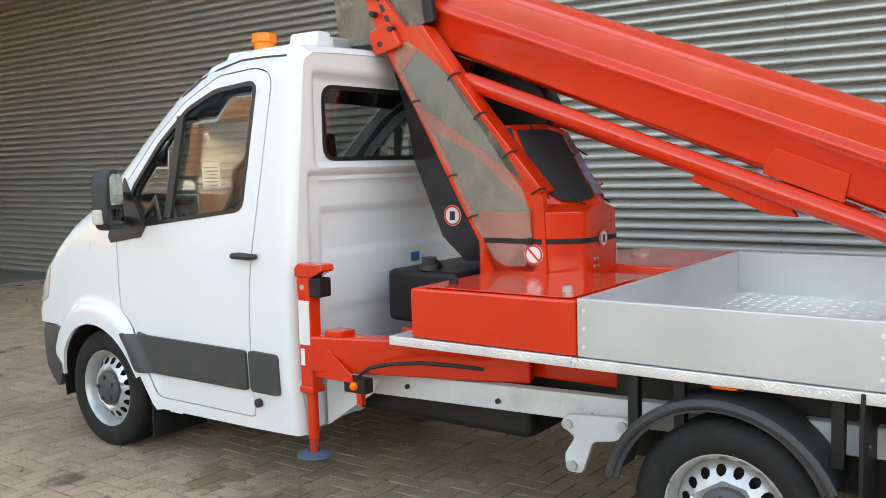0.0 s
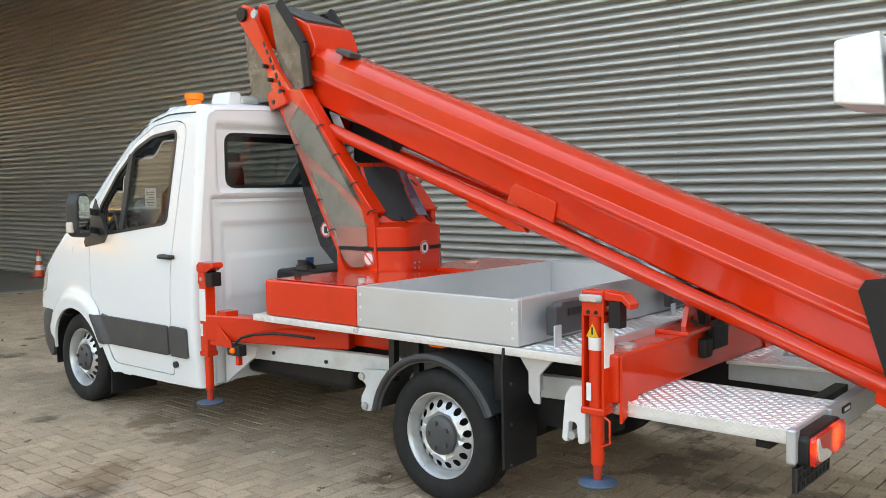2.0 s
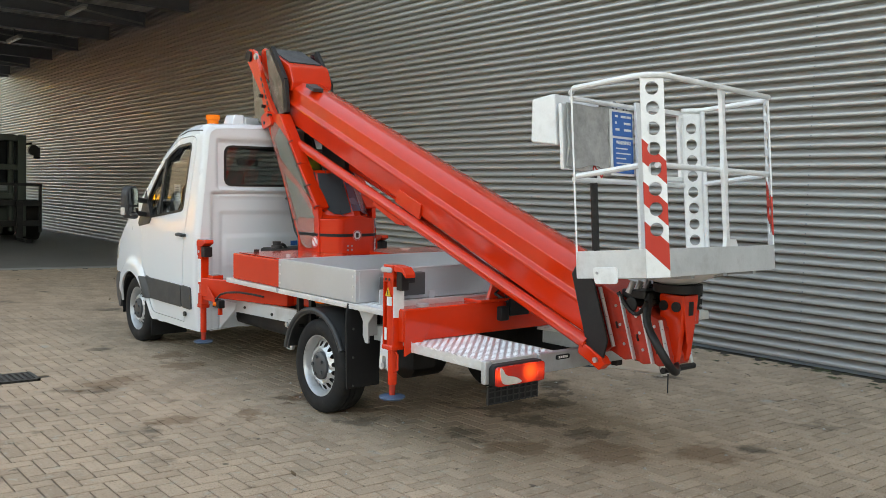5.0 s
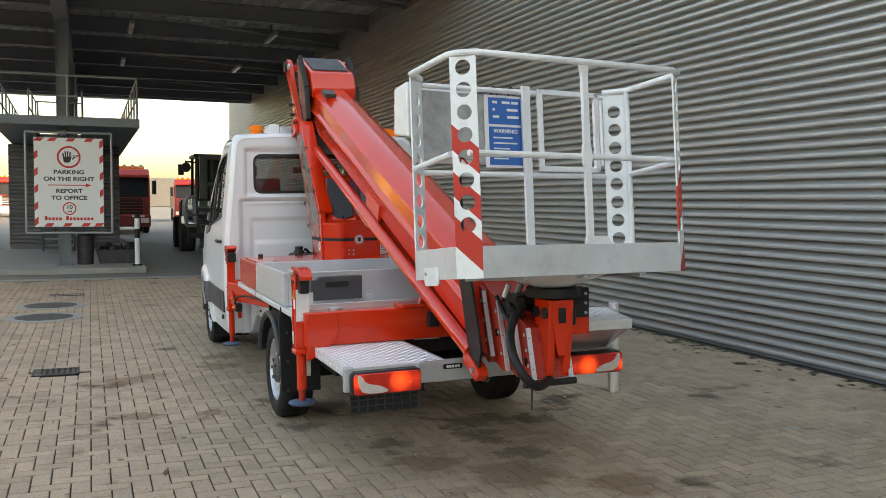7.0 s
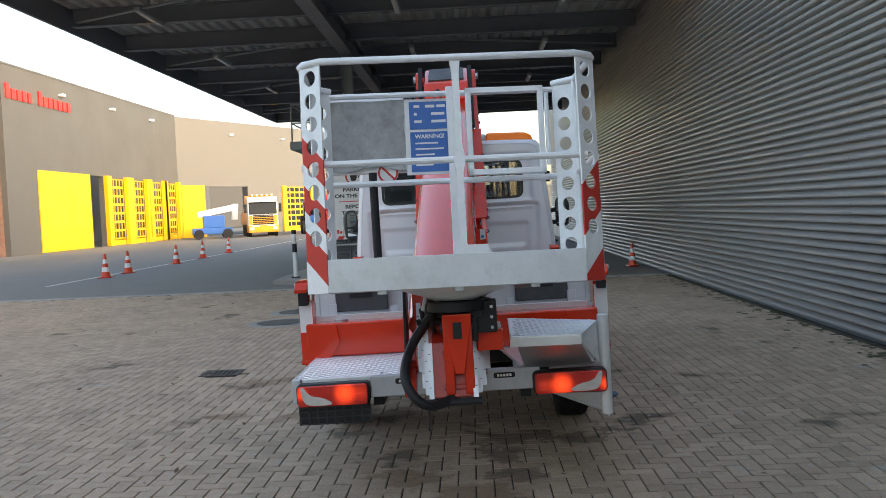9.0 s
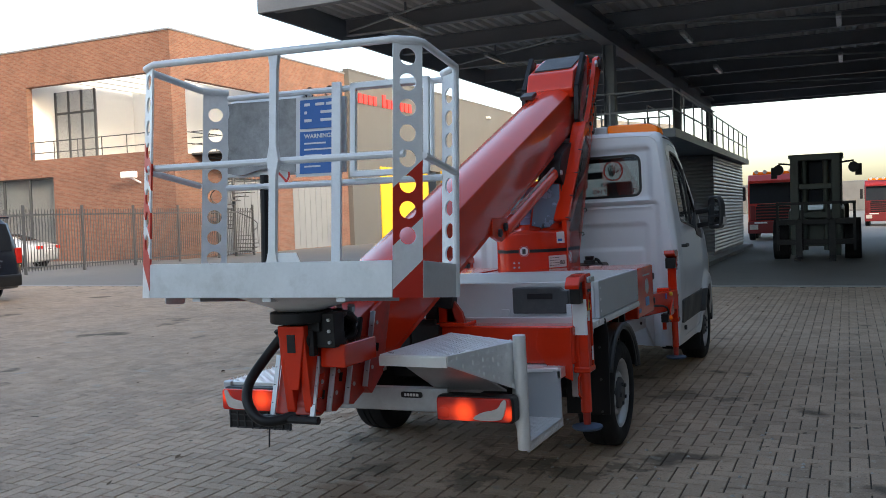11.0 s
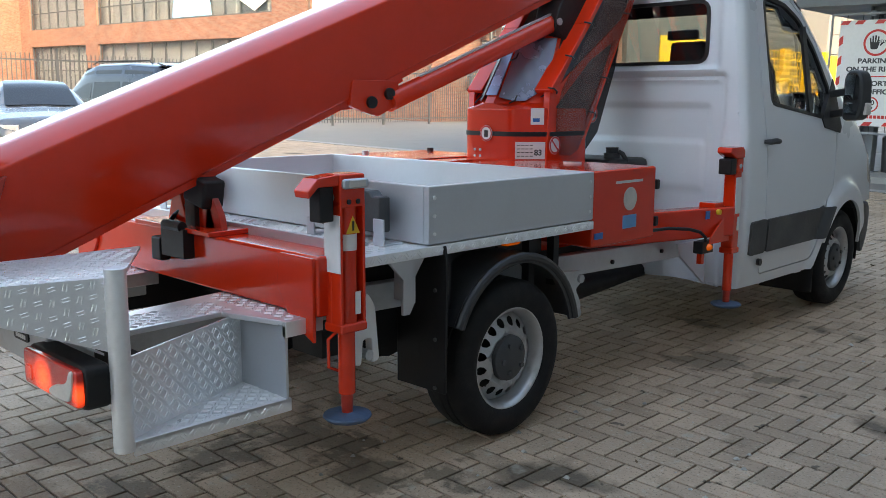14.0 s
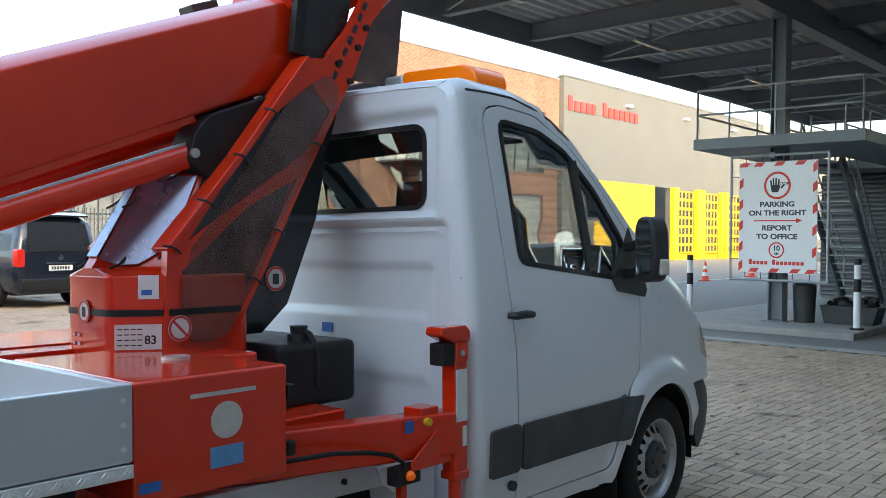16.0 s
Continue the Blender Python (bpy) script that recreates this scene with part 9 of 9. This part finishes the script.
for a, r in ((-0.9, 0.8), (1.3, 0.55)):
    for s in (-1, 1):
        part("wheel", Geo().tube(((a, s * 0.6, r), (a, s * 1.0, r)), r, 24), RUBBER, trac)

# large forklift under the far end of the canopy
green = surface("dark_green_paint", (0.04, 0.055, 0.045), 0.45, var=0.2, scale=2, fine=30, bump=0.08, blotch=0.4, blotch_color=(0.04, 0.035, 0.03))
fk = thing("heavy_forklift", "dark green heavy forklift facing the yard", "forklift", m=Matrix.Translation((1.5, 20.9, 0)) @ Matrix.Diagonal((0.85, 0.85, 0.93, 1)))
for s in (-1, 1):
    part("mast_column", Geo().box(s * 0.62 - 0.13, s * 0.62 + 0.13, -0.15, 0.15, 0.15, 3.15), green, fk, "dark mast column", bevel=0.02)
    part("lift_cylinder", Geo().tube(((s * 0.32, 0.05, 0.3), (s * 0.32, 0.05, 3.0)), 0.09, 14), green, fk)
    part("front_wheel", Geo().tube(((s * 0.85, 0.9, 0.62), (s * 1.35, 0.9, 0.62)), 0.62, 28), RUBBER, fk, "large black tyre", bevel=0.03)
    part("rear_wheel", Geo().tube(((s * 0.85, 3.9, 0.55), (s * 1.3, 3.9, 0.55)), 0.55, 28), RUBBER, fk, bevel=0.03)
    part("fork", Geo().box(s * 0.5 - 0.1, s * 0.5 + 0.1, -1.6, -0.3, 0.05, 0.13).box(s * 0.5 - 0.1, s * 0.5 + 0.1, -0.42, -0.3, 0.05, 1.2), BLACK, fk, "black fork", bevel=0.01)
    part("work_lamp", Geo().tube(((s * 1.15, 0.7, 2.75), (s * 1.15, 0.5, 2.75)), 0.16, 14), BLACK, fk)
    part("lamp_arm", Geo().tube(((s * 0.6, 0.9, 2.9), (s * 1.15, 0.8, 2.95), (s * 1.15, 0.7, 2.75)), 0.03, 6), BLACK, fk)
    part("mirror", Geo().box(s * 1.3 - 0.1, s * 1.3 + 0.1, 0.75, 0.82, 2.5, 2.85), BLACK, fk, bevel=0.02)
    part("cab_post", Geo().box(s * 0.75 - 0.05, s * 0.75 + 0.05, 0.85, 0.95, 1.6, 3.1).box(s * 0.75 - 0.05, s * 0.75 + 0.05, 2.3, 2.4, 1.6, 3.1), green, fk)
for z in (0.5, 1.35, 2.2, 3.05):
    part("mast_cross", Geo().box(-0.6, 0.6, -0.12, 0.12, z - 0.08, z + 0.08), green, fk, bevel=0.01)
for z in (0.55, 1.15):
    part("carriage_bar", Geo().box(-1.15, 1.15, -0.3, -0.2, z - 0.08, z + 0.08), BLACK, fk, bevel=0.01)
for x in (-1.15, -0.4, 0.4, 1.15):
    part("carriage_upright", Geo().box(x - 0.04, x + 0.04, -0.3, -0.2, 0.3, 1.7), BLACK, fk)
part("load_guard", Geo().box(-1.2, 1.2, -0.28, -0.22, 1.66, 1.74), BLACK, fk)
part("body", Geo().prism([(0.4, 0.5), (0.4, 1.5), (2.4, 1.65), (4.6, 1.6), (4.8, 0.9), (4.6, 0.5)], "x", -0.85, 0.85), green, fk, "dark green body", bevel=0.06)
part("cab_roof", Geo().box(-0.85, 0.85, 0.75, 2.5, 3.08, 3.2), green, fk, bevel=0.03)
part("cab_glass", Geo().box(-0.72, 0.72, 0.9, 0.92, 1.65, 3.05), CAR_GLASS, fk)
part("counterweight", Geo().box(-1.0, 1.0, 4.3, 5.2, 0.6, 1.7), BLACK, fk, bevel=0.1)

# ---- leaves and crumbs on the paving ----
leaf_mat = surface("dry_leaf", (0.12, 0.075, 0.035), 0.8, var=0.4, scale=8, bump=0.1, island=0.3)
lv = Geo()
rl = random.Random(5)
for i in range(170):
    x, y = rl.uniform(-7, 4.1), rl.uniform(-6, 11)
    if -1.1 < x < 1.1 and -1.6 < y < 4.2:
        continue
    k = rl.uniform(0.012, 0.04)
    m = Matrix.Translation((x, y, 0.006)) @ Euler((rl.uniform(-0.4, 0.4), rl.uniform(-0.4, 0.4), rl.uniform(0, 6.3))).to_matrix().to_4x4()
    lv.add([m @ Vector(p) for p in ((-k, 0, 0), (-k * 0.2, k * 0.5, 0.004), (k, 0, 0.006), (-k * 0.1, -k * 0.5, 0.003))], ((0, 3, 2, 1),))
solid("fallen_leaves", lv, leaf_mat, "dry brown leaves and crumbs on the paving", "leaves", kind="stuff")
crumb_mat = surface("stone_crumb", (0.4, 0.38, 0.34), 0.9, var=0.4, scale=20, bump=0.2, island=0.4)
cr = Geo()
for i in range(150):
    x, y = (rl.gauss(1.2, 1.2), rl.gauss(-0.8, 1.4)) if i % 2 else (rl.uniform(-4, 4), rl.uniform(-5, 5))
    k = rl.uniform(0.004, 0.014)
    m = Matrix.Translation((x, y, 0.002)) @ Matrix.Rotation(rl.uniform(0, 6.3), 4, "Z")
    cr.add([m @ Vector(p) for p in ((-k, -k * 0.7, 0), (k, -k * 0.6, 0), (k * 0.7, k, 0), (-k * 0.8, k * 0.8, 0), (-k * 0.3, -k * 0.2, k * 0.9), (k * 0.4, k * 0.3, k * 0.7))], ((0, 1, 5, 4), (1, 2, 5), (2, 3, 4, 5), (3, 0, 4)))
solid("stone_crumbs", cr, crumb_mat, "small pale stone crumbs scattered on the paving", "gravel", kind="stuff")
moss_mat = surface("joint_moss", (0.07, 0.075, 0.03), 0.95, var=0.4, scale=3, fine=40, bump=0.5)
ms = Geo()
for i in range(420):
    y = rl.uniform(-8, 12)
    x = WALL_X - abs(rl.gauss(0, 0.25)) - 0.06
    k = rl.uniform(0.01, 0.05)
    ms.add([(x - k, y - k, 0.004), (x + k * 0.7, y - k * 0.8, 0.005), (x + k, y + k, 0.004), (x - k * 0.6, y + k, 0.007)], ((0, 1, 2, 3),))
solid("moss_tufts", ms, moss_mat, "moss and crumbs along the foot of the wall", "moss", kind="stuff")

# ---- paving blocks in herringbone, each with chamfered edges ----
PW = 0.105
JOINT, CH = 0.0044, 0.0032
def block(lx, ly):
    """A paver from 0,0 to lx,ly with its top at z = 0."""
    a, b, c, d = JOINT, JOINT, lx - JOINT, ly - JOINT
    lo = [(a, b, -0.01), (c, b, -0.01), (c, d, -0.01), (a, d, -0.01)]
    mid = [(a, b, -CH * 0.6), (c, b, -CH * 0.6), (c, d, -CH * 0.6), (a, d, -CH * 0.6)]
    hi = [(a + CH, b + CH, 0), (c - CH, b + CH, 0), (c - CH, d - CH, 0), (a + CH, d - CH, 0)]
    fs = [(8, 9, 10, 11)]
    for o in (0, 4):
        fs += [(o + i, o + (i + 1) % 4, o + 4 + (i + 1) % 4, o + 4 + i) for i in range(4)]
    return np.array(lo + mid + hi), fs


VH, FS = block(2 * PW, PW)
VV, _ = block(PW, 2 * PW)
PX0, PX1, PY0, PY1 = -24.4, WALL_X - 0.03, -9.5, 12.28
rngp = np.random.RandomState(3)
places = []
for m_ in range(-140, 141):
    for k_ in range(-260, 261):
        for kind_, (ox, oy) in ((0, (0, 0)), (1, (0, 1))):
            x, y = (k_ + 2 * m_ + ox) * PW, (k_ - 2 * m_ + oy) * PW
            if PX0 <= x and x + (2 * PW if kind_ == 0 else PW) <= PX1 and PY0 <= y and y + (PW if kind_ == 0 else 2 * PW) <= PY1:
                cx_, cy_ = x + (PW if kind_ == 0 else PW / 2), y + (PW / 2 if kind_ == 0 else PW)
                if abs(cx_ + 2.5) < 0.2 and abs(cy_ - 2.32) < 0.17:
                    continue
                places.append((kind_, x, y))
near = [p for p in places if 1.05 < p[1] < 2.95 and -3.55 < p[2] < -0.35]
near = near[:300]
nearset = set(near)
vs, fs, n = [], [], 0
for p in places:
    if p in nearset:
        continue
    base = VH if p[0] == 0 else VV
    h = 0.0015 * (rngp.rand() - 0.5) - 0.001
    tl = (rngp.rand(2) - 0.5) * 0.012
    v = base + np.array((p[1], p[2], h))
    v[8:, 2] += (v[8:, 0] - v[8:, 0].mean()) * tl[0] + (v[8:, 1] - v[8:, 1].mean()) * tl[1]
    vs.append(v)
    fs += [(a + n, b + n, c + n, d + n) for a, b, c, d in FS]
    n += 12
me = bpy.data.meshes.new("paving_blocks")
me.from_pydata(np.concatenate(vs).tolist(), [], fs)
me.materials.append(PAVE)
ob = new("paving_blocks", me)
ob.parent = bed
tagged(ob, "grey-brown concrete paving blocks in herringbone", kind="stuff")
blk = []
for v in (VH, VV):
    mb = bpy.data.meshes.new("paving_block")
    mb.from_pydata(v.tolist(), [], FS)
    mb.materials.append(PAVE)
    blk.append(mb)
for kind_, x, y in near:
    o = new("paving_block", blk[kind_])
    o.parent = bed
    o.location = (x, y, -0.001 * rngp.rand())
